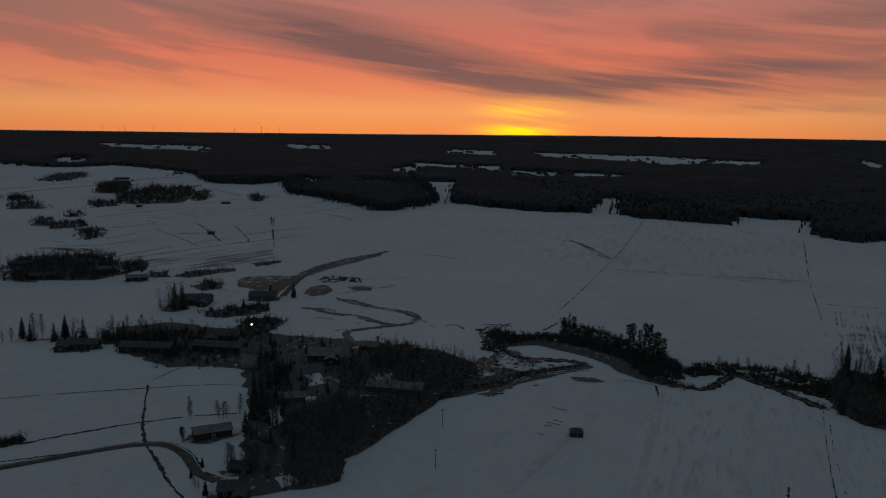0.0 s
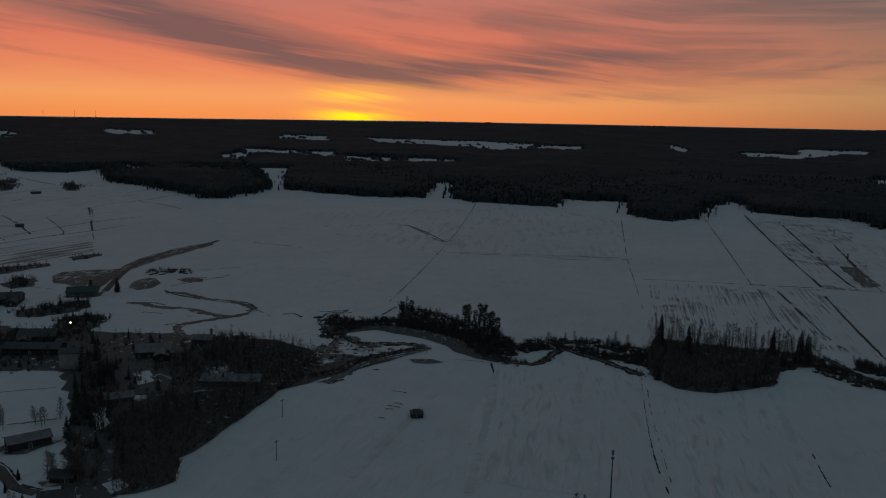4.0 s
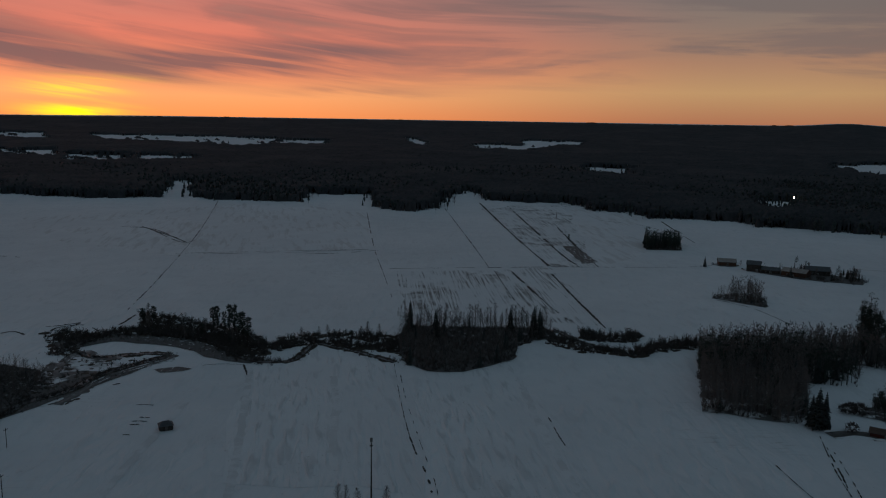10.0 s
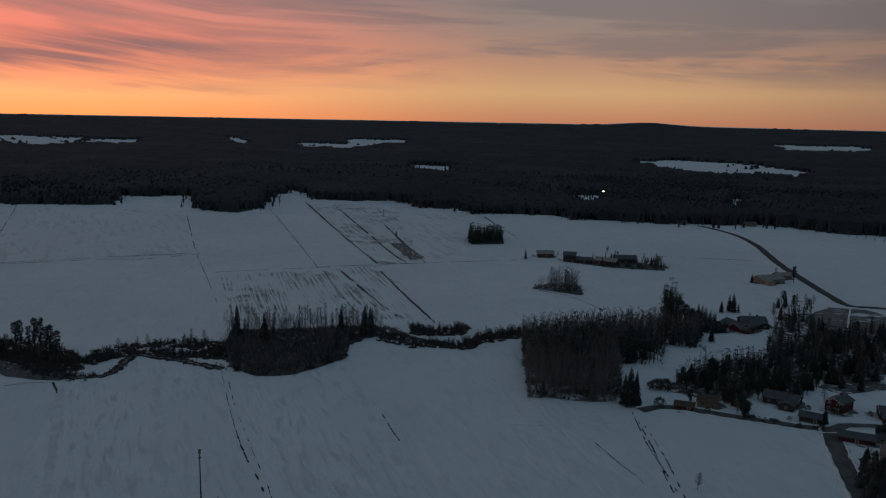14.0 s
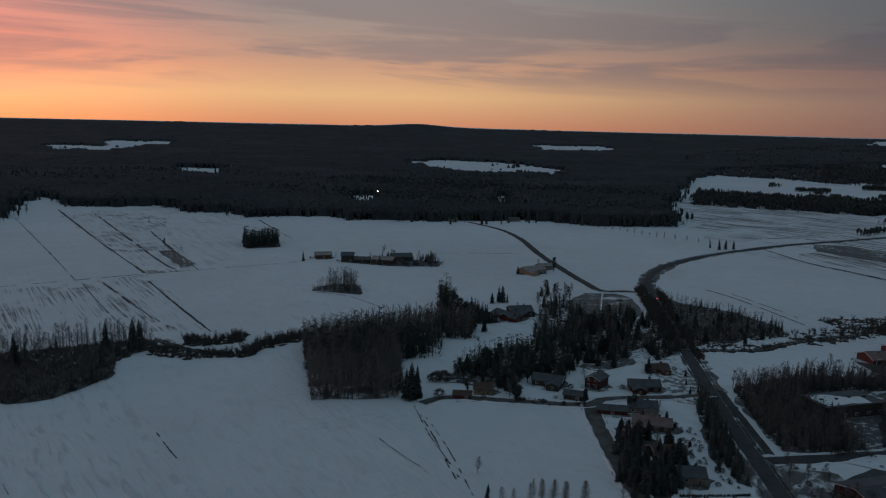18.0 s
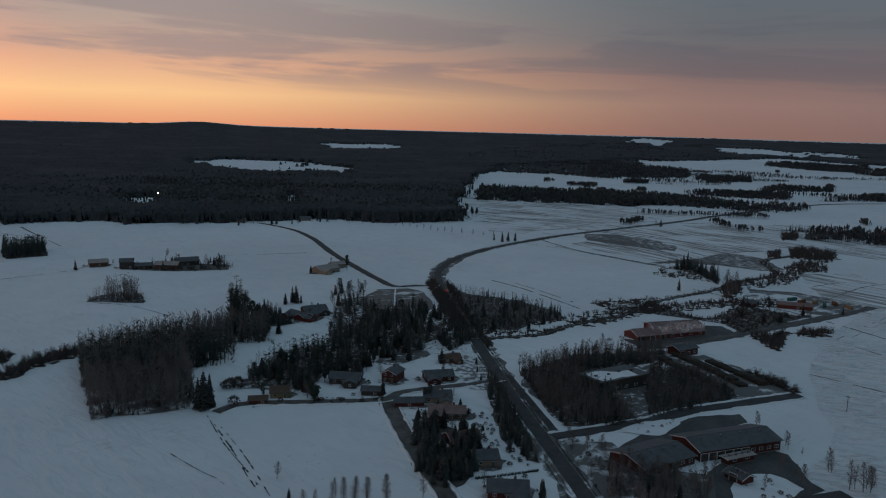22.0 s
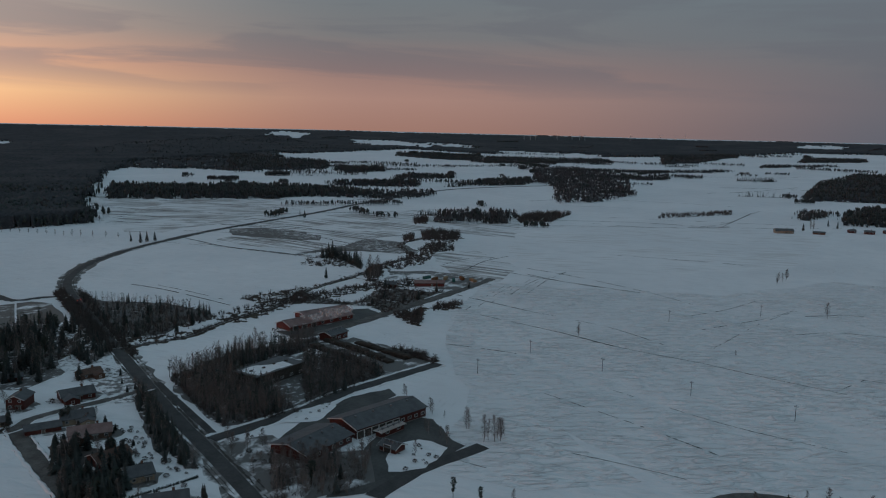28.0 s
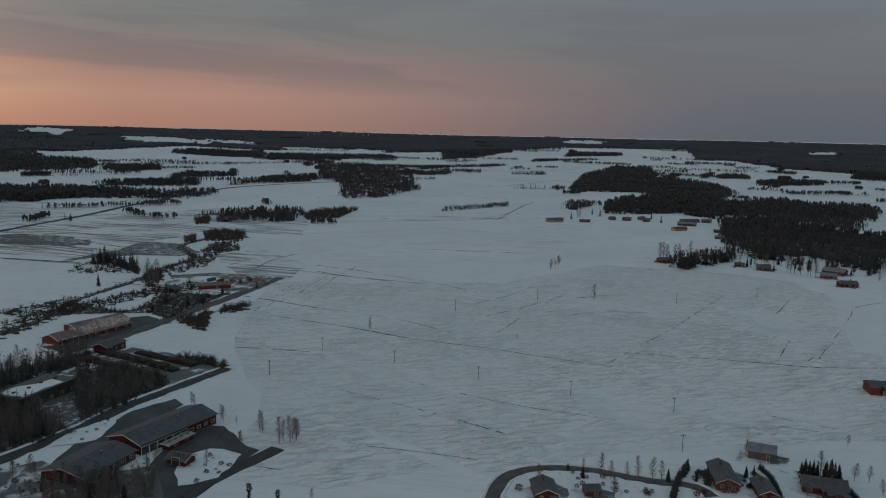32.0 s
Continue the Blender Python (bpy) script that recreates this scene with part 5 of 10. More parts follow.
def tri_mesh(name, verts, tris, material, smooth=False):
    """A mesh from arrays of corners and triangles."""
    me = bpy.data.meshes.new(name)
    verts, tris = np.asarray(verts, np.float32), np.asarray(tris, np.int32)
    me.vertices.add(len(verts))
    me.vertices.foreach_set("co", verts.ravel())
    me.loops.add(tris.size)
    me.loops.foreach_set("vertex_index", tris.ravel())
    me.polygons.add(len(tris))
    me.polygons.foreach_set("loop_start", np.arange(0, tris.size, 3, dtype=np.int32))
    me.polygons.foreach_set("loop_total", np.full(len(tris), 3, np.int32))
    if smooth:
        me.polygons.foreach_set("use_smooth", np.ones(len(tris), bool))
    me.materials.append(material)
    me.update(calc_edges=True)
    return me


def bm_mesh(name, bm, material):
    me = bpy.data.meshes.new(name)
    bm.normal_update()
    bm.to_mesh(me)
    bm.free()
    me.materials.append(material)
    return me


def part(name, data, parent, m=None, label=""):
    """A mesh object under a thing or a part."""
    ob = new(name, data)
    ob.parent = parent
    if m is not None:
        ob.matrix_local = m
    if label:
        ob["label"] = label
    return ob


def box(bm, x0, x1, y0, y1, z0, z1):
    v = [bm.verts.new((x, y, z)) for z in (z0, z1) for x, y in ((x0, y0), (x1, y0), (x1, y1), (x0, y1))]
    for f in ((3, 2, 1, 0), (4, 5, 6, 7), (0, 1, 5, 4), (1, 2, 6, 5), (2, 3, 7, 6), (3, 0, 4, 7)):
        bm.faces.new([v[i] for i in f])


def box_mesh(name, material, *sizes):
    bm = bmesh.new()
    for s in sizes:
        box(bm, *s)
    return bm_mesh(name, bm, material)


def smooth_line(points, step=6.0):
    """Points along a smooth curve through the given ones, about step metres apart."""
    p = [Vector((*q, 0)) for q in points]
    out = []
    for i in range(len(p) - 1):
        a, b, c, d = p[max(i - 1, 0)], p[i], p[i + 1], p[min(i + 2, len(p) - 1)]
        n = max(2, int((c - b).length / step))
        for j in range(n):
            t = j / n
            out.append(0.5 * (2 * b + (c - a) * t + (2 * a - 5 * b + 4 * c - d) * t * t + (3 * b - a - 3 * c + d) * t ** 3))
    out.append(p[-1])
    return out


def ribbon(name, points, profile, material, step=6.0, ragged=0.0, seed=1):
    """A strip along a curve. profile: (offset to the left, height) pairs from left to right."""
    rnd = random.Random(seed)
    line = smooth_line(points, step)
    verts, tris = [], []
    m = len(profile)
    for i, q in enumerate(line):
        d = (line[min(i + 1, len(line) - 1)] - line[max(i - 1, 0)]).normalized()
        n = Vector((-d.y, d.x, 0))
        for j, (o, h) in enumerate(profile):
            w = o * (1 + (rnd.uniform(-ragged, ragged) if j in (0, m - 1) else 0))
            x, y = q.x + n.x * w, q.y + n.y * w
            verts.append((x, y, float(ground_z(x, y)) + h))
        if i:
            for j in range(m - 1):
                a = (i - 1) * m + j
                tris += [(a, a + 1, a + m), (a + 1, a + m + 1, a + m)]
    return tri_mesh(name, verts, [(a, c, b) for a, b, c in tris], material)


def patch(name, poly, z, material, turn=0.0, ragged=0.0, seed=1, step=8.0):
    """A flat piece of ground with an uneven outline; its local x axis lies at turn degrees."""
    rnd = random.Random(seed)
    cx, cy = sum(p[0] for p in poly) / len(poly), sum(p[1] for p in poly) / len(poly)
    c, s = math.cos(radians(-turn)), math.sin(radians(-turn))
    bm = bmesh.new()
    ring = []
    for (ax, ay), (bx, by) in zip(poly, poly[1:] + poly[:1]):
        n = max(1, int(math.hypot(bx - ax, by - ay) / step)) if ragged else 1
        for i in range(n):
            t = i / n
            x = ax + (bx - ax) * t + rnd.uniform(-ragged, ragged) - cx
            y = ay + (by - ay) * t + rnd.uniform(-ragged, ragged) - cy
            ring.append(bm.verts.new((x * c - y * s, x * s + y * c, 0)))
    f = bm.faces.new(ring)
    if f.normal.z < 0 or f.calc_area() and (f.normal_update() or f.normal.z < 0):
        f.normal_flip()
    bmesh.ops.triangulate(bm, faces=[f])
    ob = new(name, bm_mesh(name, bm, material))
    ob.matrix_world = pose(cx, cy, z, 0, 0, turn)
    return ob


# ---- trees ----
def sliver(v, f, a, b, w, side):
    """A one-triangle twig from a to b."""
    a, b, side = np.array(a), np.array(b), np.array(side)
    i = len(v)
    v += [a - side * w, a + side * w, b]
    f += [(i, i + 1, i + 2)]


def blade(v, f, a, b, w0, w1, side):
    """A tapering two-triangle blade from a to b."""
    a, b, side = np.array(a), np.array(b), np.array(side)
    i = len(v)
    v += [a - side * w0, a + side * w0, b + side * w1, b - side * w1]
    f += [(i, i + 1, i + 2), (i, i + 2, i + 3)]


def stem(v, f, points, radii, sides=5):
    i0 = len(v)
    for p, r in zip(points, radii):
        for s in range(sides):
            a = 2 * math.pi * s / sides
            v.append(np.array((p[0] + r * math.cos(a), p[1] + r * math.sin(a), p[2])))
    for k in range(len(points) - 1):
        for s in range(sides):
            a, b = i0 + k * sides + s, i0 + k * sides + (s + 1) % sides
            f += [(a, b, b + sides), (a, b + sides, a + sides)]


def spruce_shape(seed, tiers, blades, h=1.0, width=0.17, plain=False):
    """Unit-high spruce: trunk and tiers of drooping boughs."""
    rnd = random.Random(seed)
    tv, tf, v, f = [], [], [], []
    stem(tv, tf, [(0, 0, -0.01), (0, 0, 0.5), (0, 0, 0.98)], [0.016, 0.010, 0.002])
    for t in range(tiers):
        u = t / (tiers - 1)
        z = 0.08 + 0.88 * u ** 0.92
        r = width * (1 - u) ** 0.8 * rnd.uniform(0.8, 1.1) + 0.012
        for b in range(blades):
            a = 2 * math.pi * (b + rnd.random() * 0.8) / blades + t
            rr = r * rnd.uniform(0.65, 1.15)
            d = np.array((math.cos(a), math.sin(a), 0))
            side = np.array((-d[1], d[0], 0))
            root = np.array((0, 0, z + 0.03))
            mid = d * rr * 0.6 + (0, 0, z + 0.005)
            tip = d * rr + (0, 0, z - 0.05 * (1 - u) - 0.012)
            i = len(v)
            w = rr * rnd.uniform(0.26, 0.42)
            if plain:
                v += [root, d * rr * 0.7 + side * w * 1.5 + (0, 0, z - 0.03), d * rr * 0.7 - side * w * 1.5 + (0, 0, z - 0.03), tip]
                f += [(i, i + 2, i + 1), (i + 2, i + 3, i + 1)]
                continue
            v += [root, mid + side * w, mid - side * w, tip, mid - (0, 0, 0.035)]
            f += [(i, i + 2, i + 1), (i + 2, i + 3, i + 1), (i, i + 4, i + 2), (i, i + 1, i + 4), (i + 1, i + 3, i + 4), (i + 2, i + 4, i + 3)]
    return (tv, tf), (v, f)


def pine_shape(seed, clumps=26, per=9):
    """Unit-high pine: bare trunk, high irregular crown of needle clumps."""
    rnd = random.Random(seed)
    tv, tf, v, f = [], [], [], []
    stem(tv, tf, [(0, 0, -0.01), (0.01, 0, 0.45), (0, 0.01, 0.95)], [0.018, 0.013, 0.004])
    for c in range(clumps):
        u = rnd.random() ** 0.8
        z = 0.26 + 0.70 * u
        r = 0.145 * math.sin(math.pi * min(1, 0.25 + 0.75 * (1 - u))) * rnd.uniform(0.3, 1.0)
        a = rnd.uniform(0, 6.28)
        p = np.array((r * math.cos(a), r * math.sin(a), z))
        blade(tv, tf, (0, 0, z - 0.06), p, 0.004, 0.002, (-math.sin(a), math.cos(a), 0))
        s = rnd.uniform(0.045, 0.075)
        for b in range(per):
            d = np.array([rnd.gauss(0, 1), rnd.gauss(0, 1), rnd.gauss(0.2, 0.6)])
            d /= np.linalg.norm(d)
            e = np.cross(d, (rnd.gauss(0, 1), rnd.gauss(0, 1), rnd.gauss(0, 1)))
            e /= np.linalg.norm(e)
            i = len(v)
            v += [p - d * s * 0.3 + e * s * 0.24, p - d * s * 0.3 - e * s * 0.24, p + d * s * rnd.uniform(0.9, 1.7)]
            f += [(i, i + 1, i + 2)]
    return (tv, tf), (v, f)


def birch_shape(seed, limbs=16, twigs=9, spread=0.2, thick=1.0, low=0.22, plain=False):
    """Unit-high leafless birch: slim stem, rising limbs, an egg-shaped haze of fine twigs."""
    rnd = random.Random(seed)
    tv, tf, v, f = [], [], [], []
    lean = rnd.uniform(-0.03, 0.03), rnd.uniform(-0.03, 0.03)
    axis = lambda z: np.array((lean[0] * z + 0.012 * math.sin(5 * z + seed), lean[1] * z + 0.012 * math.cos(4 * z + seed), z))
    girth = lambda z: spread * math.sin(math.pi * min(1.0, max(0.0, (z - low) / (1.03 - low))) ** 0.66)
    if plain:
        stem(tv, tf, [axis(z) for z in (-0.01, 0.5, 0.9)], [0.008, 0.005, 0.001], 3)
    else:
        stem(tv, tf, [axis(z) for z in (-0.01, 0.3, 0.6, 0.95)], [0.013, 0.009, 0.005, 0.001])
    for i in range(limbs):
        z = low + (0.88 - low) * (i + rnd.random()) / limbs
        top = min(0.97, z + rnd.uniform(0.07, 0.2) * (1.2 - z * 0.6))
        a = i * 2.4 + rnd.uniform(-0.5, 0.5)
        r = girth(top) * rnd.uniform(0.55, 1.05)
        p0 = axis(z)
        p1 = axis(top) + np.array((math.cos(a) * r, math.sin(a) * r, 0))
        side = np.array((-math.sin(a), math.cos(a), 0))
        d = p1 - p0
        sliver(v, f, p0, p1, 0.0034 * thick, side)
        if not plain:
            sliver(v, f, p0, p1, 0.0034 * thick, np.cross(d / np.linalg.norm(d), side))
        for t in range(twigs):
            q = p0 + d * rnd.uniform(0.3, 1.02)
            e = np.array([math.cos(a) * 0.5 + rnd.gauss(0, 0.6), math.sin(a) * 0.5 + rnd.gauss(0, 0.6), rnd.gauss(0.35, 0.5)])
            e *= rnd.uniform(0.035, 0.085) / np.linalg.norm(e)
            n = np.cross(e, (rnd.gauss(0, 1), rnd.gauss(0, 1), 0.3))
            n /= np.linalg.norm(n)
            sliver(v, f, q, q + e, 0.0021 * thick, n)
    return (tv, tf), (v, f)


def bush_shape(seed, stems=22, twigs=5, thick=1.0, plain=False):
    rnd = random.Random(seed)
    v, f = [], []
    for i in range(stems):
        a, o = rnd.uniform(0, 6.28), rnd.uniform(0, 0.3)
        p0 = np.array((math.cos(a) * o, math.sin(a) * o, -0.02))
        p1 = p0 + np.array((math.cos(a) * rnd.uniform(0.1, 0.55), math.sin(a) * rnd.uniform(0.1, 0.55), rnd.uniform(0.5, 1.0)))
        side = np.array((-math.sin(a), math.cos(a), 0))
        if plain:
            sliver(v, f, p0, p1, 0.03 * thick, side)
        else:
            blade(v, f, p0, p1, 0.022 * thick, 0.008 * thick, side)
        for t in range(twigs):
            q = p0 + (p1 - p0) * rnd.uniform(0.3, 1.0)
            e = np.array((rnd.gauss(0, 0.16), rnd.gauss(0, 0.16), rnd.uniform(0.02, 0.3)))
            s = np.cross(e, (rnd.gauss(0, 1), rnd.gauss(0, 1), 0.3))
            s /= np.linalg.norm(s)
            if plain:
                sliver(v, f, q, q + e, 0.016 * thick, s)
            else:
                blade(v, f, q, q + e, 0.012 * thick, 0.004 * thick, s)
    return v, f


def scattered(name, shapes, places, material):
    """One mesh of many shapes. places: x, y, z, height, width, turn, which."""
    vs, fs, n0 = [], [], 0
    places = np.asarray(places, float)
    if not len(places):
        places = np.zeros((0, 7))
    for w, (v, f) in enumerate(shapes):
        v, f = np.asarray(v, float), np.asarray(f, int)
        pl = places[places[:, 6].astype(int) == w]
        if not len(pl):
            continue
        c, s = np.cos(pl[:, 5])[:, None], np.sin(pl[:, 5])[:, None]
        x = (v[None, :, 0] * c - v[None, :, 1] * s) * pl[:, 4:5] + pl[:, 0:1]
        y = (v[None, :, 0] * s + v[None, :, 1] * c) * pl[:, 4:5] + pl[:, 1:2]
        z = v[None, :, 2] * pl[:, 3:4] + pl[:, 2:3]
        vs.append(np.stack([x, y, z], 2).reshape(-1, 3))
        fs.append((f[None] + (np.arange(len(pl)) * len(v))[:, None, None] + n0).reshape(-1, 3))
        n0 += len(pl) * len(v)
    return tri_mesh(name, np.concatenate(vs), np.concatenate(fs), material)


def fill(poly, count, seed, grid=None):
    """Random places inside an outline; with grid, rows that far apart."""
    rs = np.random.RandomState(seed)
    p = np.array(poly)
    lo, hi = p.min(0), p.max(0)
    out = np.zeros((0, 2))
    while len(out) < count:
        q = rs.uniform(lo, hi, (count * 4, 2))
        out = np.concatenate([out, q[inside(poly, q[:, 0], q[:, 1])]])
    return out[:count]


MID_SPRUCE = [spruce_shape(s, 12, 7, width=0.2, plain=True)[1] for s in (11, 12, 13)]
LOW_SPRUCE = [spruce_shape(s, 7, 6, width=0.19, plain=True)[1] for s in (1, 2, 3)]


def far_spruce_shape(seed):
    """Unit-high far conifer: three ragged skirts."""
    rnd = random.Random(seed)
    v, f = [], []
    for z0, z1, r in ((0.02, 0.6, 0.15), (0.28, 0.82, 0.115), (0.56, 1.0, 0.07)):
        k = len(v)
        v.append(np.array((0, 0, z1)))
        for s in range(6):
            q = r * (rnd.uniform(0.85, 1.15) if s % 2 else rnd.uniform(0.55, 0.75))
            v.append(np.array((q * math.cos(s * 1.0472), q * math.sin(s * 1.0472), z0 + rnd.uniform(-0.03, 0.05))))
        f += [(k, k + 1 + s, k + 1 + (s + 1) % 6) for s in range(6)]
    return v, f


def far_pine_shape(seed):
    """Unit-high far pine: a stem and an uneven rounded crown."""
    rnd = random.Random(seed)
    v, f = [], []
    sliver(v, f, (0, 0, -0.02), (0, 0, 0.7), 0.018, (1, 0, 0))
    sliver(v, f, (0, 0, -0.02), (0, 0, 0.7), 0.018, (0, 1, 0))
    k = len(v)
    v.append(np.array((0, 0, 0.3)))
    for z, r in ((0.48, 0.14), (0.78, 0.14)):
        for s in range(6):
            q, a = r * rnd.uniform(0.6, 1.25), s * 1.0472 + z * 5
            v.append(np.array((q * math.cos(a), q * math.sin(a), z + rnd.uniform(-0.06, 0.06))))
    v.append(np.array((0, 0, 1.0)))
    for s in range(6):
        t = (s + 1) % 6
        f.append((k, k + 1 + t, k + 1 + s))
        a, b = k + 1 + s, k + 1 + t
        f += [(a, b, b + 6), (a, b + 6, a + 6), (a + 6, b + 6, k + 13)]
    return v, f


FAR_SPRUCE = [far_spruce_shape(4), far_pine_shape(5), far_pine_shape(6)]


def joined(shape):
    (tv, tf), (v, f) = shape
    n = len(tv)
    return list(tv) + list(v), list(tf) + [(a + n, b + n, c + n) for a, b, c in f]


LOW_BIRCH = [joined(birch_shape(s, 12, 7, 0.17, thick=2.6, low=0.28, plain=True)) for s in (1, 2, 3)]

FINE_BIRCH = [joined(birch_shape(s, 26, 9, 0.12, thick=1.6, low=0.2, plain=True)) for s in (4, 5, 6)]


def far_round_shape(seed):
    """Unit-high far leafless tree: a short stem and a ragged round head of fine boughs."""
    rnd = random.Random(seed)
    v, f = [], []
    sliver(v, f, (0, 0, -0.02), (0, 0, 0.8), 0.014, (1, 0, 0))
    sliver(v, f, (0, 0, -0.02), (0, 0, 0.8), 0.014, (0, 1, 0))
    for i in range(22):
        a, e = rnd.uniform(0, 6.28), rnd.uniform(-0.9, 1.45)
        p0 = np.array((0, 0, rnd.uniform(0.25, 0.6)))
        p1 = np.array((0.23 * math.cos(a) * math.cos(e), 0.23 * math.sin(a) * math.cos(e), 0.6 + 0.38 * math.sin(e))) * rnd.uniform(0.8, 1.05)
        s = np.array((-math.sin(a), math.cos(a), rnd.uniform(-0.4, 0.4)))
        k = len(v)
        v += [p0, p1 - s * 0.034, p1 + s * 0.034]
        f += [(k, k + 1, k + 2)]
    return v, f


FAR_ROUND = [far_round_shape(s) for s in (1, 2)]
LOW_PINE = [joined(pine_shape(s, 14, 6)) for s in (1, 2)]


BUSHES = [bush_shape(s, 13, 4, 1.5, True) for s in (1, 2, 3)]
UNDERGROWTH = [bush_shape(s, 9, 3, 1.8, True) for s in (4, 5, 6)]


def wood(name, poly, label, count, conifer, h, seed, under=0.6, floor=True, pine=0.0, ground=None):
    """A stand of trees too dense to count: conifers, leafless trees and undergrowth over littered snow."""
    rs = np.random.RandomState(seed)
    root = tagged(patch(name, poly, 0.15 + 0.004 * (seed % 23), ground or FOREST_FLOOR, 0, 1.2, seed, 6.0) if floor else new(name), label, "woods", kind="stuff")
    back = root.matrix_world.inverted()
    xy = fill(poly, count, seed)
    for cx, cy, r in HOUSE_PLOTS:
        xy = xy[np.hypot(xy[:, 0] - cx, xy[:, 1] - cy) > r]
    count = len(xy)
    draw = rs.rand(count)
    kind, piny = draw < conifer, draw > 1 - pine
    hh = h * rs.uniform(0.5, 1.12, count)
    z = ground_z(xy[:, 0], xy[:, 1])
    base = np.stack([xy[:, 0], xy[:, 1], z, hh, hh, rs.uniform(0, 6.28, count), rs.randint(0, 3, count)], 1)
    n = max(4, int(count * under))
    q = fill(poly, n, seed + 500)
    for cx, cy, r in HOUSE_PLOTS:
        q = q[np.hypot(q[:, 0] - cx, q[:, 1] - cy) > r]
    n = len(q)
    uh = rs.uniform(0.1, 0.3, n) * h
    low = np.stack([q[:, 0], q[:, 1], ground_z(q[:, 0], q[:, 1]), uh, uh * 0.8, rs.uniform(0, 6.28, n), rs.randint(0, 3, n)], 1)
    third = base[piny]
    third[:, 6] %= 2
    for nm, shapes, pl, mat in (("leafless_trees", LOW_BIRCH, base[~kind & ~piny], TWIGS), ("conifers", MID_SPRUCE, base[kind], NEEDLES), ("pines", LOW_PINE, third, PINE_NEEDLES), ("undergrowth", UNDERGROWTH, low, SHRUB)):
        if len(pl):
            tagged(part(nm, scattered(nm, shapes, pl, mat), root, back), kind="stuff")
    return root


def canopy(name, poly, label, h, seed, step, conifer):
    """A large wood seen from afar: a ragged sheet of crowns down to the ground at its edge."""
    rs = np.random.RandomState(seed)
    p = np.array(poly)
    lo, hi = p.min(0), p.max(0)
    gx, gy = np.meshgrid(np.arange(lo[0], hi[0] + step, step), np.arange(lo[1], hi[1] + step, step))
    gx, gy = gx + rs.uniform(-0.4, 0.4, gx.shape) * step, gy + rs.uniform(-0.4, 0.4, gx.shape) * step
    m = inside(poly, *warped(gx, gy, min(9.0, 0.05 * math.sqrt(area_of(poly))), seed))
    # open glades
    m &= (np.sin(gx / 17 + seed) * np.sin(gy / 13 + 2 * seed) + 0.7 * np.sin(gx / 7.3 - gy / 9.1 + seed) + rs.normal(0, 0.35, gx.shape)) > (-0.15 if conifer < 0.2 else -0.7 if area_of(poly) < 90000 else -1.15)
    inner = m.copy()
    inner[1:] &= m[:-1]
    inner[:-1] &= m[1:]
    inner[:, 1:] &= m[:, :-1]
    inner[:, :-1] &= m[:, 1:]
    tall = h * (0.35 + 0.22 * rs.rand(*gx.shape)) * (0.85 + 0.15 * np.sin(gx / 60) * np.cos(gy / 75))
    z = ground_z(gx, gy) + np.where(inner, tall, 0.0)
    idx = -np.ones(gx.shape, int)
    idx[m] = np.arange(m.sum())
    a, b, c, d = idx[:-1, :-1], idx[:-1, 1:], idx[1:, 1:], idx[1:, :-1]
    ok = (a >= 0) & (b >= 0) & (c >= 0) & (d >= 0)
    tris = np.concatenate([np.stack([a[ok], b[ok], c[ok]], 1), np.stack([a[ok], c[ok], d[ok]], 1)])
    ob = tagged(new(name, tri_mesh(name, np.stack([gx[m], gy[m], z[m]], 1), tris, CANOPY if conifer > 0.3 else FAR_TWIGS)), label, "woods", kind="stuff")
    reach = float(np.hypot(p[:, 0], p[:, 1]).min())
    n = int(min(6500 if reach < 1000 else 1600 if reach < 2000 else 900, area_of(poly) * 0.022))
    q = fill(poly, n, seed)
    hh = h * rs.uniform(0.62, 1.08, n)
    # trees along the edge
    rim = []
    for (ax, ay), (bx, by) in zip(poly, poly[1:] + poly[:1]):
        k = int(min(160, math.hypot(bx - ax, by - ay) / (2.6 if reach < 1000 else 5.0)))
        u = rs.rand(k, 1)
        rim.append(np.array([[ax, ay]]) * (1 - u) + np.array([[bx, by]]) * u + rs.normal(0, 4.0, (k, 2)))
    rim = np.concatenate(rim)
    q = np.concatenate([q, rim])
    hh = np.concatenate([hh, h * rs.uniform(0.35, 0.95, len(rim))])
    kind = rs.rand(len(q)) < np.where(np.arange(len(q)) < n, conifer, conifer * 0.6)
    n = len(q)
    pl = np.stack([q[:, 0], q[:, 1], ground_z(q[:, 0], q[:, 1]), hh, hh * 1.15, rs.uniform(0, 6.28, n), rs.randint(0, 2, n)], 1)
    pl[:, 6] = rs.randint(0, 3, n)
    bare = pl[~kind]
    bare[:, 6] %= 2
    near = np.hypot(pl[:, 0], pl[:, 1]) < 1050
    fine = pl[kind & near]
    if len(fine):
        slim = fine[:, 6] == 0
        fine[:, 6] = rs.randint(0, 2, len(fine))
        tagged(part("spruces", scattered("spruces", LOW_SPRUCE, fine[slim], NEEDLES), ob), kind="stuff")
        tagged(part("pines", scattered("pines", LOW_PINE, fine[~slim], PINE_NEEDLES), ob), kind="stuff")
    if (kind & ~near).any():
        tagged(part("conifers", scattered("conifers", FAR_SPRUCE, pl[kind & ~near], NEEDLES), ob), kind="stuff")
    tagged(part("leafless_trees", scattered("leafless_trees", FAR_ROUND, bare, FAR_TWIGS), ob), kind="stuff")
    return ob


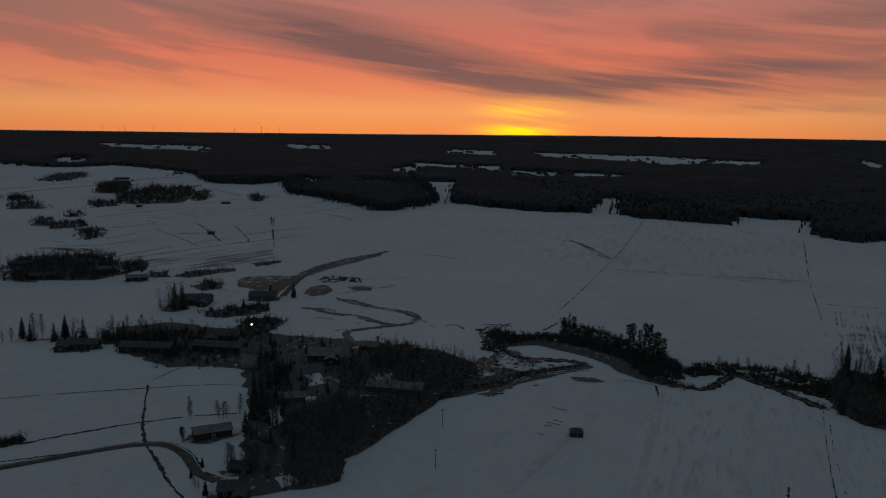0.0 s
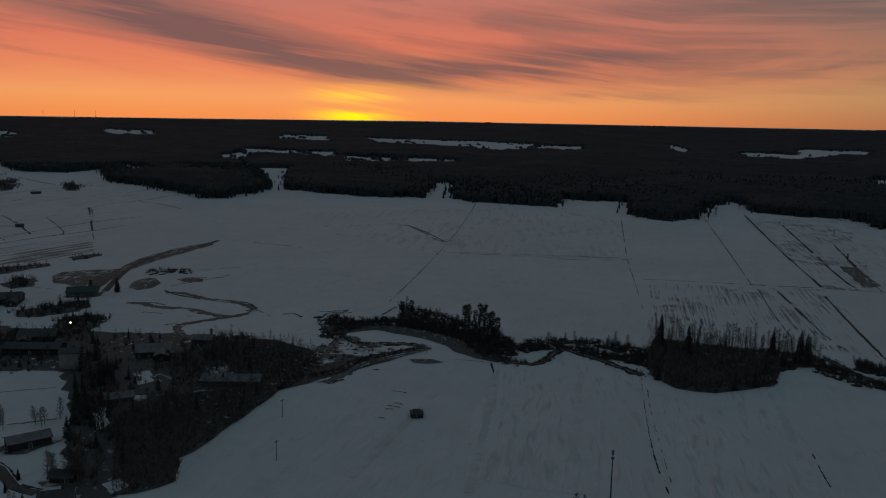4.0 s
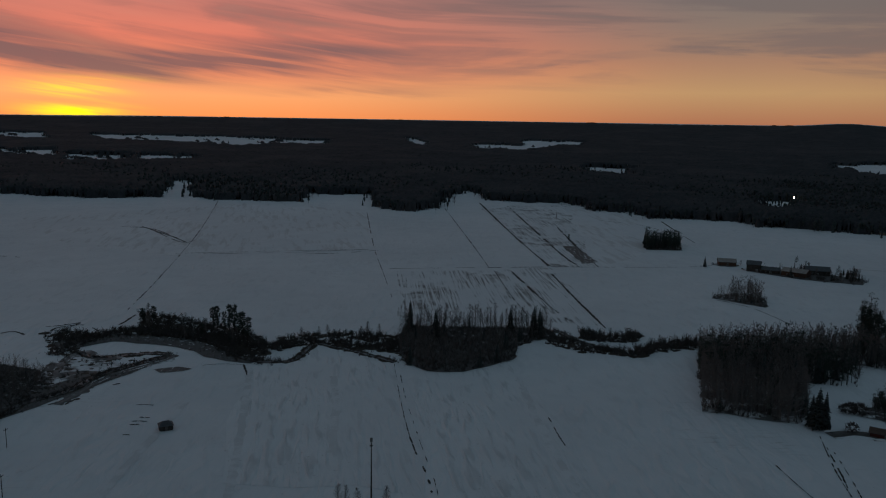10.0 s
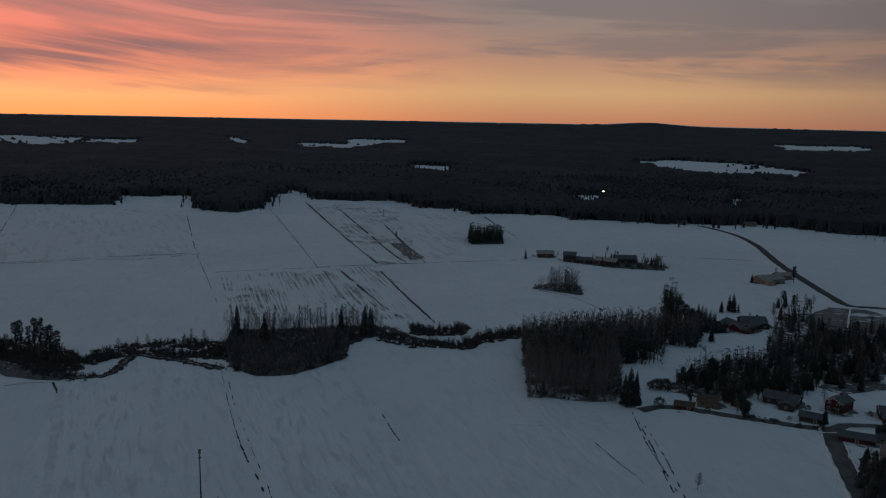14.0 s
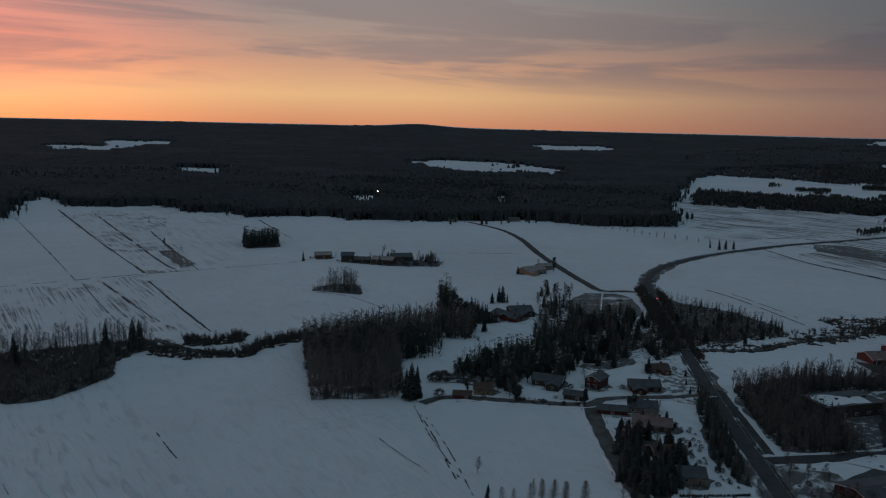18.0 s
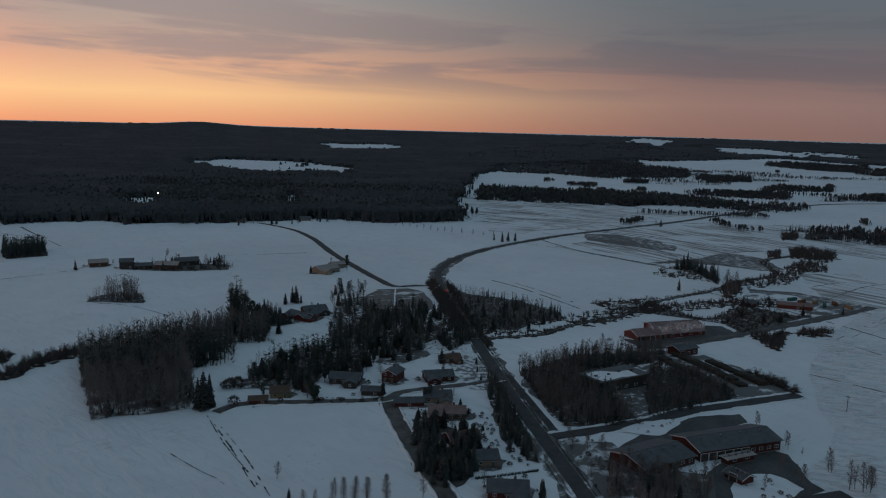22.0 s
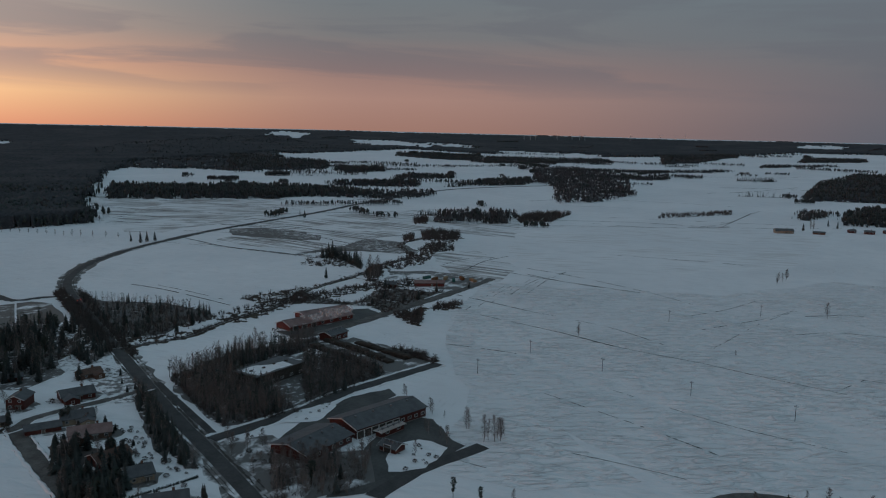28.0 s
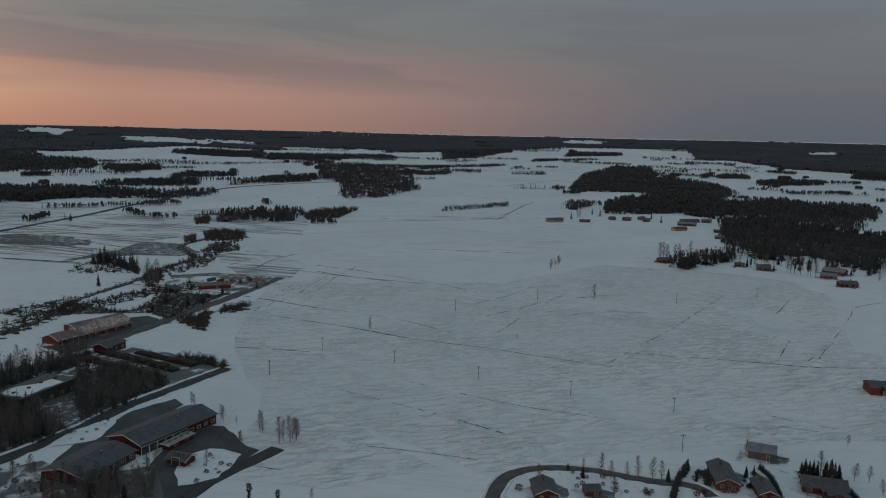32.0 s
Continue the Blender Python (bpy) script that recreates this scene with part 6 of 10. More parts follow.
def warped(x, y, amount, seed=0):
    """The places shifted by smooth uneven waves, to make outlines ragged."""
    s = seed * 1.7
    dx = np.sin(x / 31 + 1.3 * np.sin(y / 47 + s) + s) + 0.6 * np.sin(y / 13 + x / 19 + 2 * s) + 0.4 * np.sin(x / 5.3 - y / 7.1)
    dy = np.sin(y / 37 + 1.3 * np.sin(x / 43 - s) + 2 * s) + 0.6 * np.sin(x / 15 - y / 17 + s) + 0.4 * np.sin(y / 4.9 + x / 6.7)
    return x + dx * amount, y + dy * amount


def area_of(poly):
    return abs(sum(x1 * y2 - x2 * y1 for (x1, y1), (x2, y2) in zip(poly, poly[1:] + poly[:1]))) / 2


# ---- ground ----
def build_ground():
    radii = np.concatenate([[0.0], np.geomspace(25, 4900, 110)])
    seg = 360
    a = np.arange(seg) * 2 * math.pi / seg
    x, y = radii[1:, None] * np.sin(a), radii[1:, None] * np.cos(a)
    v = np.stack([x, y, ground_z(x, y)], 2).reshape(-1, 3)
    v = np.concatenate([[[0, 0, 0]], v])
    tris = []
    i = np.arange(seg)
    j = (i + 1) % seg
    tris.append(np.stack([np.zeros(seg, int), 1 + j, 1 + i], 1))
    for k in range(len(radii) - 2):
        p, q = 1 + k * seg, 1 + (k + 1) * seg
        tris.append(np.stack([p + i, p + j, q + i], 1))
        tris.append(np.stack([p + j, q + j, q + i], 1))
    t = np.concatenate(tris)
    ob = new("ground", tri_mesh("ground", v, t, SNOW, True))
    tagged(ob, "snow-covered farmland reaching wooded hills on the horizon", "ground", kind="structure")


build_ground()
FORESTS = [FOREST_LEFT, FOREST_MID, FOREST_EAST]
CLEARINGS = [CLEARING_A, CLEARING_B, CLEARING_C, CLEARING_D, CLEARING_E, CLEARING_F, CLEARING_G, CLEARING_H, CLEARING_I, CLEARING_J, CLEARING_K, CLEARING_L, CLEARING_M, CLEARING_N, CLEARING_O, CLEARING_P, CLEARING_Q, CLEARING_R, CLEARING_S, CLEARING_T, CLEARING_U, CLEARING_V, CLEARING_W, CLEARING_X, CLEARING_Y, CLEARING_Z, CLEARING_AA, CLEARING_AB, CLEARING_AC]


def in_forest(forest, x, y):
    r = np.hypot(x, y)
    wx, wy = warped(x, y, 7.0)
    m = inside(forest, wx, wy)
    wx, wy = warped(x, y, np.clip(r * 0.006, 3, 16), 2)
    # tree lines and clumps that break up the clearings
    openings = np.sin(x / 41 + 2 * np.sin(y / 57)) * np.sin(y / 33) + 0.6 * np.sin(x / 13 + y / 17) > -0.5
    for c in CLEARINGS:
        m &= ~(inside(c, wx, wy) & openings)
    return m


def build_forest(poly, name, seed):
    """The great woods: a ragged canopy sheet, with single trees along and above it."""
    rs = np.random.RandomState(seed)
    p = np.array(poly)
    az = np.degrees(np.arctan2(p[:, 0], p[:, 1]))
    r0 = np.hypot(p[:, 0], p[:, 1]).min()
    azs = np.arange(az.min(), az.max(), 0.12)
    rows = np.exp(np.arange(math.log(r0), math.log(4890), 0.0085))
    A, Rr = np.meshgrid(np.radians(azs), rows)
    A = A + rs.uniform(-0.0008, 0.0008, A.shape)
    Rr = Rr * (1 + rs.uniform(-0.003, 0.003, A.shape))
    x, y = Rr * np.sin(A), Rr * np.cos(A)
    m = in_forest(poly, x, y)
    inner = m.copy()
    inner[1:] &= m[:-1]
    inner[:-1] &= m[1:]
    inner[:, 1:] &= m[:, :-1]
    inner[:, :-1] &= m[:, 1:]
    tall = (8.5 + 4.0 * rs.rand(*A.shape) + 2.5 * np.sin(x / 170) * np.cos(y / 210) + 1.5 * np.sin(x / 61 + y / 83)) * np.clip(1.15 - (Rr - 2300) / 2900, 0.28, 1)
    z = ground_z(x, y) + np.where(inner, tall, 0.0)
    idx = -np.ones(A.shape, int)
    idx[m] = np.arange(m.sum())
    a, b, c, d = idx[:-1, :-1], idx[:-1, 1:], idx[1:, 1:], idx[1:, :-1]
    ok = (a >= 0) & (b >= 0) & (c >= 0) & (d >= 0)
    tris = np.concatenate([np.stack([a[ok], b[ok], c[ok]], 1), np.stack([a[ok], c[ok], d[ok]], 1)])
    ob = new(name, tri_mesh(name, np.stack([x[m], y[m], z[m]], 1), tris, CANOPY))
    tagged(ob, "dark dense spruce forest spreading to the horizon", "forest", kind="stuff")
    # single trees nearest the fields
    n = 60000
    rr, aa = np.sqrt(rs.uniform(r0 ** 2, 2000.0 ** 2, n)), np.radians(rs.uniform(az.min(), az.max(), n))
    tx, ty = rr * np.sin(aa), rr * np.cos(aa)
    jx, jy = rs.normal(0, 9, n), rs.normal(0, 9, n)
    keep = in_forest(poly, tx + jx, ty + jy) & (rs.rand(n) < np.clip(2000 / rr - 0.75, 0.25, 1))
    tx, ty = tx[keep][:7000], ty[keep][:7000]
    hh = rs.uniform(8, 15, len(tx))
    pl = np.stack([tx, ty, ground_z(tx, ty), hh, hh * 1.1, rs.uniform(0, 6, len(tx)), rs.randint(0, 3, len(tx))], 1)
    bare = rs.rand(len(tx)) < 0.22
    pl[bare, 6] %= 2
    tagged(part("treetops", scattered("treetops", FAR_SPRUCE, pl[~bare], NEEDLES), ob), kind="stuff")
    tagged(part("leafless_trees", scattered("leafless_trees", FAR_ROUND, pl[bare], FAR_TWIGS), ob), kind="stuff")


for i, (poly, nm) in enumerate(zip(FORESTS, ("forest_left", "forest_middle", "forest_east"))):
    build_forest(poly, "forest", 11 + i)

# ---- roads, tracks and ditches ----
for line, w, mat in ((ROAD_MAIN[:12], 7.5, SNOW_MUD), (ROAD_MAIN[11:], 6.0, SNOW_YARD), (ROAD_VILLAGE, 4.4, SNOW_YARD), (ROAD_SIDE, 4.6, SNOW_YARD), (ROAD_LUMBER, 5.0, SNOW_YARD), (ROAD_EAST, 4.6, SNOW_SPOTS)):
    tagged(new("road_verge", ribbon("road_verge", line, ((w, 0.012), (0, 0.03), (-w, 0.012)), mat, 5.0, 0.2, 9)), "brown grass verge with melting snow along the road", "verge", kind="structure")
tagged(new("road", ribbon("road", ROAD_MAIN, ((3.2, 0.05), (2.7, 0.20), (0, 0.26), (-2.7, 0.20), (-3.2, 0.05)), ASPHALT)), "dark wet asphalt country road with slushy edges", "road", kind="structure")
for line, w, mat, lab in ((ROAD_SIDE, 3.0, ASPHALT, "narrow asphalt side road"), (ROAD_FIELD, 2.4, GRAVEL_ROAD, "ploughed village lane with slush"), (ROAD_VILLAGE, 2.6, GRAVEL_ROAD, "ploughed village lane with slush"), (ROAD_EAST, 3.0, ASPHALT, "asphalt lane to the workshops"), (ROAD_LUMBER, 3.4, GRAVEL_ROAD, "gravel lane to the timber yard"), (ROAD_PATH, 1.2, ASPHALT, "narrow asphalt cycle path beside the road"), (ROAD_LOOP, 3.0, ASPHALT, "asphalt lane round the workshop yard"), (ROAD_NORTH, 2.0, GRAVEL_ROAD, "muddy farm track"), (ROAD_WEST, 1.5, GRAVEL_ROAD, "muddy farm lane"), (ROAD_LEFT2, 3.0, GRAVEL_ROAD, "distant country road")):
    tagged(new("road", ribbon("road", line, ((w + 0.5, 0.04), (w, 0.15), (0, 0.19), (-w, 0.15), (-w - 0.5, 0.04)), mat, ragged=0.08)), lab, "road", kind="structure")


def beside(line, offset):
    """The line shifted sideways."""
    pts = smooth_line(line, 12.0)
    out = []
    for i, q in enumerate(pts):
        d = (pts[min(i + 1, len(pts) - 1)] - pts[max(i - 1, 0)]).normalized()
        out.append((q.x - d.y * offset, q.y + d.x * offset))
    return out


def snow_bank(line, offset, seed):
    """A ploughed ridge of snow along one side of a road."""
    rnd = random.Random(seed)
    pts = smooth_line(line, 2.2)
    v, f = [], []
    for i, q in enumerate(pts):
        d = (pts[min(i + 1, len(pts) - 1)] - pts[max(i - 1, 0)]).normalized()
        w, h, o = rnd.uniform(0.4, 1.1), rnd.uniform(0.2, 0.75), offset + rnd.uniform(-0.25, 0.25)
        for k, z in ((-w, 0.0), (-w * 0.4, h), (w * 0.4, h * 0.9), (w, 0.0)):
            v.append((q.x - d.y * (o + k), q.y + d.x * (o + k), z))
        if i:
            a = (i - 1) * 4
            for j in range(3):
                f += [(a + j, a + j + 4, a + j + 1), (a + j + 1, a + j + 4, a + j + 5)]
    tagged(new("snow_bank", tri_mesh("snow_bank", v, f, SNOW)), "ridge of ploughed snow along the road edge", "snow bank", kind="structure")


for i, (line, w) in enumerate(((ROAD_EAST, 4.3), (ROAD_FIELD, 3.6), (ROAD_VILLAGE, 3.8), (ROAD_SIDE, 4.3), (LOOP_ROAD, 3.3))):
    snow_bank(line, w, 600 + i)
    snow_bank(line, -w, 650 + i)

# ---- streams, fields, bare patches and field lines ----
ICE = rough_stuff("dark_stream_ice", (0.03, 0.032, 0.035), (0.30, 0.305, 0.31), 0.12, 0.42, 0, 0.01)
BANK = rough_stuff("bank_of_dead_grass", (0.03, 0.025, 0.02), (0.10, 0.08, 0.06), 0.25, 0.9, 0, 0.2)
for line, w, muddy in ((CHANNEL_A, 0.9, True), (CHANNEL_B, 0.8, True), (ARM_LOW, 1.5, False), (MUD_ICE_B, 0.7, True), (ARM_HIGH, 1.1, False), (MUD_ICE, 1.3, True), (SCRUB_ARC, 1.3, False), (SOUTHBANK, 0.9, False), (CREEK_C, 0.9, False), (CREEK_D, 0.9, False)):
    lift = 0.012 * len(line)
    tagged(new("stream_bank", ribbon("stream_bank", line, ((w + 1.8, 0.03), (w + 0.9, 0.10 + lift), (w, 0.06 + lift), (-w, 0.06 + lift), (-w - 0.9, 0.10 + lift), (-w - 1.8, 0.03)), SNOW_MUD if muddy else BANK, 2.0, 0.6, 3)), "bare earth and dead grass along a stream bank", "bank", kind="structure")
    tagged(new("stream", ribbon("stream", line, ((w, 0.10 + lift), (-w, 0.10 + lift)), WET_MUD if muddy else ICE, 2.0, 0.35, 4)), "narrow half-frozen stream reflecting the sky", "stream", kind="structure")

field_z = 0.016
for poly, turn, mat, lab in (
        (FIELD_FAR_A, DIR_F, SNOW_STRIPES_WIDE, "snowy field with faint plough lines"),
        (FIELD_FAR_B, DIR_FAR, SNOW_FAINT, "snowy field with faint plough lines"),
        (FIELD_FAR_C, DIR_E, SNOW_STRIPES_WIDE, "striped stubble field under thin snow"),
        (FIELD_FAR_D, DIR_LEFT, SNOW_FAINT, "snowy field with faint plough lines"),
        (FIELD_FAR_E, DIR_FAR_E, SNOW_FAINT, "snowy field with faint plough lines"),
        (FIELD_STRIPES_A, DIR_A, SNOW_STRIPES, "ploughed field with soil streaks through snow"),
        (FIELD_STRIPES_B, DIR_C, SNOW_STRIPES, "ploughed field with soil streaks through snow"),
        (FIELD_STRIPES_C, DIR_C, SNOW_STRIPES, "ploughed field with soil streaks through snow"),
        (FIELD_STRIPES_D, DIR_C, SNOW_FAINT, "snowy field with faint plough lines"),
        (FIELD_STRIPES_E, DIR_E, SNOW_STRIPES_WIDE, "striped stubble field under thin snow"),
        (FIELD_STRIPES_F, DIR_F, SNOW_STRIPES_WIDE, "striped stubble field under thin snow"),
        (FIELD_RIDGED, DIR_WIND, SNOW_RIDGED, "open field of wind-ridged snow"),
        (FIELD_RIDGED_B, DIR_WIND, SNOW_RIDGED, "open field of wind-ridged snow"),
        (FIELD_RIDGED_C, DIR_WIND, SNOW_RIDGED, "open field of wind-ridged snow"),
        (FIELD_ARCS, DIR_RIDGED, SNOW_STRIPES_WIDE, "striped stubble field under thin snow"),
        (FIELD_PLOUGH_A, DIR_PLOUGH_A, SNOW_FURROW, "snowy field with faint plough lines"),
        (FIELD_PLOUGH_B, DIR_PLOUGH_B, SNOW_FURROW, "snowy field with faint plough lines"),
        (FIELD_TRACK, DIR_TRACK, SNOW_STRIPES_WIDE, "striped stubble field under thin snow"),
        (FIELD_LEFT, DIR_TRACK, SNOW_FAINT, "striped stubble field under thin snow")):
    field_z += 0.004
    tagged(patch("field", poly, field_z, mat, turn, 3.5, 5, 22.0), lab, "field", kind="structure")
TRACES = snow_material("snow_with_old_wheel_traces", 0.74, 0.12, 0.12, (0.5, 0.495, 0.49), 0.6, cover=0.35)
for line in FAINT_TRACKS:
    tagged(new("field_track", ribbon("field_track", line, ((1.6, 0.094), (0.7, 0.12), (-0.7, 0.12), (-1.6, 0.094)), TRACES, 3.0, 0.35, 14)), "faint old wheel track across the snow", "track", kind="structure")
bare_z = 0.125
for poly, turn in ((BARE_A, DIR_LEFT), (BARE_B, DIR_LEFT), (BARE_SPUR, DIR_LEFT), (BARE_D, DIR_F), (BARE_YARD_STRIP, DIR_RIDGED), (BARE_F, DIR_F), (BARE_G, DIR_C), (BARE_I, DIR_LEFT), (BARE_J, DIR_LEFT), (BARE_P, DIR_F)):
    bare_z += 0.004
    tagged(patch("bare_field", poly, bare_z, SNOW_BARE, turn, 1.3, 6, 8.0), "bare brown soil where the snow has melted", "field", kind="structure")
tagged(patch("park_lawn", PARK, 0.078, DRY_GRASS, 0, 1.0, 7), "brown grass green inside the road bend", "lawn", kind="structure")
tagged(new("path", ribbon("path", PARK_PATH, ((1.1, 0.06), (0, 0.1), (-1.1, 0.06)), SNOW, 4)), "snow-covered footpath across the green", "path", kind="structure")
yard_z = 0.105
for poly, mat, lab in ((YARD_BACK, YARD_ASPHALT, "wet asphalt yard behind the workshop"), (YARD_FRONT, YARD_ASPHALT, "wet asphalt yard before the workshop"), (SAWYARD, YARD_ASPHALT, "gravel yard of the sawmill"), (LOGYARD, SNOW_MUD, "dark muddy log yard"), (LOGYARD_B, SNOW_MUD, "dark muddy log yard"), (BRUSH_K, SNOW_MUD, "muddy scrubland beside the stream"), (BANK_TONGUE, SNOW_YARD, "snow and mud on the tongue between the stream arms"), (VERGE_A, SNOW_YARD, "ploughed muddy verge beside the road"), (VERGE_B, SNOW_YARD, "ploughed muddy verge beside the road"), (YARD_MOTTLED, SNOW_MUD, "mottled snow and mud among young birches"), (YARD_VILLAGE, SNOW_SPOTS, "ploughed muddy verge beside the road"), (TIMBERYARD, SNOW_YARD, "gravel timber yard with melting snow")):
    yard_z += 0.005
    tagged(patch("yard", poly, yard_z, mat, 0, 0.6, 8, 5.0), lab, "yard", kind="structure")
for i, poly in enumerate((FLOOR_VILLAGE, FLOOR_PARK, FLOOR_WORKS, FLOOR_GARDEN)):
    tagged(patch("yard", poly, 0.006 + 0.003 * i, TRODDEN if i == 3 else DARK_FLOOR if i == 0 else FOREST_FLOOR, 0, 2.0, 10, 5.0), "dark trodden ground with patches of snow", "yard", kind="structure")
for poly in (ISLAND_A, ISLAND_B, SNOW_GAP_A, SNOW_GAP_B, SNOW_GAP_C, SNOW_GAP_D):
    tagged(patch("snow_island", poly, 0.28, SNOW, 0, 0.8, 9, 4.0), "patch of old snow on dark ground", "snow", kind="structure")


def broken(line, w, seed, gap):
    """A dark field line of earth and dead grass: uneven clods and strips, with snow between them."""
    rnd = random.Random(seed)
    pts = smooth_line(line, 1.5)
    at = [0.0]
    for p, q in zip(pts, pts[1:]):
        at.append(at[-1] + (q - p).length)
    xs, ys = [p.x for p in pts], [p.y for p in pts]
    far = math.hypot(xs[0], ys[0]) / 500
    v, f = [], []
    u, body = 0.0, 0.7
    while u < at[-1]:
        ln = rnd.uniform(1.0, 5.0) * (1.0 + 1.5 * (1 - gap)) * max(0.6, far)
        if rnd.random() < gap * 0.45:
            u += rnd.uniform(2, 9) * max(0.6, far)
            continue
        body = min(1.0, max(0.35, body + rnd.uniform(-0.3, 0.3)))
        wide = (0.75 * w + 0.12) * body * (0.75 + 0.3 * far)
        rows = max(2, int(ln / 1.6)) + 1
        off = rnd.uniform(-0.25, 0.25) * w
        k0 = len(v)
        for i in range(rows):
            t = min(u + ln * i / (rows - 1), at[-1])
            x, y = float(np.interp(t, at, xs)), float(np.interp(t, at, ys))
            x2, y2 = float(np.interp(min(t + 1, at[-1]), at, xs)), float(np.interp(min(t + 1, at[-1]), at, ys))
            x1, y1 = float(np.interp(max(t - 1, 0), at, xs)), float(np.interp(max(t - 1, 0), at, ys))
            d = Vector((x2 - x1, y2 - y1, 0)).normalized()
            a = wide * (rnd.uniform(0.3, 0.7) if i in (0, rows - 1) else rnd.uniform(0.65, 1.15))
            off = off * 0.7 + rnd.uniform(-0.15, 0.15) * w
            z = float(ground_z(x, y))
            for o, h in ((a + off, 0.10), (off, 0.17), (off - a, 0.10)):
                v.append((x - d.y * o, y + d.x * o, z + h))
            if i:
                p = k0 + 3 * (i - 1)
                for j in (0, 1):
                    f += [(p + j, p + 3 + j, p + j + 1), (p + j + 1, p + 3 + j, p + 4 + j)]
        u += ln + rnd.uniform(-0.2, 1.2) * (0.15 + gap) * max(0.6, far)
    return tri_mesh("field_line", v, f, SOIL)


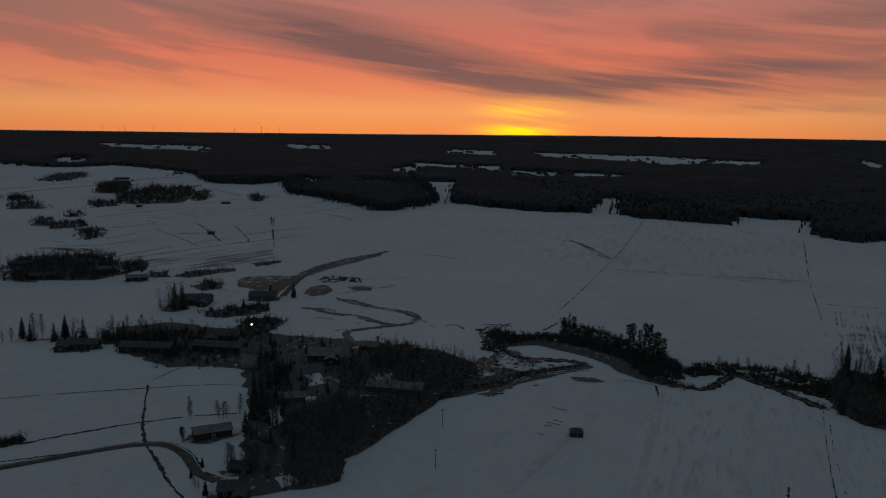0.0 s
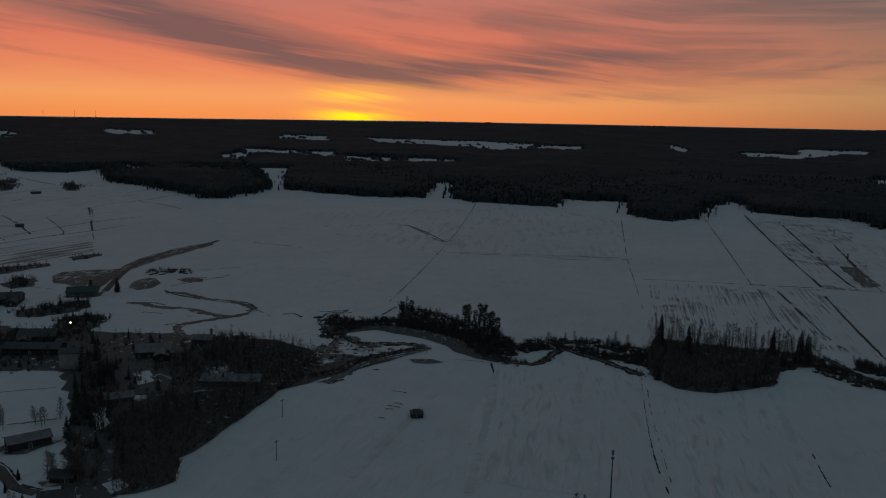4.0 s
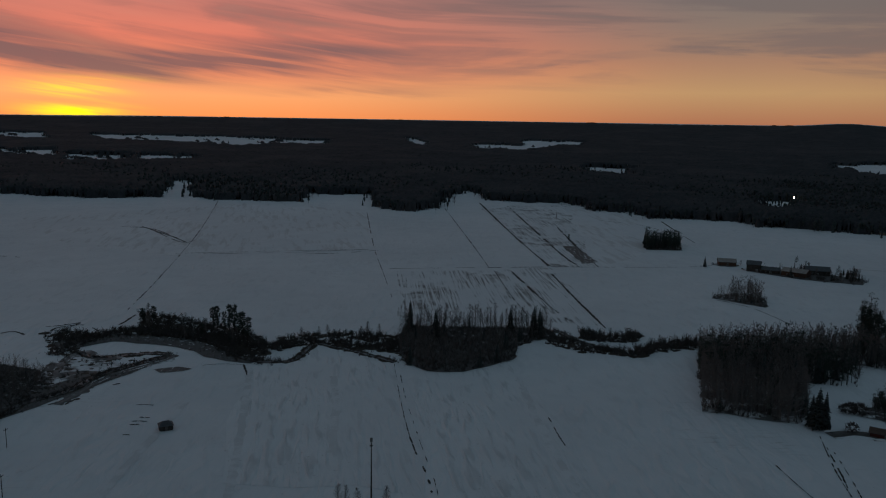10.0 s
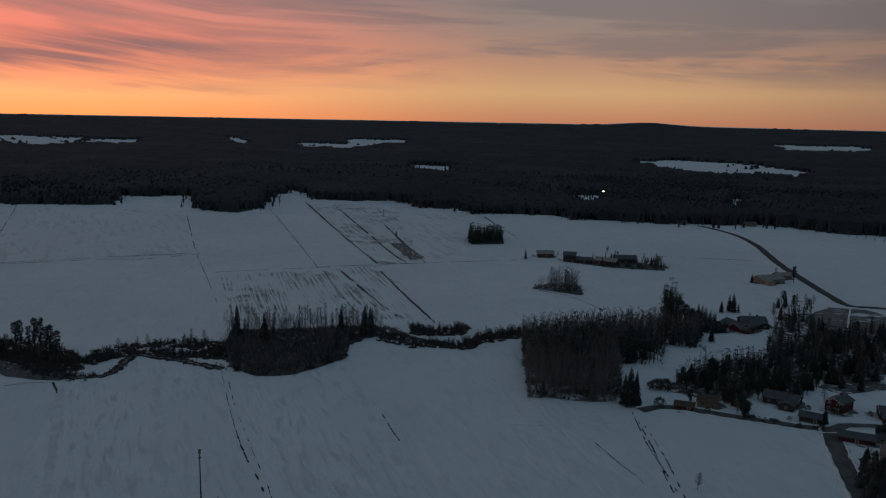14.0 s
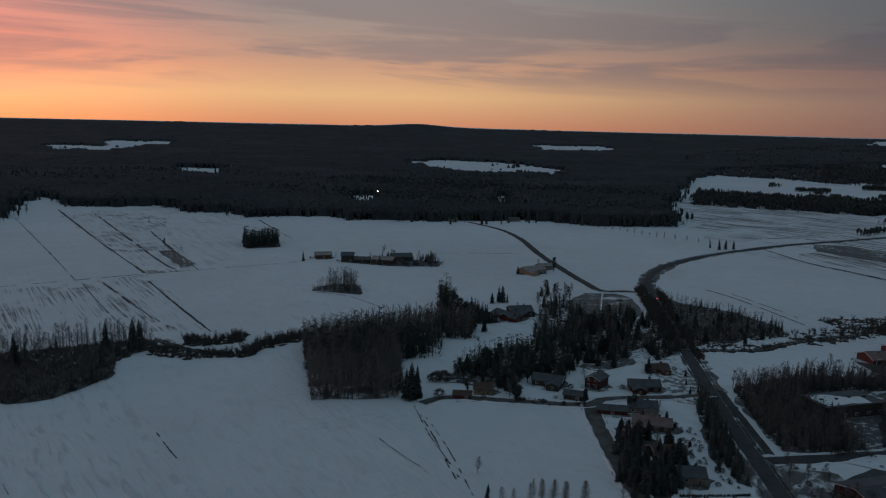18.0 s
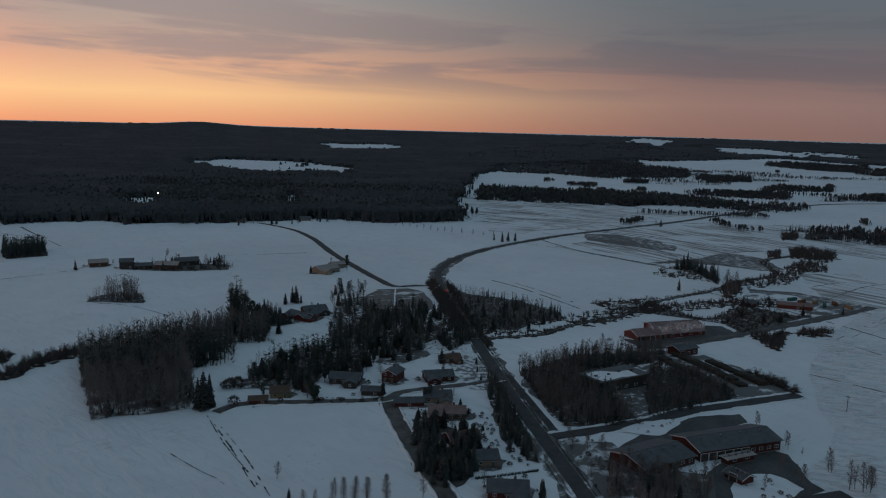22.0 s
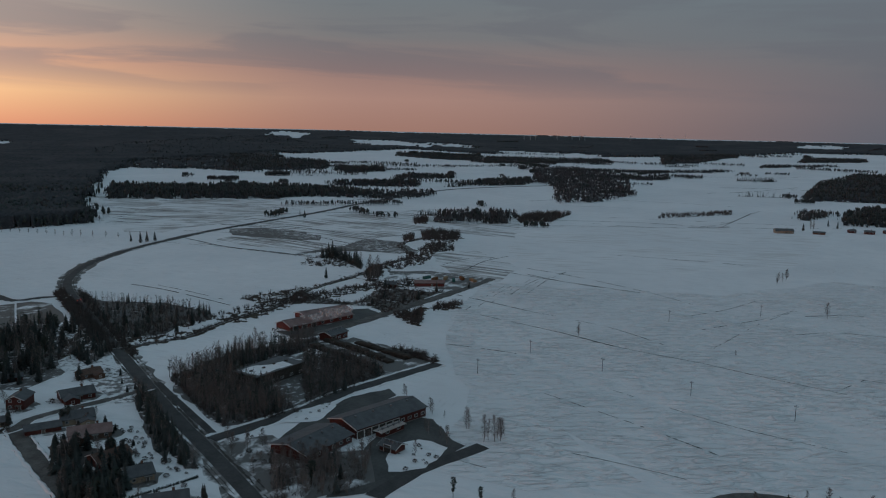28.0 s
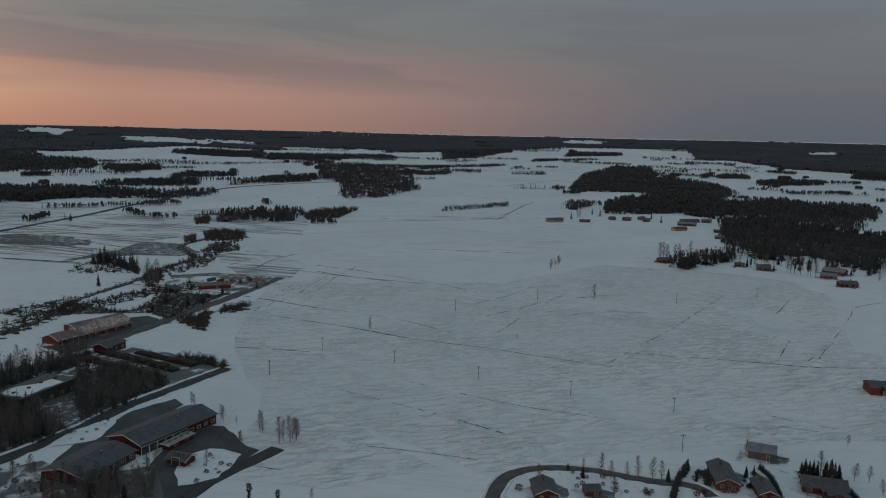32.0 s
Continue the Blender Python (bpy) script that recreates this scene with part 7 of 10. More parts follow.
for i, (line, w, gap) in enumerate(((beside(ROAD_MAIN, 4.2), 1.0, 0.25), (beside(ROAD_MAIN, -4.2), 1.0, 0.25), (beside(ROAD_MAIN, 5.8), 0.6, 0.7), (beside(ROAD_MAIN, -6.0), 0.6, 0.7), (beside(ROAD_SIDE, 3.9), 0.7, 0.5), (beside(ROAD_SIDE, -3.9), 0.7, 0.5), (beside(ROAD_VILLAGE, 3.2), 0.5, 0.5), (beside(ROAD_VILLAGE, -3.2), 0.5, 0.5), (beside(ROAD_LUMBER, 4.2), 0.6, 0.5), (beside(ROAD_LUMBER, -4.2), 0.6, 0.5), (beside(ROAD_WEST, 2.6), 0.6, 0.3), (LINE_A, 1.6, 0.0), (LINE_B, 1.5, 0.2), (LINE_C, 1.0, 0.35), (LINE_D, 0.4, 0.6), (LINE_E, 0.9, 0.4), (LINE_F, 0.6, 0.5), (LINE_G, 1.0, 0.3), (LINE_H, 1.2, 0.2), (LINE_J, 1.2, 0.15), (LINE_K, 1.0, 0.3), (LINE_L, 1.0, 0.4), (LINE_N, 0.8, 0.5), (LINE_O, 0.45, 0.8), (LINE_P, 0.4, 0.5), (LINE_Q, 0.38, 0.7), (FIELD_DASHES, 0.05, 0.8), (LINE_R, 0.3, 0.7), (LINE_S, 0.3, 0.5), (LINE_T, 0.3, 0.5), (LINE_U, 0.5, 0.85), (LINE_V, 0.7, 0.4), (LINE_W, 0.3, 0.8), (LINE_X, 0.9, 0.4), (LINE_Y, 1.8, 0.2), (LINE_Z, 1.8, 0.2), (LINE_AA, 1.0, 0.2), (LINE_AB, 0.8, 0.2), (LINE_AC, 0.25, 0.85), (DITCH_A, 0.8, 0.05), (DITCH_B, 2.0, 0.15), (DITCH_C, 1.2, 0.0), (DITCH_D, 0.8, 0.2), (DITCH_E, 0.5, 0.1), (DITCH_F, 0.75, 0.12), (DITCH_G, 0.6, 0.35), (TRACK_LEFT, 1.2, 0.1), (LEFT_LINE_A, 0.9, 0.3), (LEFT_LINE_B, 1.1, 0.3), (LEFT_LINE_C, 0.9, 0.5), (LEFT_LINE_D, 0.8, 0.6), (LEFT_LINE_E, 0.8, 0.3), (LEFT_LINE_F, 1.2, 0.3), (LEFT_LINE_G, 1.2, 0.2), (LEFT_LINE_H, 1.3, 0.1), (LEFT_LINE_I, 0.6, 0.8), (LEFT_LINE_J, 1.0, 0.2), (PLOT_A, 0.9, 0.5), (PLOT_B, 0.9, 0.5), (PLOT_C, 0.8, 0.6), (PLOT_D, 0.5, 0.1), (PLOT_E, 0.5, 0.3), (CREEK_LINE_A, 1.3, 0.3), (CREEK_LINE_B, 1.2, 0.4), (CREEK_LINE_C, 1.1, 0.4), (CREEK_LINE_D, 1.3, 0.3), (CREEK_LINE_E, 0.5, 0.1), (CREEK_LINE_F, 1.2, 0.0), (CREEK_LINE_G, 1.3, 0.1), (CREEK_LINE_H, 1.2, 0.2), (CREEK_LINE_I, 0.8, 0.2), (LOOP_LINE_A, 1.3, 0.15), (LOOP_LINE_B, 1.3, 0.3), (LOOP_LINE_C, 1.0, 0.4), (LOOP_LINE_D, 1.1, 0.2), (LOOP_LINE_E, 1.3, 0.0), (LOOP_LINE_F, 1.5, 0.1), (LOOP_LINE_G, 1.6, 0.2), (LOOP_LINE_H, 1.2, 0.2), (TRACK_FAR, 0.9, 0.1), (EAST_LINE_A, 1.0, 0.3), (EAST_LINE_B, 1.0, 0.4), (EAST_LINE_C, 0.7, 0.4), (EAST_LINE_D, 0.7, 0.4), (EAST_LINE_E, 0.7, 0.4), (EAST_LINE_F, 0.7, 0.4), (EAST_LINE_G, 0.7, 0.4), (EAST_LINE_H, 0.7, 0.4), (EAST_LINE_I, 0.7, 0.4), (EAST_LINE_J, 0.7, 0.4), (EAST_LINE_K, 1.2, 0.4), (EAST_LINE_L, 1.2, 0.4), (EAST_LINE_M, 1.2, 0.5), (EAST_LINE_N, 1.1, 0.4), (EAST_LINE_O, 0.7, 0.4), (EAST_LINE_P, 0.7, 0.4), (EAST_LINE_Q, 1.4, 0.4), (EAST_FURROW_A, 0.35, 0.8), (EAST_FURROW_B, 0.35, 0.8), (EAST_FURROW_C, 0.35, 0.8), (EAST_FURROW_D, 0.35, 0.8), (EAST_FURROW_E, 0.35, 0.8), (EAST_FURROW_F, 0.35, 0.8), (CREEK_D, 2.0, 0.25), (LINE_AD, 0.39, 0.9), (LINE_AE, 1.2, 0.4), (LINE_AF, 0.8, 0.5), (LINE_BA, 1.0, 0.4), (LINE_BB, 0.9, 0.5), (LINE_BC, 0.8, 0.4), (LINE_BD, 1.2, 0.4), (LINE_BE, 1.0, 0.4), (LINE_BF, 1.0, 0.4), (LINE_BG, 1.0, 0.4), (LINE_BH, 1.2, 0.4), (LINE_BI, 2.0, 0.1), (LINE_BJ, 0.8, 0.6), (LINE_BK, 0.8, 0.5), (LINE_BL, 0.8, 0.5), (LINE_BM, 1.8, 0.5), (LINE_BN, 1.6, 0.5), (LINE_BO, 1.0, 0.3), (LINE_BP, 1.4, 0.3), (LINE_BQ, 1.2, 0.3), (LINE_BR, 1.8, 0.3), (LINE_BS, 1.4, 0.3), (LINE_BT, 0.9, 0.3), (LINE_BU, 2.0, 0.3), (LINE_BX, 1.4, 0.4), (LINE_BY, 1.2, 0.4), (LINE_BZ, 1.0, 0.3), (LINE_CA, 1.0, 0.4), (LINE_CB, 0.8, 0.5), (LINE_CC, 0.8, 0.4), (LINE_CD, 0.8, 0.6), (LINE_CE, 0.9, 0.5), (LINE_CF, 0.9, 0.5), (LINE_CG, 0.4, 0.5), (LINE_CH, 0.25, 0.6), (LINE_CI, 0.35, 0.6), (LINE_CJ, 0.35, 0.6), (LINE_CK, 0.28, 0.6), (LINE_CL, 0.28, 0.5), (LINE_CM, 0.4, 0.5), (LINE_CN, 0.5, 0.5), (LINE_EA, 1.8, 0.3), (LINE_EB, 1.6, 0.3), (LINE_EC, 1.4, 0.3), (LINE_ED, 1.3, 0.4), (LINE_EE, 1.6, 0.3), (LINE_EF, 1.0, 0.4), (LINE_EG, 0.9, 0.4), (LINE_EH, 0.9, 0.4), (LINE_EI, 1.0, 0.4), (LINE_EJ, 1.2, 0.3), (LINE_DA, 0.39, 0.7), (LINE_DB, 0.39, 0.7), (LINE_DC, 0.39, 0.8), (LINE_DD, 1.8, 0.3), (LINE_DE, 1.6, 0.4), (LINE_DF, 1.6, 0.3), (LINE_DG, 1.3, 0.4), (LINE_DH, 1.2, 0.4), (LINE_DI, 1.4, 0.4), (LINE_DJ, 1.0, 0.7), (LINE_DK, 2.0, 0.4), (LINE_DL, 2.0, 0.4), (LINE_DM, 2.4, 0.4), (LINE_DN, 1.8, 0.4), (LINE_DO, 2.2, 0.4), (LINE_DQ, 0.9, 0.4), (LINE_DR, 1.2, 0.3), (LINE_DS, 1.0, 0.4), (LINE_DT, 0.8, 0.6), (LINE_LC, 1.2, 0.5), (LINE_LD, 1.0, 0.4), (LINE_LE, 0.8, 0.4), (LINE_LF, 0.8, 0.5), (LINE_LG, 1.2, 0.4), (LINE_LH, 1.2, 0.5), (LINE_LI, 1.0, 0.3), (LINE_LJ, 1.2, 0.4))):
    tagged(new("field_ditch", broken(line, w, 40 + i, gap)), "dark field ditch half filled with snow", "ditch", kind="structure")

# ---- woods and brush ----
def far_wood(poly, label, conifer, h, seed, dense=0.05, least=24, most=2600, under=0.6, ground=None):
    a = area_of(poly)
    xy = np.array(poly)
    far = np.hypot(xy[:, 0], xy[:, 1]).mean()
    if a > 2500 and far > 800:
        canopy("woods", poly, label, h, seed, max(3.5 if far < 1300 else 5.5, math.sqrt(a / 12000)), 0.2 + 0.7 * conifer if conifer > 0.2 else conifer)
        return
    wood("woods", poly, label, int(min(most, max(least, a * dense))), conifer, h, seed, under, True, 0.0, ground)


def brush(poly, seed, dense=0.16, h=2.6):
    rs = np.random.RandomState(seed)
    n = int(min(1500, max(30, area_of(poly) * dense)))
    xy = fill(poly, n, seed)
    hh = h * rs.uniform(0.4, 1.3, n)
    pl = np.stack([xy[:, 0], xy[:, 1], ground_z(xy[:, 0], xy[:, 1]), hh, hh * 0.9, rs.uniform(0, 6.28, n), rs.randint(0, 3, n)], 1)
    ob = tagged(new("brush", scattered("brush", BUSHES, pl, SHRUB)), "dark leafless willow scrub along the stream", "scrub", kind="stuff")
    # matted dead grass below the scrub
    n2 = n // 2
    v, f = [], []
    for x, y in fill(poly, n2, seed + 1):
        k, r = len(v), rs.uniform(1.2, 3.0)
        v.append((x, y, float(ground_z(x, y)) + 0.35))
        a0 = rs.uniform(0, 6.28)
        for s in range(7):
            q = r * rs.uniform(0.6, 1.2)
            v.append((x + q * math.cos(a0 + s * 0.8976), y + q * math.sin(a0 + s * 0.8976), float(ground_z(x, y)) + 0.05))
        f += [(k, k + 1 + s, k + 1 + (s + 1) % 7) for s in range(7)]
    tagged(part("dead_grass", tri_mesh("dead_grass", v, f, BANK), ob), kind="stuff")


wood("planted_wood", WOOD_PLANT, "dense planted wood of leafless birch and spruce", 1900, 0.02, 14.5, 21, 0.5, True, 0.03, SNOW_YARD)
wood("stream_wood", WOOD_BELT, "mixed birch and spruce belt along the stream", 620, 0.03, 10.0, 22, 3.0, True, 0.0, DARK_FLOOR)
wood("field_grove", WOOD_GROVE, "small dark spruce grove in the fields", 190, 0.25, 15, 23, 0.8, True, 0.65)
wood("field_thicket", WOOD_CLUMP, "leafless thicket in the snowy field", 110, 0.03, 7.5, 24, 2.0)
wood("field_thicket", [(232, 518), (243, 512), (250, 524), (247, 538), (235, 540), (228, 530)], "tall bare trees within the field thicket", 60, 0.0, 15, 34, 0.5, False)
wood("young_wood", WOOD_LEFT, "young leafless birch wood beside the village", 1500, 0.01, 7, 25, 1.0, True, 0.0, DARK_FLOOR)
wood("workshop_wood", WOOD_WORKS, "young leafless birch wood round a workshop", 1200, 0.05, 10, 26, 1.4, True, 0.06, DARK_FLOOR)
wood("roadside_thicket", STRIP_WOOD, "dense roadside thicket of bushes and young spruce", 230, 0.4, 7, 28, 1.0, True, 0.15)
wood("roadside_wood", ROADSIDE_WOOD, "dark pine and spruce wood beside the main road", 430, 0.10, 7.5, 32, 2.2, True, 0.14, DARK_FLOOR)
wood("roadside_thicket", STRIP_WOOD_B, "dense roadside thicket of bushes and young spruce", 90, 0.5, 7, 29, 1.5)
wood("village_wood", STRIP_WOOD_C, "dark pine and spruce wood among houses", 230, 0.05, 8.0, 30, 1.0, True, 0.55)
wood("village_wood", STRIP_WOOD_D, "dark spruce copse beside the planted wood", 70, 0.5, 9, 31, 1.0)
wood("planted_wood", STRIP_WOOD_E, "dark pine belt behind the planted wood", 420, 0.05, 13.5, 33, 0.5, False, 0.55)
rs = np.random.RandomState(222)
u, hh = np.linspace(0, 1, 62), rs.uniform(8.0, 16.5, 62)
row = np.stack([3 + 84 * u + rs.uniform(-1.5, 1.5, 62), 451 - 5 * u + rs.uniform(-7, 3, 62), np.zeros(62), hh, hh * 1.1, rs.uniform(0, 6.28, 62), rs.randint(0, 3, 62)], 1)
row[:, 2] = ground_z(row[:, 0], row[:, 1])
tagged(new("birch_belt", scattered("birch_belt", FINE_BIRCH, row, TWIGS)), "tall leafless birches along the back of the stream wood", "trees", kind="stuff")
for poly, lab, count, conifer, h, seed, under, floor, pine, ground in (
        (THICKET_A, "dark thicket of leafless trees and pines among gardens", 330, 0.03, 9.0, 41, 1.5, True, 0.42, FOREST_FLOOR),
        (THICKET_B, "tall pines and bare trees round the village green", 110, 0.12, 12.0, 42, 1.5, True, 0.35, FOREST_FLOOR),
        (THICKET_C, "dark spruces and pines between the green and the houses", 130, 0.30, 13.0, 43, 2.0, True, 0.25, FOREST_FLOOR),
        (THICKET_D, "tall bare trees and pines at the end of the planted wood", 120, 0.05, 13.0, 44, 1.2, False, 0.35, None),
        (THICKET_E, "dense dark spruces in a garden", 44, 0.75, 11.5, 45, 1.0, False, 0.1, None),
        (THICKET_F, "dark young spruces and scrub beside the main road", 55, 0.4, 6.5, 46, 2.0, True, 0.1, DARK_FLOOR),
        (THICKET_G, "young leafless birches and scrub round the workshop yard", 230, 0.03, 7.5, 47, 1.0, False, 0.0, None)):
    wood("village_thicket", poly, lab, count, conifer, h, seed, under, floor, pine, ground)
for i, poly in enumerate((CREEK_BRUSH_A, CREEK_BRUSH_B, CREEK_BRUSH_C)):
    wood("stream_thicket", poly, "dark willow scrub and dead grass along the stream", 60 if i != 1 else 260, 0.0, 4.5 if i != 1 else 7.0, 48 + i, 5.0 if i != 1 else 1.5, True, 0.0, DARK_FLOOR)
wood("log_yard_wood", WOOD_PILES, "dense leafless thicket beside the log yard", 700, 0.05, 8, 27, 1.4, True, 0.05, DARK_FLOOR)
for i, (poly, conifer, h) in enumerate(((WOODS_A, 0.6, 14), (WOODS_B, 0.4, 13), (WOODS_C, 0.4, 13), (WOODS_D, 0.08, 12), (WOODS_E, 0.3, 12), (WOODS_F, 0.15, 13), (EAST_WOOD_A, 0.7, 13), (WOODS_H, 0.8, 13), (WOODS_I, 0.8, 12), (WOODS_J, 0.8, 13), (WOODS_K, 0.6, 12), (WOODS_L, 0.6, 12), (WOODS_M, 0.6, 12), (WOODS_N, 0.8, 14), (WOODS_O, 0.6, 14), (WOODS_P, 0.4, 12), (WOODS_Q, 0.4, 12), (WOODS_S, 0.6, 12), (EAST_WOOD_B, 0.8, 13), (EAST_WOOD_C, 0.75, 12), (EAST_WOOD_D, 0.6, 13), (EAST_SCRUB, 0.4, 9), (WOODS_U, 0.8, 12), (WOODS_V, 0.5, 12), (WOODS_W, 0.3, 9), (WOODS_X, 0.4, 10), (WOODS_AA, 0.6, 13), (WOODS_AB, 0.5, 10), (WOODS_AC, 0.5, 10), (WOODS_AD, 0.5, 10), (WOODS_AE, 0.6, 12), (WOODS_AF, 0.5, 10), (WOODS_AG, 0.5, 11), (WOODS_AH, 0.6, 12), (WOODS_AI, 0.6, 12), (WOODS_AJ, 0.6, 9), (WOODS_AK, 0.4, 11), (WOODS_BA, 0.7, 14), (WOODS_BB, 0.15, 10))):
    far_wood(poly, "distant wood of spruce and bare trees in snowy fields", conifer, h, 60 + i)
for i, (poly, conifer, h) in enumerate(((WOODS_LH, 0.02, 7), (WOODS_LQ, 0.6, 12))):
    far_wood(poly, "dark trees and scrub round the farmsteads", conifer, h, 100 + i, 0.20, under=2.2, ground=DARK_FLOOR)


def copse(poly, conifer, h, seed, dense, bushes):
    """Round-headed leafless trees over thick scrub, with a few conifers, on dark littered ground."""
    rs = np.random.RandomState(seed)
    root = tagged(patch("copse", poly, 0.12 + 0.004 * (seed % 19), DARK_FLOOR if abs(poly[0][0]) < 600 else SNOW_MUD, 0, 2.0 if abs(poly[0][0]) < 600 else 6.0, seed, 5.0), "leafless trees and dark scrub round a farmstead", "trees", kind="stuff")
    back = root.matrix_world.inverted()
    a = area_of(poly)
    for nm, shapes, n, lo, hi, wide, mat, top in (
            ("leafless_trees", LOW_BIRCH, a * dense * (1 - conifer), 0.45, 1.1, 1.15, TWIGS, 380),
            ("conifers", MID_SPRUCE, a * dense * conifer, 0.5, 1.2, 1.1, NEEDLES, 400),
            ("scrub", BUSHES, a * dense * bushes, 0.2, 0.6, 0.95, SHRUB, 700)):
        n = int(min(top, max(3, n)))
        q = fill(poly, n, seed + len(nm))
        q = q + rs.normal(0, 2.0 if abs(poly[0][0]) < 600 else 6.0, q.shape)
        hh = h * rs.uniform(lo, hi, n)
        pl = np.stack([q[:, 0], q[:, 1], ground_z(q[:, 0], q[:, 1]), hh, hh * wide, rs.uniform(0, 6.28, n), rs.randint(0, 3, n)], 1)
        tagged(part(nm, scattered(nm, shapes, pl, mat), root, back), kind="stuff")


for i, (poly, conifer, h, dense, bushes) in enumerate((
        (FARM_CLUMP, 0.06, 8, 0.03, 1.6),  (LT_D, 0.05, 11, 0.03, 0.8),
        (LT_E, 0.1, 6, 0.02, 3.0), (LT_F, 0.04, 9, 0.04, 1.0), (LT_G, 0.02, 8.5, 0.06, 1.0), (LT_H, 0.06, 6, 0.035, 2.0),
        (LT_I, 0.05, 5, 0.035, 3.0), (LT_J, 0.4, 9, 0.035, 1.0), (LT_K, 0.1, 7, 0.04, 1.0), (LT_L, 0.05, 6, 0.025, 1.5),
        (LT_M, 0.2, 5, 0.015, 1.5), (BELT_A, 0.06, 7, 0.01, 2.0), (BELT_B, 0.06, 9, 0.01, 2.0), (BELT_C, 0.06, 9, 0.01, 2.0), (BELT_D, 0.06, 8, 0.01, 2.0), (BELT_E, 0.06, 6, 0.012, 2.0), (BELT_F, 0.06, 8, 0.015, 2.0), (BELT_G, 0.06, 6, 0.014, 2.0), (BELT_H, 0.06, 4, 0.014, 2.0), (BELT_I, 0.06, 8, 0.03, 2.0), (BELT_J, 0.06, 8, 0.012, 2.0), (BELT_K, 0.06, 6, 0.014, 2.0), (BELT_L, 0.06, 7, 0.03, 2.0), (BELT_M, 0.06, 4, 0.03, 2.0), (BELT_N, 0.06, 4, 0.02, 2.0), (BELT_O, 0.06, 9, 0.006, 2.0), (BELT_P, 0.06, 7, 0.01, 2.0), (BELT_Q, 0.06, 2, 0.02, 2.0), (BELT_R, 0.06, 5, 0.03, 2.0), (BELT_S, 0.06, 3, 0.03, 2.0), (BELT_T, 0.06, 7, 0.02, 2.0), (BELT_U, 0.06, 7, 0.004, 2.0), 
        (LT_AB, 0.1, 5, 0.03, 2.0), (LT_AC, 0.1, 5, 0.02, 1.5), (LT_AD, 0.15, 5, 0.014, 1.5), (LT_AE, 0.1, 4, 0.03, 2.0), (LT_AF, 0.15, 6, 0.012, 1.5))):
    copse(poly, conifer, h * 1.35, 900 + i, dense * 1.3, bushes)
for i, (poly, dense, h) in enumerate(((BRUSH_A, 0.25, 3), (BRUSH_B, 0.3, 3), (BANK_TONGUE, 0.05, 1.6), (BRUSH_D, 0.25, 4), (BRUSH_E, 0.2, 4), (BRUSH_F, 0.2, 3), (BRUSH_G, 0.1, 2.5), (BRUSH_H, 0.1, 2.5), (BRUSH_I, 0.08, 2.5), (BRUSH_J, 0.1, 3), (BRUSH_K, 0.14, 2.6), (BRUSH_L, 0.25, 3.5), (BRUSH_M, 0.06, 3.5), (BRUSH_P, 0.3, 3), (CLUMP_A, 0.1, 4), (CLUMP_B, 0.1, 5), (CLUMP_C, 0.1, 3.5), (CLUMP_D, 0.06, 6), (CLUMP_E, 0.1, 5), (BRUSH_Q, 0.04, 4), (BRUSH_R, 0.1, 2), (BRUSH_S, 0.05, 3), (BRUSH_T, 0.3, 3.5), (BRUSH_U, 0.3, 3.0), (BRUSH_AA, 0.2, 3.0), (BRUSH_AB, 0.2, 3), (GROVE_CREEK, 0.1, 3.5), (BRUSH_AE, 0.15, 3), (BRUSH_AD, 0.12, 1.8), (BRUSH_V, 0.35, 3.5), (BRUSH_X, 0.15, 3.5), (BRUSH_Y, 0.25, 4), (BRUSH_Z, 0.12, 2))):
    brush(poly, 140 + i, dense, h)

def verge_scrub(line, w, h, per, seed):
    """Low scrub and dead grass following a stream."""
    rs = np.random.RandomState(seed)
    pts = smooth_line(line, per)
    pl = np.array([[q.x + rs.normal(0, w), q.y + rs.normal(0, w), 0.1, hh, hh * 1.1, rs.uniform(0, 6.28), rs.randint(0, 3)] for q in pts for hh in [h * rs.uniform(0.4, 1.2)]])
    tagged(new("brush", scattered("brush", UNDERGROWTH, pl, SHRUB)), "dark leafless willow scrub along the stream", "scrub", kind="stuff")


for i, (line, w, h, per) in enumerate(((ARM_LOW, 1.6, 1.8, 0.35), (ARM_HIGH, 1.0, 1.3, 0.5), (SCRUB_ARC, 2.6, 2.2, 0.3), (SOUTHBANK, 1.6, 1.5, 0.5), (TRACK_FAR, 1.0, 1.0, 1.2), (CREEK_C, 1.6, 1.8, 0.6), (CREEK_D, 1.8, 1.6, 0.6))):
    verge_scrub(line, w, h, per, 700 + i)


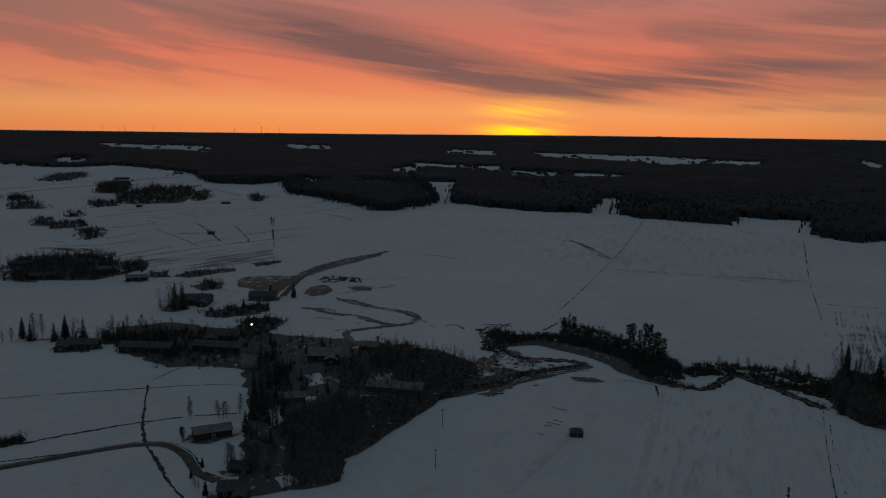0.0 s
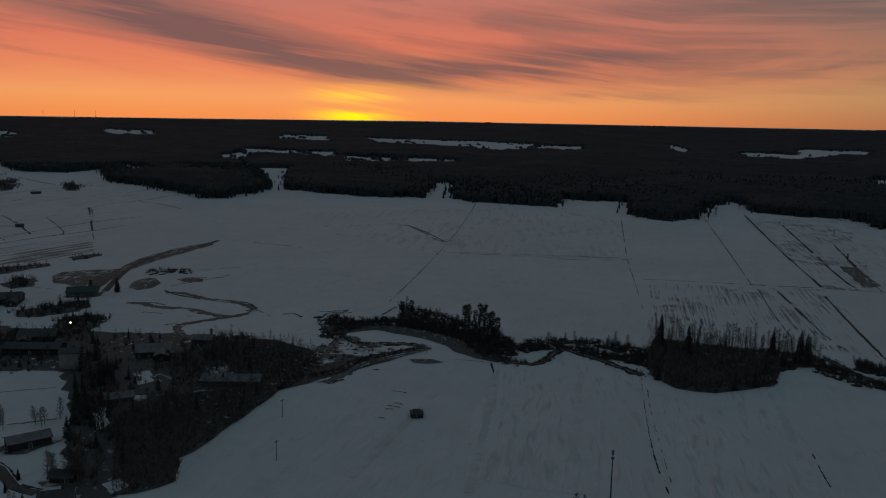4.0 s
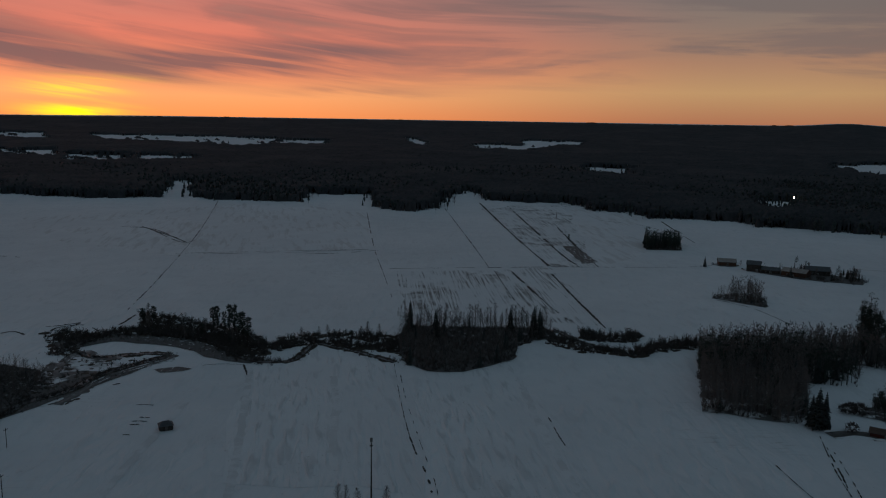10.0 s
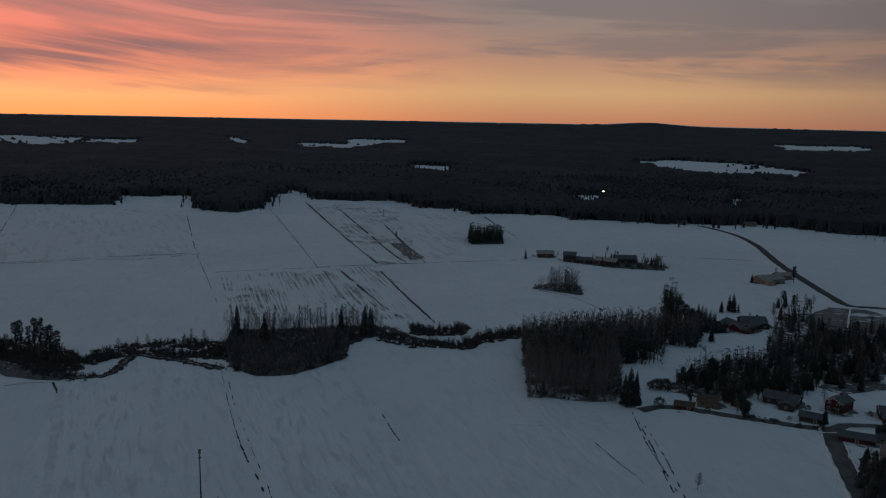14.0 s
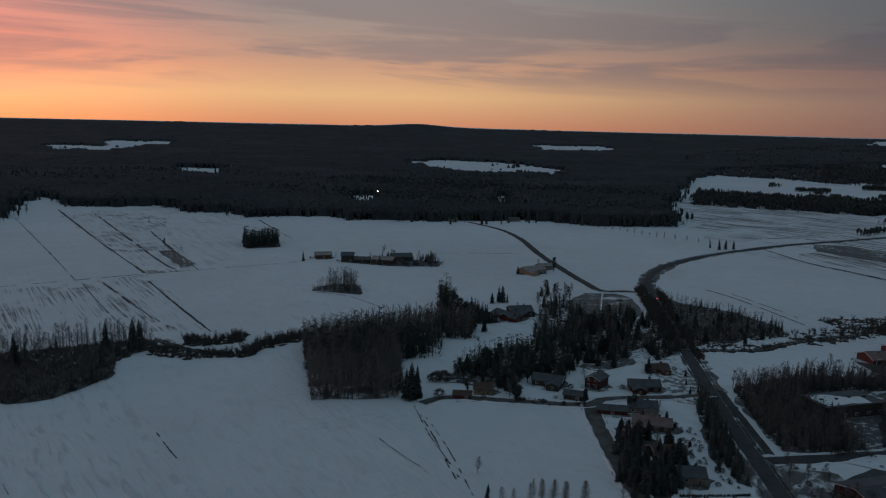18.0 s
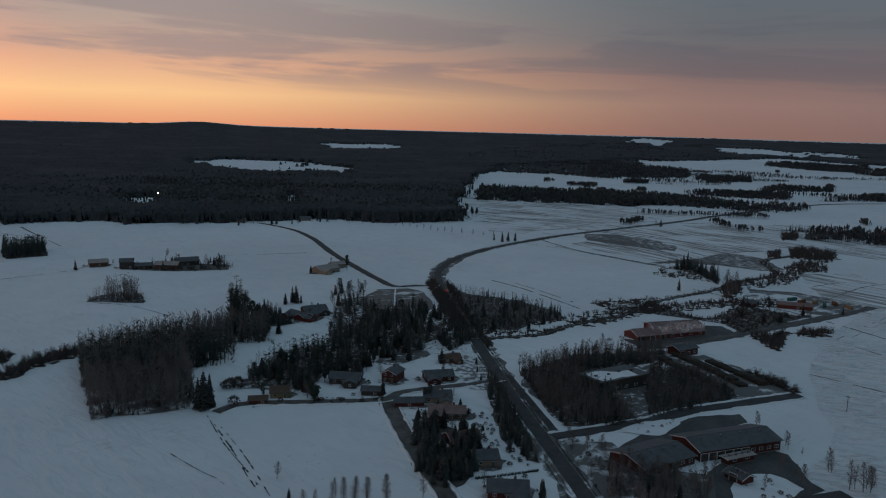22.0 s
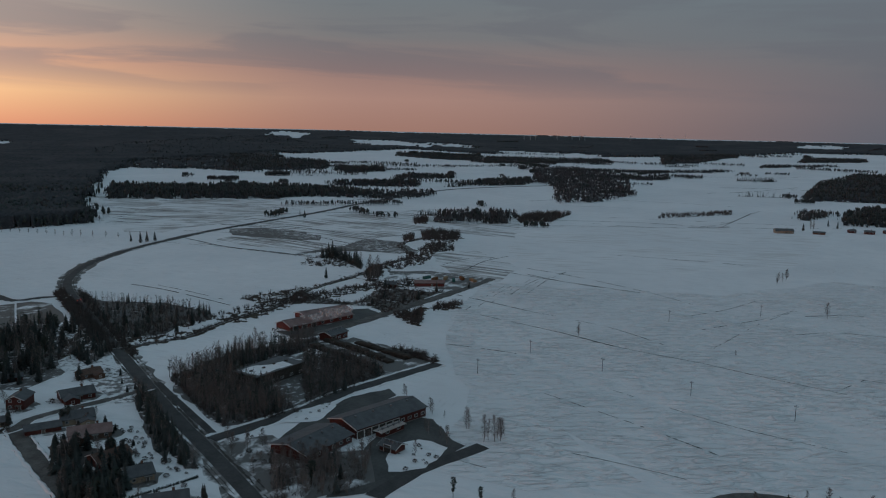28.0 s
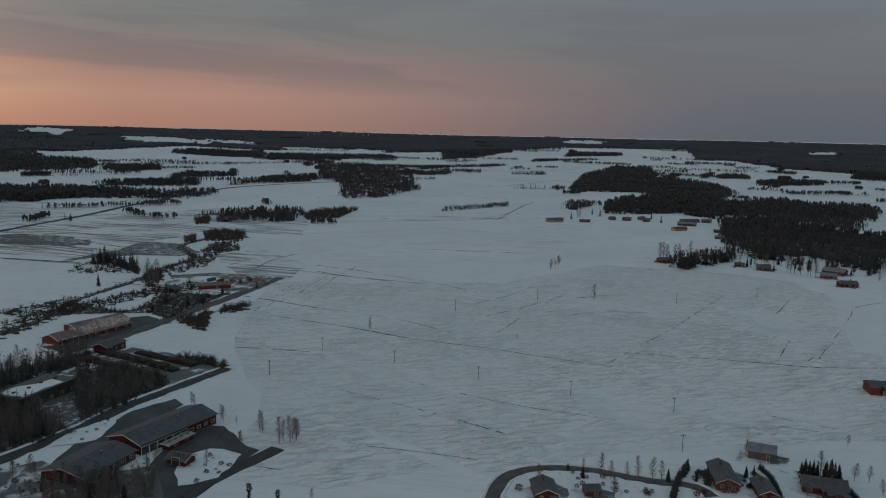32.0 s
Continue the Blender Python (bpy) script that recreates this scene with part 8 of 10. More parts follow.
def far_groves(az0, az1, r0, r1, count, seed, conifer, longest=110, most=80):
    """Rows and clumps of trees scattered over the far fields."""
    rs = np.random.RandomState(seed)
    pl, kinds = [], []
    for g in range(count):
        az, r = radians(rs.uniform(az0, az1)), rs.uniform(r0 ** 0.5, r1 ** 0.5) ** 2
        along_view = rs.rand() < 0.2
        turn = (math.pi / 2 - az) + (0 if along_view else math.pi / 2) + rs.normal(0, 0.25)
        n, length, width = rs.randint(25, most), rs.uniform(15, longest), rs.uniform(3, 10) * (1 + longest / 400)
        hard = rs.rand() < conifer
        for k in range(n):
            u, w = rs.uniform(-0.5, 0.5) * length, rs.normal(0, 0.4) * width
            x = r * math.sin(az) + u * math.cos(turn) - w * math.sin(turn)
            y = r * math.cos(az) + u * math.sin(turn) + w * math.cos(turn)
            h = rs.uniform(3.5, 9.5) * (1.0 if longest < 200 else 1.25)
            pl.append((x, y, float(ground_z(x, y)), h, h * (1.3 if hard else 1.15), rs.uniform(0, 6), rs.randint(0, 2)))
            kinds.append(hard == (rs.rand() < 0.8))
    pl, kinds = np.array(pl), np.array(kinds)
    ob = tagged(new("far_trees", scattered("far_trees", FAR_SPRUCE[1:], pl[kinds], NEEDLES)), "distant rows of trees between snowy fields", "trees", kind="stuff")
    tagged(part("leafless_trees", scattered("leafless_trees", FAR_ROUND, pl[~kinds], FAR_TWIGS), ob), kind="stuff")


far_groves(52, 117, 1500, 3000, 75, 501, 0.45)
far_groves(60, 84, 1000, 1500, 8, 502, 0.35)
far_groves(52, 117, 1700, 4300, 105, 505, 0.3, 300, 300)

# ---- buildings ----
PAINT = {
    "darkred": rough_stuff("dark_red_boards", (0.05, 0.014, 0.011), (0.11, 0.03, 0.022), 0.8, 0.7, 0, 0.01),
    "redwall": rough_stuff("falu_red_boards", (0.10, 0.024, 0.019), (0.175, 0.044, 0.034), 0.8, 0.7, 0, 0.01),
    "brown": rough_stuff("brown_brick", (0.07, 0.04, 0.03), (0.15, 0.09, 0.06), 0.8),
    "tanwall": rough_stuff("pale_brick", (0.22, 0.17, 0.12), (0.38, 0.31, 0.23), 0.8),
    "yellow": rough_stuff("yellow_boards", (0.22, 0.16, 0.07), (0.34, 0.25, 0.12), 0.8),
    "darkwood": rough_stuff("dark_weathered_boards", (0.03, 0.026, 0.023), (0.085, 0.075, 0.065), 0.8),
    "greywood": rough_stuff("grey_weathered_boards", (0.08, 0.075, 0.07), (0.18, 0.17, 0.155), 0.8),
    "whitered": rough_stuff("red_boards_and_pale_panels", (0.10, 0.03, 0.024), (0.17, 0.055, 0.042), 0.8),
    "whitewash": rough_stuff("whitewashed_wall", (0.25, 0.24, 0.23), (0.42, 0.40, 0.38), 0.5),
    "slate": rough_stuff("grey_roof_sheet", (0.05, 0.053, 0.058), (0.11, 0.115, 0.12), 0.35, 0.55, 0.0, 0.02),
    "tin": rough_stuff("pale_tin_roof", (0.13, 0.135, 0.14), (0.27, 0.275, 0.28), 0.3, 0.45, 0.3, 0.01),
    "redroof": rough_stuff("reddish_tin_roof", (0.15, 0.09, 0.082), (0.26, 0.18, 0.165), 0.3, 0.6),
    "brownroof": rough_stuff("brown_tile_roof", (0.07, 0.045, 0.035), (0.14, 0.09, 0.07), 0.4),
    "tanroof": rough_stuff("pale_roof_with_thin_snow", (0.24, 0.21, 0.19), (0.42, 0.38, 0.35), 0.3),
    "greenroof": rough_stuff("green_tin_roof", (0.03, 0.06, 0.045), (0.06, 0.11, 0.085), 0.3, 0.5),
    "trim": rough_stuff("white_trim", (0.5, 0.5, 0.49), (0.7, 0.7, 0.69), 1.0),
    "pane": rough_stuff("dark_window_glass", (0.012, 0.014, 0.017), (0.025, 0.028, 0.032), 0.5, 0.12),
    "concrete": rough_stuff("concrete_base", (0.16, 0.155, 0.15), (0.28, 0.27, 0.26), 0.8),
}
PAINT["tan"] = PAINT["brownroof"]
WINDOW_FRAME = box_mesh("window", PAINT["trim"], (-0.62, -0.52, 0, 0.07, 0, 1.2), (0.52, 0.62, 0, 0.07, 0, 1.2), (-0.52, 0.52, 0, 0.07, 0, 0.1), (-0.52, 0.52, 0, 0.07, 1.1, 1.2), (-0.03, 0.03, 0.02, 0.06, 0.1, 1.1))
WINDOW_PANE = box_mesh("pane", PAINT["pane"], (-0.52, 0.52, 0.008, 0.02, 0.1, 1.1))
DOOR_LEAF = box_mesh("door", PAINT["greywood"], (-0.5, 0.5, 0, 0.06, 0, 2.05))
DOOR_FRAME = box_mesh("door_frame", PAINT["trim"], (-0.62, -0.5, 0, 0.08, 0, 2.17), (0.5, 0.62, 0, 0.08, 0, 2.17), (-0.5, 0.5, 0, 0.08, 2.05, 2.17))


def gable_roof(L, W, h, rise, over, mat, name="roof"):
    """Two sloping slabs with thickness and eaves, the ridge along x."""
    bm = bmesh.new()
    x0, x1, t = -L / 2 - over, L / 2 + over, 0.16
    drop = rise * over / (W / 2)
    prof = [(-W / 2 - over, h - drop), (0, h + rise), (W / 2 + over, h - drop)]
    low = [[bm.verts.new((x, y, z + 0.01)) for y, z in prof] for x in (x0, x1)]
    up = [[bm.verts.new((x, y, z + t)) for y, z in prof] for x in (x0, x1)]
    for i in (0, 1):
        bm.faces.new((low[0][i], low[1][i], low[1][i + 1], low[0][i + 1]))
        bm.faces.new((up[0][i], up[0][i + 1], up[1][i + 1], up[1][i]))
        bm.faces.new((low[0][i], low[0][i + 1], up[0][i + 1], up[0][i]))
        bm.faces.new((low[1][i], up[1][i], up[1][i + 1], low[1][i + 1]))
    bm.faces.new((low[0][0], up[0][0], up[1][0], low[1][0]))
    bm.faces.new((low[0][2], low[1][2], up[1][2], up[0][2]))
    bmesh.ops.recalc_face_normals(bm, faces=bm.faces)
    return bm_mesh(name, bm, mat)


def gable_walls(L, W, h, rise, mat, name="wall"):
    bm = bmesh.new()
    prof = [(-W / 2, -0.1), (W / 2, -0.1), (W / 2, h), (0, h + rise), (-W / 2, h)]
    a, b = [[bm.verts.new((x, y, z)) for y, z in prof] for x in (-L / 2, L / 2)]
    bm.faces.new(a)
    bm.faces.new(b[::-1])
    for i in range(5):
        bm.faces.new((a[i], b[i], b[(i + 1) % 5], a[(i + 1) % 5]))
    bmesh.ops.recalc_face_normals(bm, faces=bm.faces)
    return bm_mesh(name, bm, mat)


HOUSE_SHRUBS = []


def house(kind, x, y, turn, L, W, h, wall, roof, label, ridge="along", storeys=1, pitch=None):
    """A gabled building with walls, roof, chimney, windows and door."""
    root = new(kind)
    root.empty_display_size = 1
    root.matrix_world = pose(x, y, float(ground_z(x, y)), 0, 0, turn)
    tagged(root, label, kind, "village buildings")
    if ridge == "across":
        L2, W2, m = W, L, pose(0, 0, 0, 0, 0, 90)
    else:
        L2, W2, m = L, W, None
    rise = W2 / 2 * math.tan(radians(pitch or (24 if kind != "barn" else 20)))
    part("wall", gable_walls(L2, W2, h, rise, PAINT[wall]), root, m)
    part("roof", gable_roof(L2, W2, h, rise, 0.5, PAINT[roof]), root, m)
    part("foundation", box_mesh("foundation", PAINT["concrete"], (-L / 2 - 0.04, L / 2 + 0.04, -W / 2 - 0.04, W / 2 + 0.04, -0.1, 0.28)), root)
    for sx in (-1, 1):
        # pale boards along the gable edges
        bm = bmesh.new()
        for sy in (-1, 1):
            gx = sx * (L2 / 2 + 0.52)
            low, high = (sy * (W2 / 2 + 0.5), h - rise * 0.5 / (W2 / 2) - 0.12), (0.0, h + rise - 0.12)
            v = [bm.verts.new((gx + dx, py, pz)) for dx in (-0.03, 0.03) for py, pz in (low, high, (high[0], high[1] + 0.26), (low[0], low[1] + 0.26))]
            for f in ((0, 1, 2, 3), (7, 6, 5, 4), (0, 4, 5, 1), (1, 5, 6, 2), (2, 6, 7, 3), (3, 7, 4, 0)):
                bm.faces.new([v[q] for q in f])
        bmesh.ops.recalc_face_normals(bm, faces=bm.faces)
        part("barge_board", bm_mesh("barge_board", bm, PAINT["trim" if kind == "house" else wall]), root, m)
    for sy in (-1, 1):
        part("gutter", box_mesh("gutter", PAINT["slate"], (-L2 / 2 - 0.5, L2 / 2 + 0.5, sy * (W2 / 2 + 0.5) - 0.07, sy * (W2 / 2 + 0.5) + 0.07, h - rise * 0.5 / (W2 / 2) - 0.12, h - rise * 0.5 / (W2 / 2) + 0.02)), root, m)
    if kind == "house" and L > 9 and math.hypot(x, y) < 700:
        # a lower wing at right angles
        s = 1 if int(x + y) % 2 else -1
        wl, ww, wh = W * 0.55, min(6.5, L * 0.42), h - 0.45
        wm = pose(s * (L / 2 - ww / 2 - 0.4), -W / 2 - wl / 2 + 1.2, 0, 0, 0, 90)
        wing = part("wing", gable_walls(wl + 2.4, ww, wh, ww / 2 * 0.42, PAINT[wall], "wing"), root, wm)
        part("wing_roof", gable_roof(wl + 2.4, ww, wh, ww / 2 * 0.42, 0.4, PAINT[roof], "wing_roof"), wing)
        pane = part("window", WINDOW_FRAME, wing, pose(-(wl + 2.4) / 2 - 0.002, 0, 0.95, 0, 0, 90))
    if kind == "house":
        step = part("porch", box_mesh("porch", PAINT["greywood"], (-1.1, 1.1, -1.5, 0, 0, 0.22), (-1.05, -0.95, -1.45, -1.35, 0.22, 2.3), (0.95, 1.05, -1.45, -1.35, 0.22, 2.3), (-1.3, 1.3, -1.7, 0, 2.3, 2.42)), root, pose(-L / 2 + L * (int(max(2, L / 3.6)) // 2 + 0.5) / max(2, int(L / 3.6)), -W / 2 - 0.01, 0.02))
        c = part("chimney", box_mesh("chimney", PAINT["brown"], (-0.4, 0.4, -0.35, 0.35, h + rise * 0.5, h + rise + 0.9), (-0.46, 0.46, -0.41, 0.41, h + rise + 0.9, h + rise + 1.02)), root, (m or Matrix()) @ pose(L2 * 0.18, 0.3, 0))
    if kind != "shed":
        n = max(2, int(L / 3.6))
        if kind == "barn":
            n = max(1, n // 2)
        for s in range(storeys):
            for side in (-1, 1):
                for i in range(n):
                    if s == 0 and i == n // 2:
                        continue
                    wx = -L / 2 + L * (i + 0.5) / n
                    w = part("window", WINDOW_FRAME, root, pose(wx, side * (W / 2 + 0.002), 0.95 + 2.5 * s, 0, 0, 0 if side > 0 else 180))
                    part("pane", WINDOW_PANE, w)
    if math.hypot(x, y) < 900:
        # trampled muddy snow round the walls
        rnd = random.Random(int(x * 7 + y * 13))
        ring = []
        for i in range(14):
            a = i * math.pi / 7
            q = Vector((math.cos(a) * (L * 0.5 + rnd.uniform(1.0, 6.0)), math.sin(a) * (W * 0.5 + rnd.uniform(1.0, 6.0)), 0))
            q.rotate(Matrix.Rotation(radians(turn), 3, "Z"))
            ring.append((x + q.x, y + q.y))
        tagged(patch("yard", ring, 0.05 + 0.002 * rnd.randint(0, 9), SNOW_YARD, rnd.uniform(0, 90), 0.8, rnd.randint(1, 999), 3.0), "trampled snow and mud round a building", "yard", kind="structure")
        HOUSE_SHRUBS.extend((q[0] + rnd.uniform(-2, 2), q[1] + rnd.uniform(-2, 2)) for q in rnd.sample(ring, 2))
    d = part("door", DOOR_LEAF, root, pose(-L / 2 + L * (int(max(2, L / 3.6)) // 2 + 0.5) / max(2, int(L / 3.6)), -W / 2 - 0.05, 0.05, 0, 0, 180))
    part("door_frame", DOOR_FRAME, d)
    return root



house('house', 253.6, 269.6, -67.7, 7.4, 10, 4.6, 'darkred', 'slate', 'two-storey dark red wooden house beside the village road', ridge='across', storeys=2)
house('house', 270.5, 255.7, -33.9, 13.8, 9, 2.8, 'darkred', 'slate', 'low dark red house with a grey roof in snow')
house('shed', 279.4, 299.8, -37.5, 6.7, 5, 2.3, 'darkred', 'slate', 'small dark red shed among the spruces')
house('house', 296.7, 272.4, -26.3, 10.3, 7, 2.6, 'brown', 'tan', 'brown-roofed cottage beside the main road')
house('house', 248.5, 235.1, -42.0, 12.2, 9, 2.8, 'tanwall', 'slate', 'tan brick house with a grey hipped roof')
house('shed', 234.9, 239.3, -40.1, 12.8, 6, 2.3, 'darkred', 'slate', 'long low outbuilding behind a snowy garden')
house('house', 237.4, 218.7, -48.4, 15.2, 9, 2.8, 'brown', 'redroof', 'brown brick house with a reddish tin roof')
house('house', 221.2, 195.7, -21.7, 12.6, 8, 2.7, 'darkred', 'brownroof', 'red brick bungalow half hidden by trees')
house('house', 213.0, 177.0, -37.4, 9.0, 9, 2.8, 'tanwall', 'slate', 'bungalow with a grey roof on a snowy lot')
house('house', 199.0, 154.9, -49.4, 13.4, 10, 2.8, 'darkred', 'slate', 'red bungalow with a wide grey roof')
house('house', 235.1, 282.4, -52.1, 14.2, 9, 3, 'darkwood', 'slate', 'dark wooden house behind the field road')
house('shed', 232.5, 261.4, -50.4, 8.3, 6, 2.5, 'darkwood', 'slate', 'grey-roofed garage beside the field road')
house('house', 201.0, 287.3, -37.1, 8.4, 8, 2.8, 'yellow', 'brownroof', 'yellow wooden cottage at the field edge')
house('shed', 188.5, 285.9, -36.6, 7.7, 5, 2.2, 'darkred', 'brownroof', 'low red shed at the field edge')
house('house', 295.4, 400.7, -88.0, 16.8, 8, 2.8, 'redwall', 'slate', 'long red house with a grey roof')
house('house', 298.1, 396.4, 13.9, 16.1, 8, 2.8, 'redwall', 'slate', 'red annexe house with a grey roof')
house('house', 310.3, 405.3, -17.9, 14.8, 10, 3.2, 'darkwood', 'slate', 'dark steep-roofed house in the trees')
house('house', 409.4, 519.1, 1.8, 20.4, 12, 3.4, 'tanwall', 'tanroof', 'pale house with a pale roof beside the side road')
house('shed', 432.1, 531.2, -14.9, 11.8, 8, 3, 'tanwall', 'tanroof', 'pale outbuilding beside the side road')
house('barn', 280.8, 660.8, -16.0, 14.3, 12, 3.5, 'brown', 'tanroof', 'brown farmhouse in the snowy fields')
house('barn', 293.6, 635.7, -28.2, 10.7, 12, 6, 'darkwood', 'slate', 'tall dark farm barn in snowy fields')
house('barn', 303.4, 626.0, -28.3, 13.6, 10, 3, 'darkwood', 'slate', 'low dark cowshed of the farm')
house('barn', 317.9, 612.6, -45.8, 18.9, 12, 4, 'brown', 'tanroof', 'brown farm machine hall')
house('barn', 339.2, 620.6, -18.8, 18.2, 14, 4, 'darkwood', 'slate', 'long farm hall with a grey roof')
house('house', 542.1, 855.3, -25.1, 11.6, 10, 3, 'tanwall', 'slate', 'distant house at the forest edge')
house('house', 618.4, 826.4, -25.0, 13.5, 10, 3, 'tanwall', 'slate', 'distant house at the forest edge')
house('house', 653.0, 831.3, -24.8, 12.3, 10, 3, 'darkred', 'slate', 'distant house at the forest edge')
house('barn', 292.6, -109.3, -110.4, 9.5, 9, 3.2, 'greywood', 'tin', 'grey field barn with a tin roof')
house('house', 269.3, -87.8, -94.8, 7.4, 17, 2.9, 'whitered', 'slate', 'long house with a grey roof and red gable', ridge='across')
house('house', 252.6, -24.1, -84.9, 7.5, 11, 2.8, 'darkred', 'slate', 'house with a dark roof by the loop road', ridge='across')
house('shed', 254.6, -39.9, -84.9, 4.9, 5, 2.3, 'redwall', 'slate', 'small red garage by the loop road')
house('house', 264.4, -120.5, -106.1, 13.9, 9, 2.7, 'darkred', 'slate', 'long grey-roofed house behind spruces')
house('house', 259.6, -98.7, -93.2, 5.6, 12, 2.7, 'darkred', 'slate', 'grey-roofed house beside a hedge', ridge='across')
house('barn', 375.3, -193.4, -95.3, 12.3, 10, 4, 'redwall', 'slate', 'bright red barn alone in the snow')
house('house', 753.7, -176.2, -80.5, 12.2, 9, 3, 'darkred', 'slate', 'red house at the wood edge')
house('barn', 1013.2, -252.8, -65.2, 18.0, 9, 3.2, 'tanwall', 'brownroof', 'distant pale barn with a brown roof in snow')
house('shed', 728.2, -261.3, -100.6, 8.7, 8, 3, 'darkwood', 'slate', 'dark shed under the pines')
house('house', 711.2, -316.2, -131.0, 17.9, 12, 3.4, 'brown', 'tin', 'brown house with a snowy roof at the wood')
house('house', 653.2, -301.4, -91.3, 13.8, 9, 3, 'darkred', 'slate', 'red house at the village edge')
house('house', 1076.8, -101.4, -77.6, 22.0, 10, 3.4, 'tanwall', 'slate', 'pale yellowish house far across the fields')
house('house', 1122.3, -186.1, -77.3, 8.0, 8, 2.8, 'darkred', 'slate', 'distant red house across snowy fields')
house('house', 1131.9, -229.1, -77.3, 9.0, 8, 2.8, 'darkred', 'slate', 'distant red house across snowy fields')
house('barn', 1112.9, -291.3, -77.6, 26.0, 9, 3.2, 'greywood', 'slate', 'distant long grey hall at the wood edge')
house('house', 1008.5, 318.9, -77.3, 12.0, 9, 3, 'darkred', 'slate', 'distant red house in a grove')
house('house', 557.1, 221.0, -77.8, 7.7, 7, 3, 'darkred', 'slate', 'red house at the timber yard')
house('shed', 573.3, 196.0, -66.8, 22.9, 7, 3, 'redwall', 'redroof', 'long red shed at the timber yard')
house('barn', -216.7, 226.5, 53.2, 14.2, 8, 3.2, 'darkwood', 'tin', 'weathered barn beside a ditch')
house('house', -174.4, 192.1, 33.6, 10.0, 8, 3, 'darkred', 'slate', 'dark red cottage at the track end')
house('shed', -184.1, 206.9, 15.0, 7.7, 6, 2.4, 'darkwood', 'slate', 'small dark shed among bare birches')
house('house', -241.4, 337.1, 30.0, 16.2, 12, 3.6, 'darkwood', 'tin', 'large dark farm building with a tin roof')
house('barn', -265.8, 308.5, 24.4, 10.2, 8, 8, 'whitewash', 'slate', 'tall pale granary tower beside the farmyard')
house('barn', -181.5, 310.2, 15.5, 26.2, 10, 3, 'greywood', 'tin', 'long outbuilding with snow on its roof')
house('house', -370.2, 287.7, 33.3, 20.6, 9, 3.2, 'darkwood', 'slate', 'long dark house at the field edge')
house('barn', -333.3, 302.0, 23.3, 28.1, 10, 3.4, 'darkwood', 'slate', 'dark barn row behind trees')
house('barn', -300.0, 321.8, 16.3, 28.0, 10, 3.6, 'darkwood', 'slate', 'dark barn row behind trees')
house('barn', -368.2, 439.8, 31.1, 18.2, 14, 3.4, 'greywood', 'greenroof', 'barn with a green tin roof')
house('house', -398.9, 406.1, 31.0, 19.9, 14, 3.4, 'darkwood', 'slate', 'dark house in a grove')
house('house', -315.2, 341.4, 30.3, 17.5, 12, 3.4, 'darkwood', 'slate', 'dark farmhouse among trees')
house('shed', -231.2, 365.9, 17.7, 10.6, 8, 2.6, 'greywood', 'tin', 'low shed by the stream')
house('shed', -215.8, 275.3, 40.0, 12.4, 7, 2.5, 'greywood', 'tin', 'outbuilding by a snowy yard')
house('house', 1107.7, -230.8, -101.8, 10, 8, 3, 'darkred', 'slate', 'small red house at the edge of the wood')
house('house', 1069.6, -276.7, -104.5, 24, 8, 3, 'darkwood', 'tin', 'long grey house before the spruce wood')
house('house', 1113.3, -314.5, -105.8, 13, 8, 3, 'darkred', 'slate', 'red house before the spruce wood')
house('shed', 999.6, -298.4, -106.6, 12, 6, 2.5, 'darkwood', 'slate', 'dark shed beside the spruce wood')
house('shed', 939.6, -283.8, -106.8, 14, 6, 2.5, 'darkwood', 'tin', 'low dark shed beside the spruce wood')
house('shed', 741.1, -242.5, -108.1, 8, 6, 2.5, 'darkred', 'slate', 'small red shed under bare trees')
house('house', 724.2, -258.0, -109.6, 11, 8, 3, 'darkwood', 'slate', 'dark house under the pines')
house('house', 689.9, -302.0, -113.6, 13, 8, 3, 'brown', 'tin', 'brown house with a snowy roof at the village edge')
house('house', 1116.6, -205.4, -100.4, 12, 8, 3, 'darkred', 'slate', 'low dark red house across the fields')
house('shed', 1082.9, -143.0, -97.5, 14, 6, 2.5, 'brown', 'slate', 'brown shed across the fields')
house('house', -567.2, 412.2, 54.0, 20, 9, 3.2, 'darkwood', 'slate', 'long dark farmhouse in a grove')
house('barn', -635.1, 439.5, 55.3, 18, 9, 3.2, 'darkwood', 'slate', 'dark barn of the far farm')
house('house', -597.2, 473.6, 51.6, 14, 9, 3.2, 'darkred', 'slate', 'dark red farmhouse among bare trees')
house('barn', -550.8, 458.3, 50.2, 16, 9, 3.2, 'greywood', 'tin', 'grey barn of the far farm')
house('barn', -499.3, 444.1, 48.3, 16, 9, 3.2, 'darkwood', 'tin', 'dark barn alone before a hedge')
house('shed', -900.7, 988.1, 42.4, 14, 5, 2.4, 'darkwood', 'slate', 'small dark field barn in snow')
house('shed', -651.0, 688.5, 43.4, 8, 5, 2.4, 'darkwood', 'slate', 'small dark field barn in snow')
house('shed', -966.0, 869.2, 48.0, 9, 5, 2.4, 'darkwood', 'slate', 'small dark field barn in snow')
house('barn', -1516.8, 1318.6, 49.0, 32, 9, 3.2, 'darkwood', 'slate', 'long dark farm building far off')
house('house', -1592.4, 1568.6, 45.4, 24, 9, 3.2, 'greywood', 'tin', 'distant grey house by the road')


# ---- workshops and sawmill ----
def along(a, b):
    dx, dy = b[0] - a[0], b[1] - a[1]
    return math.hypot(dx, dy), math.degrees(math.atan2(dy, dx))


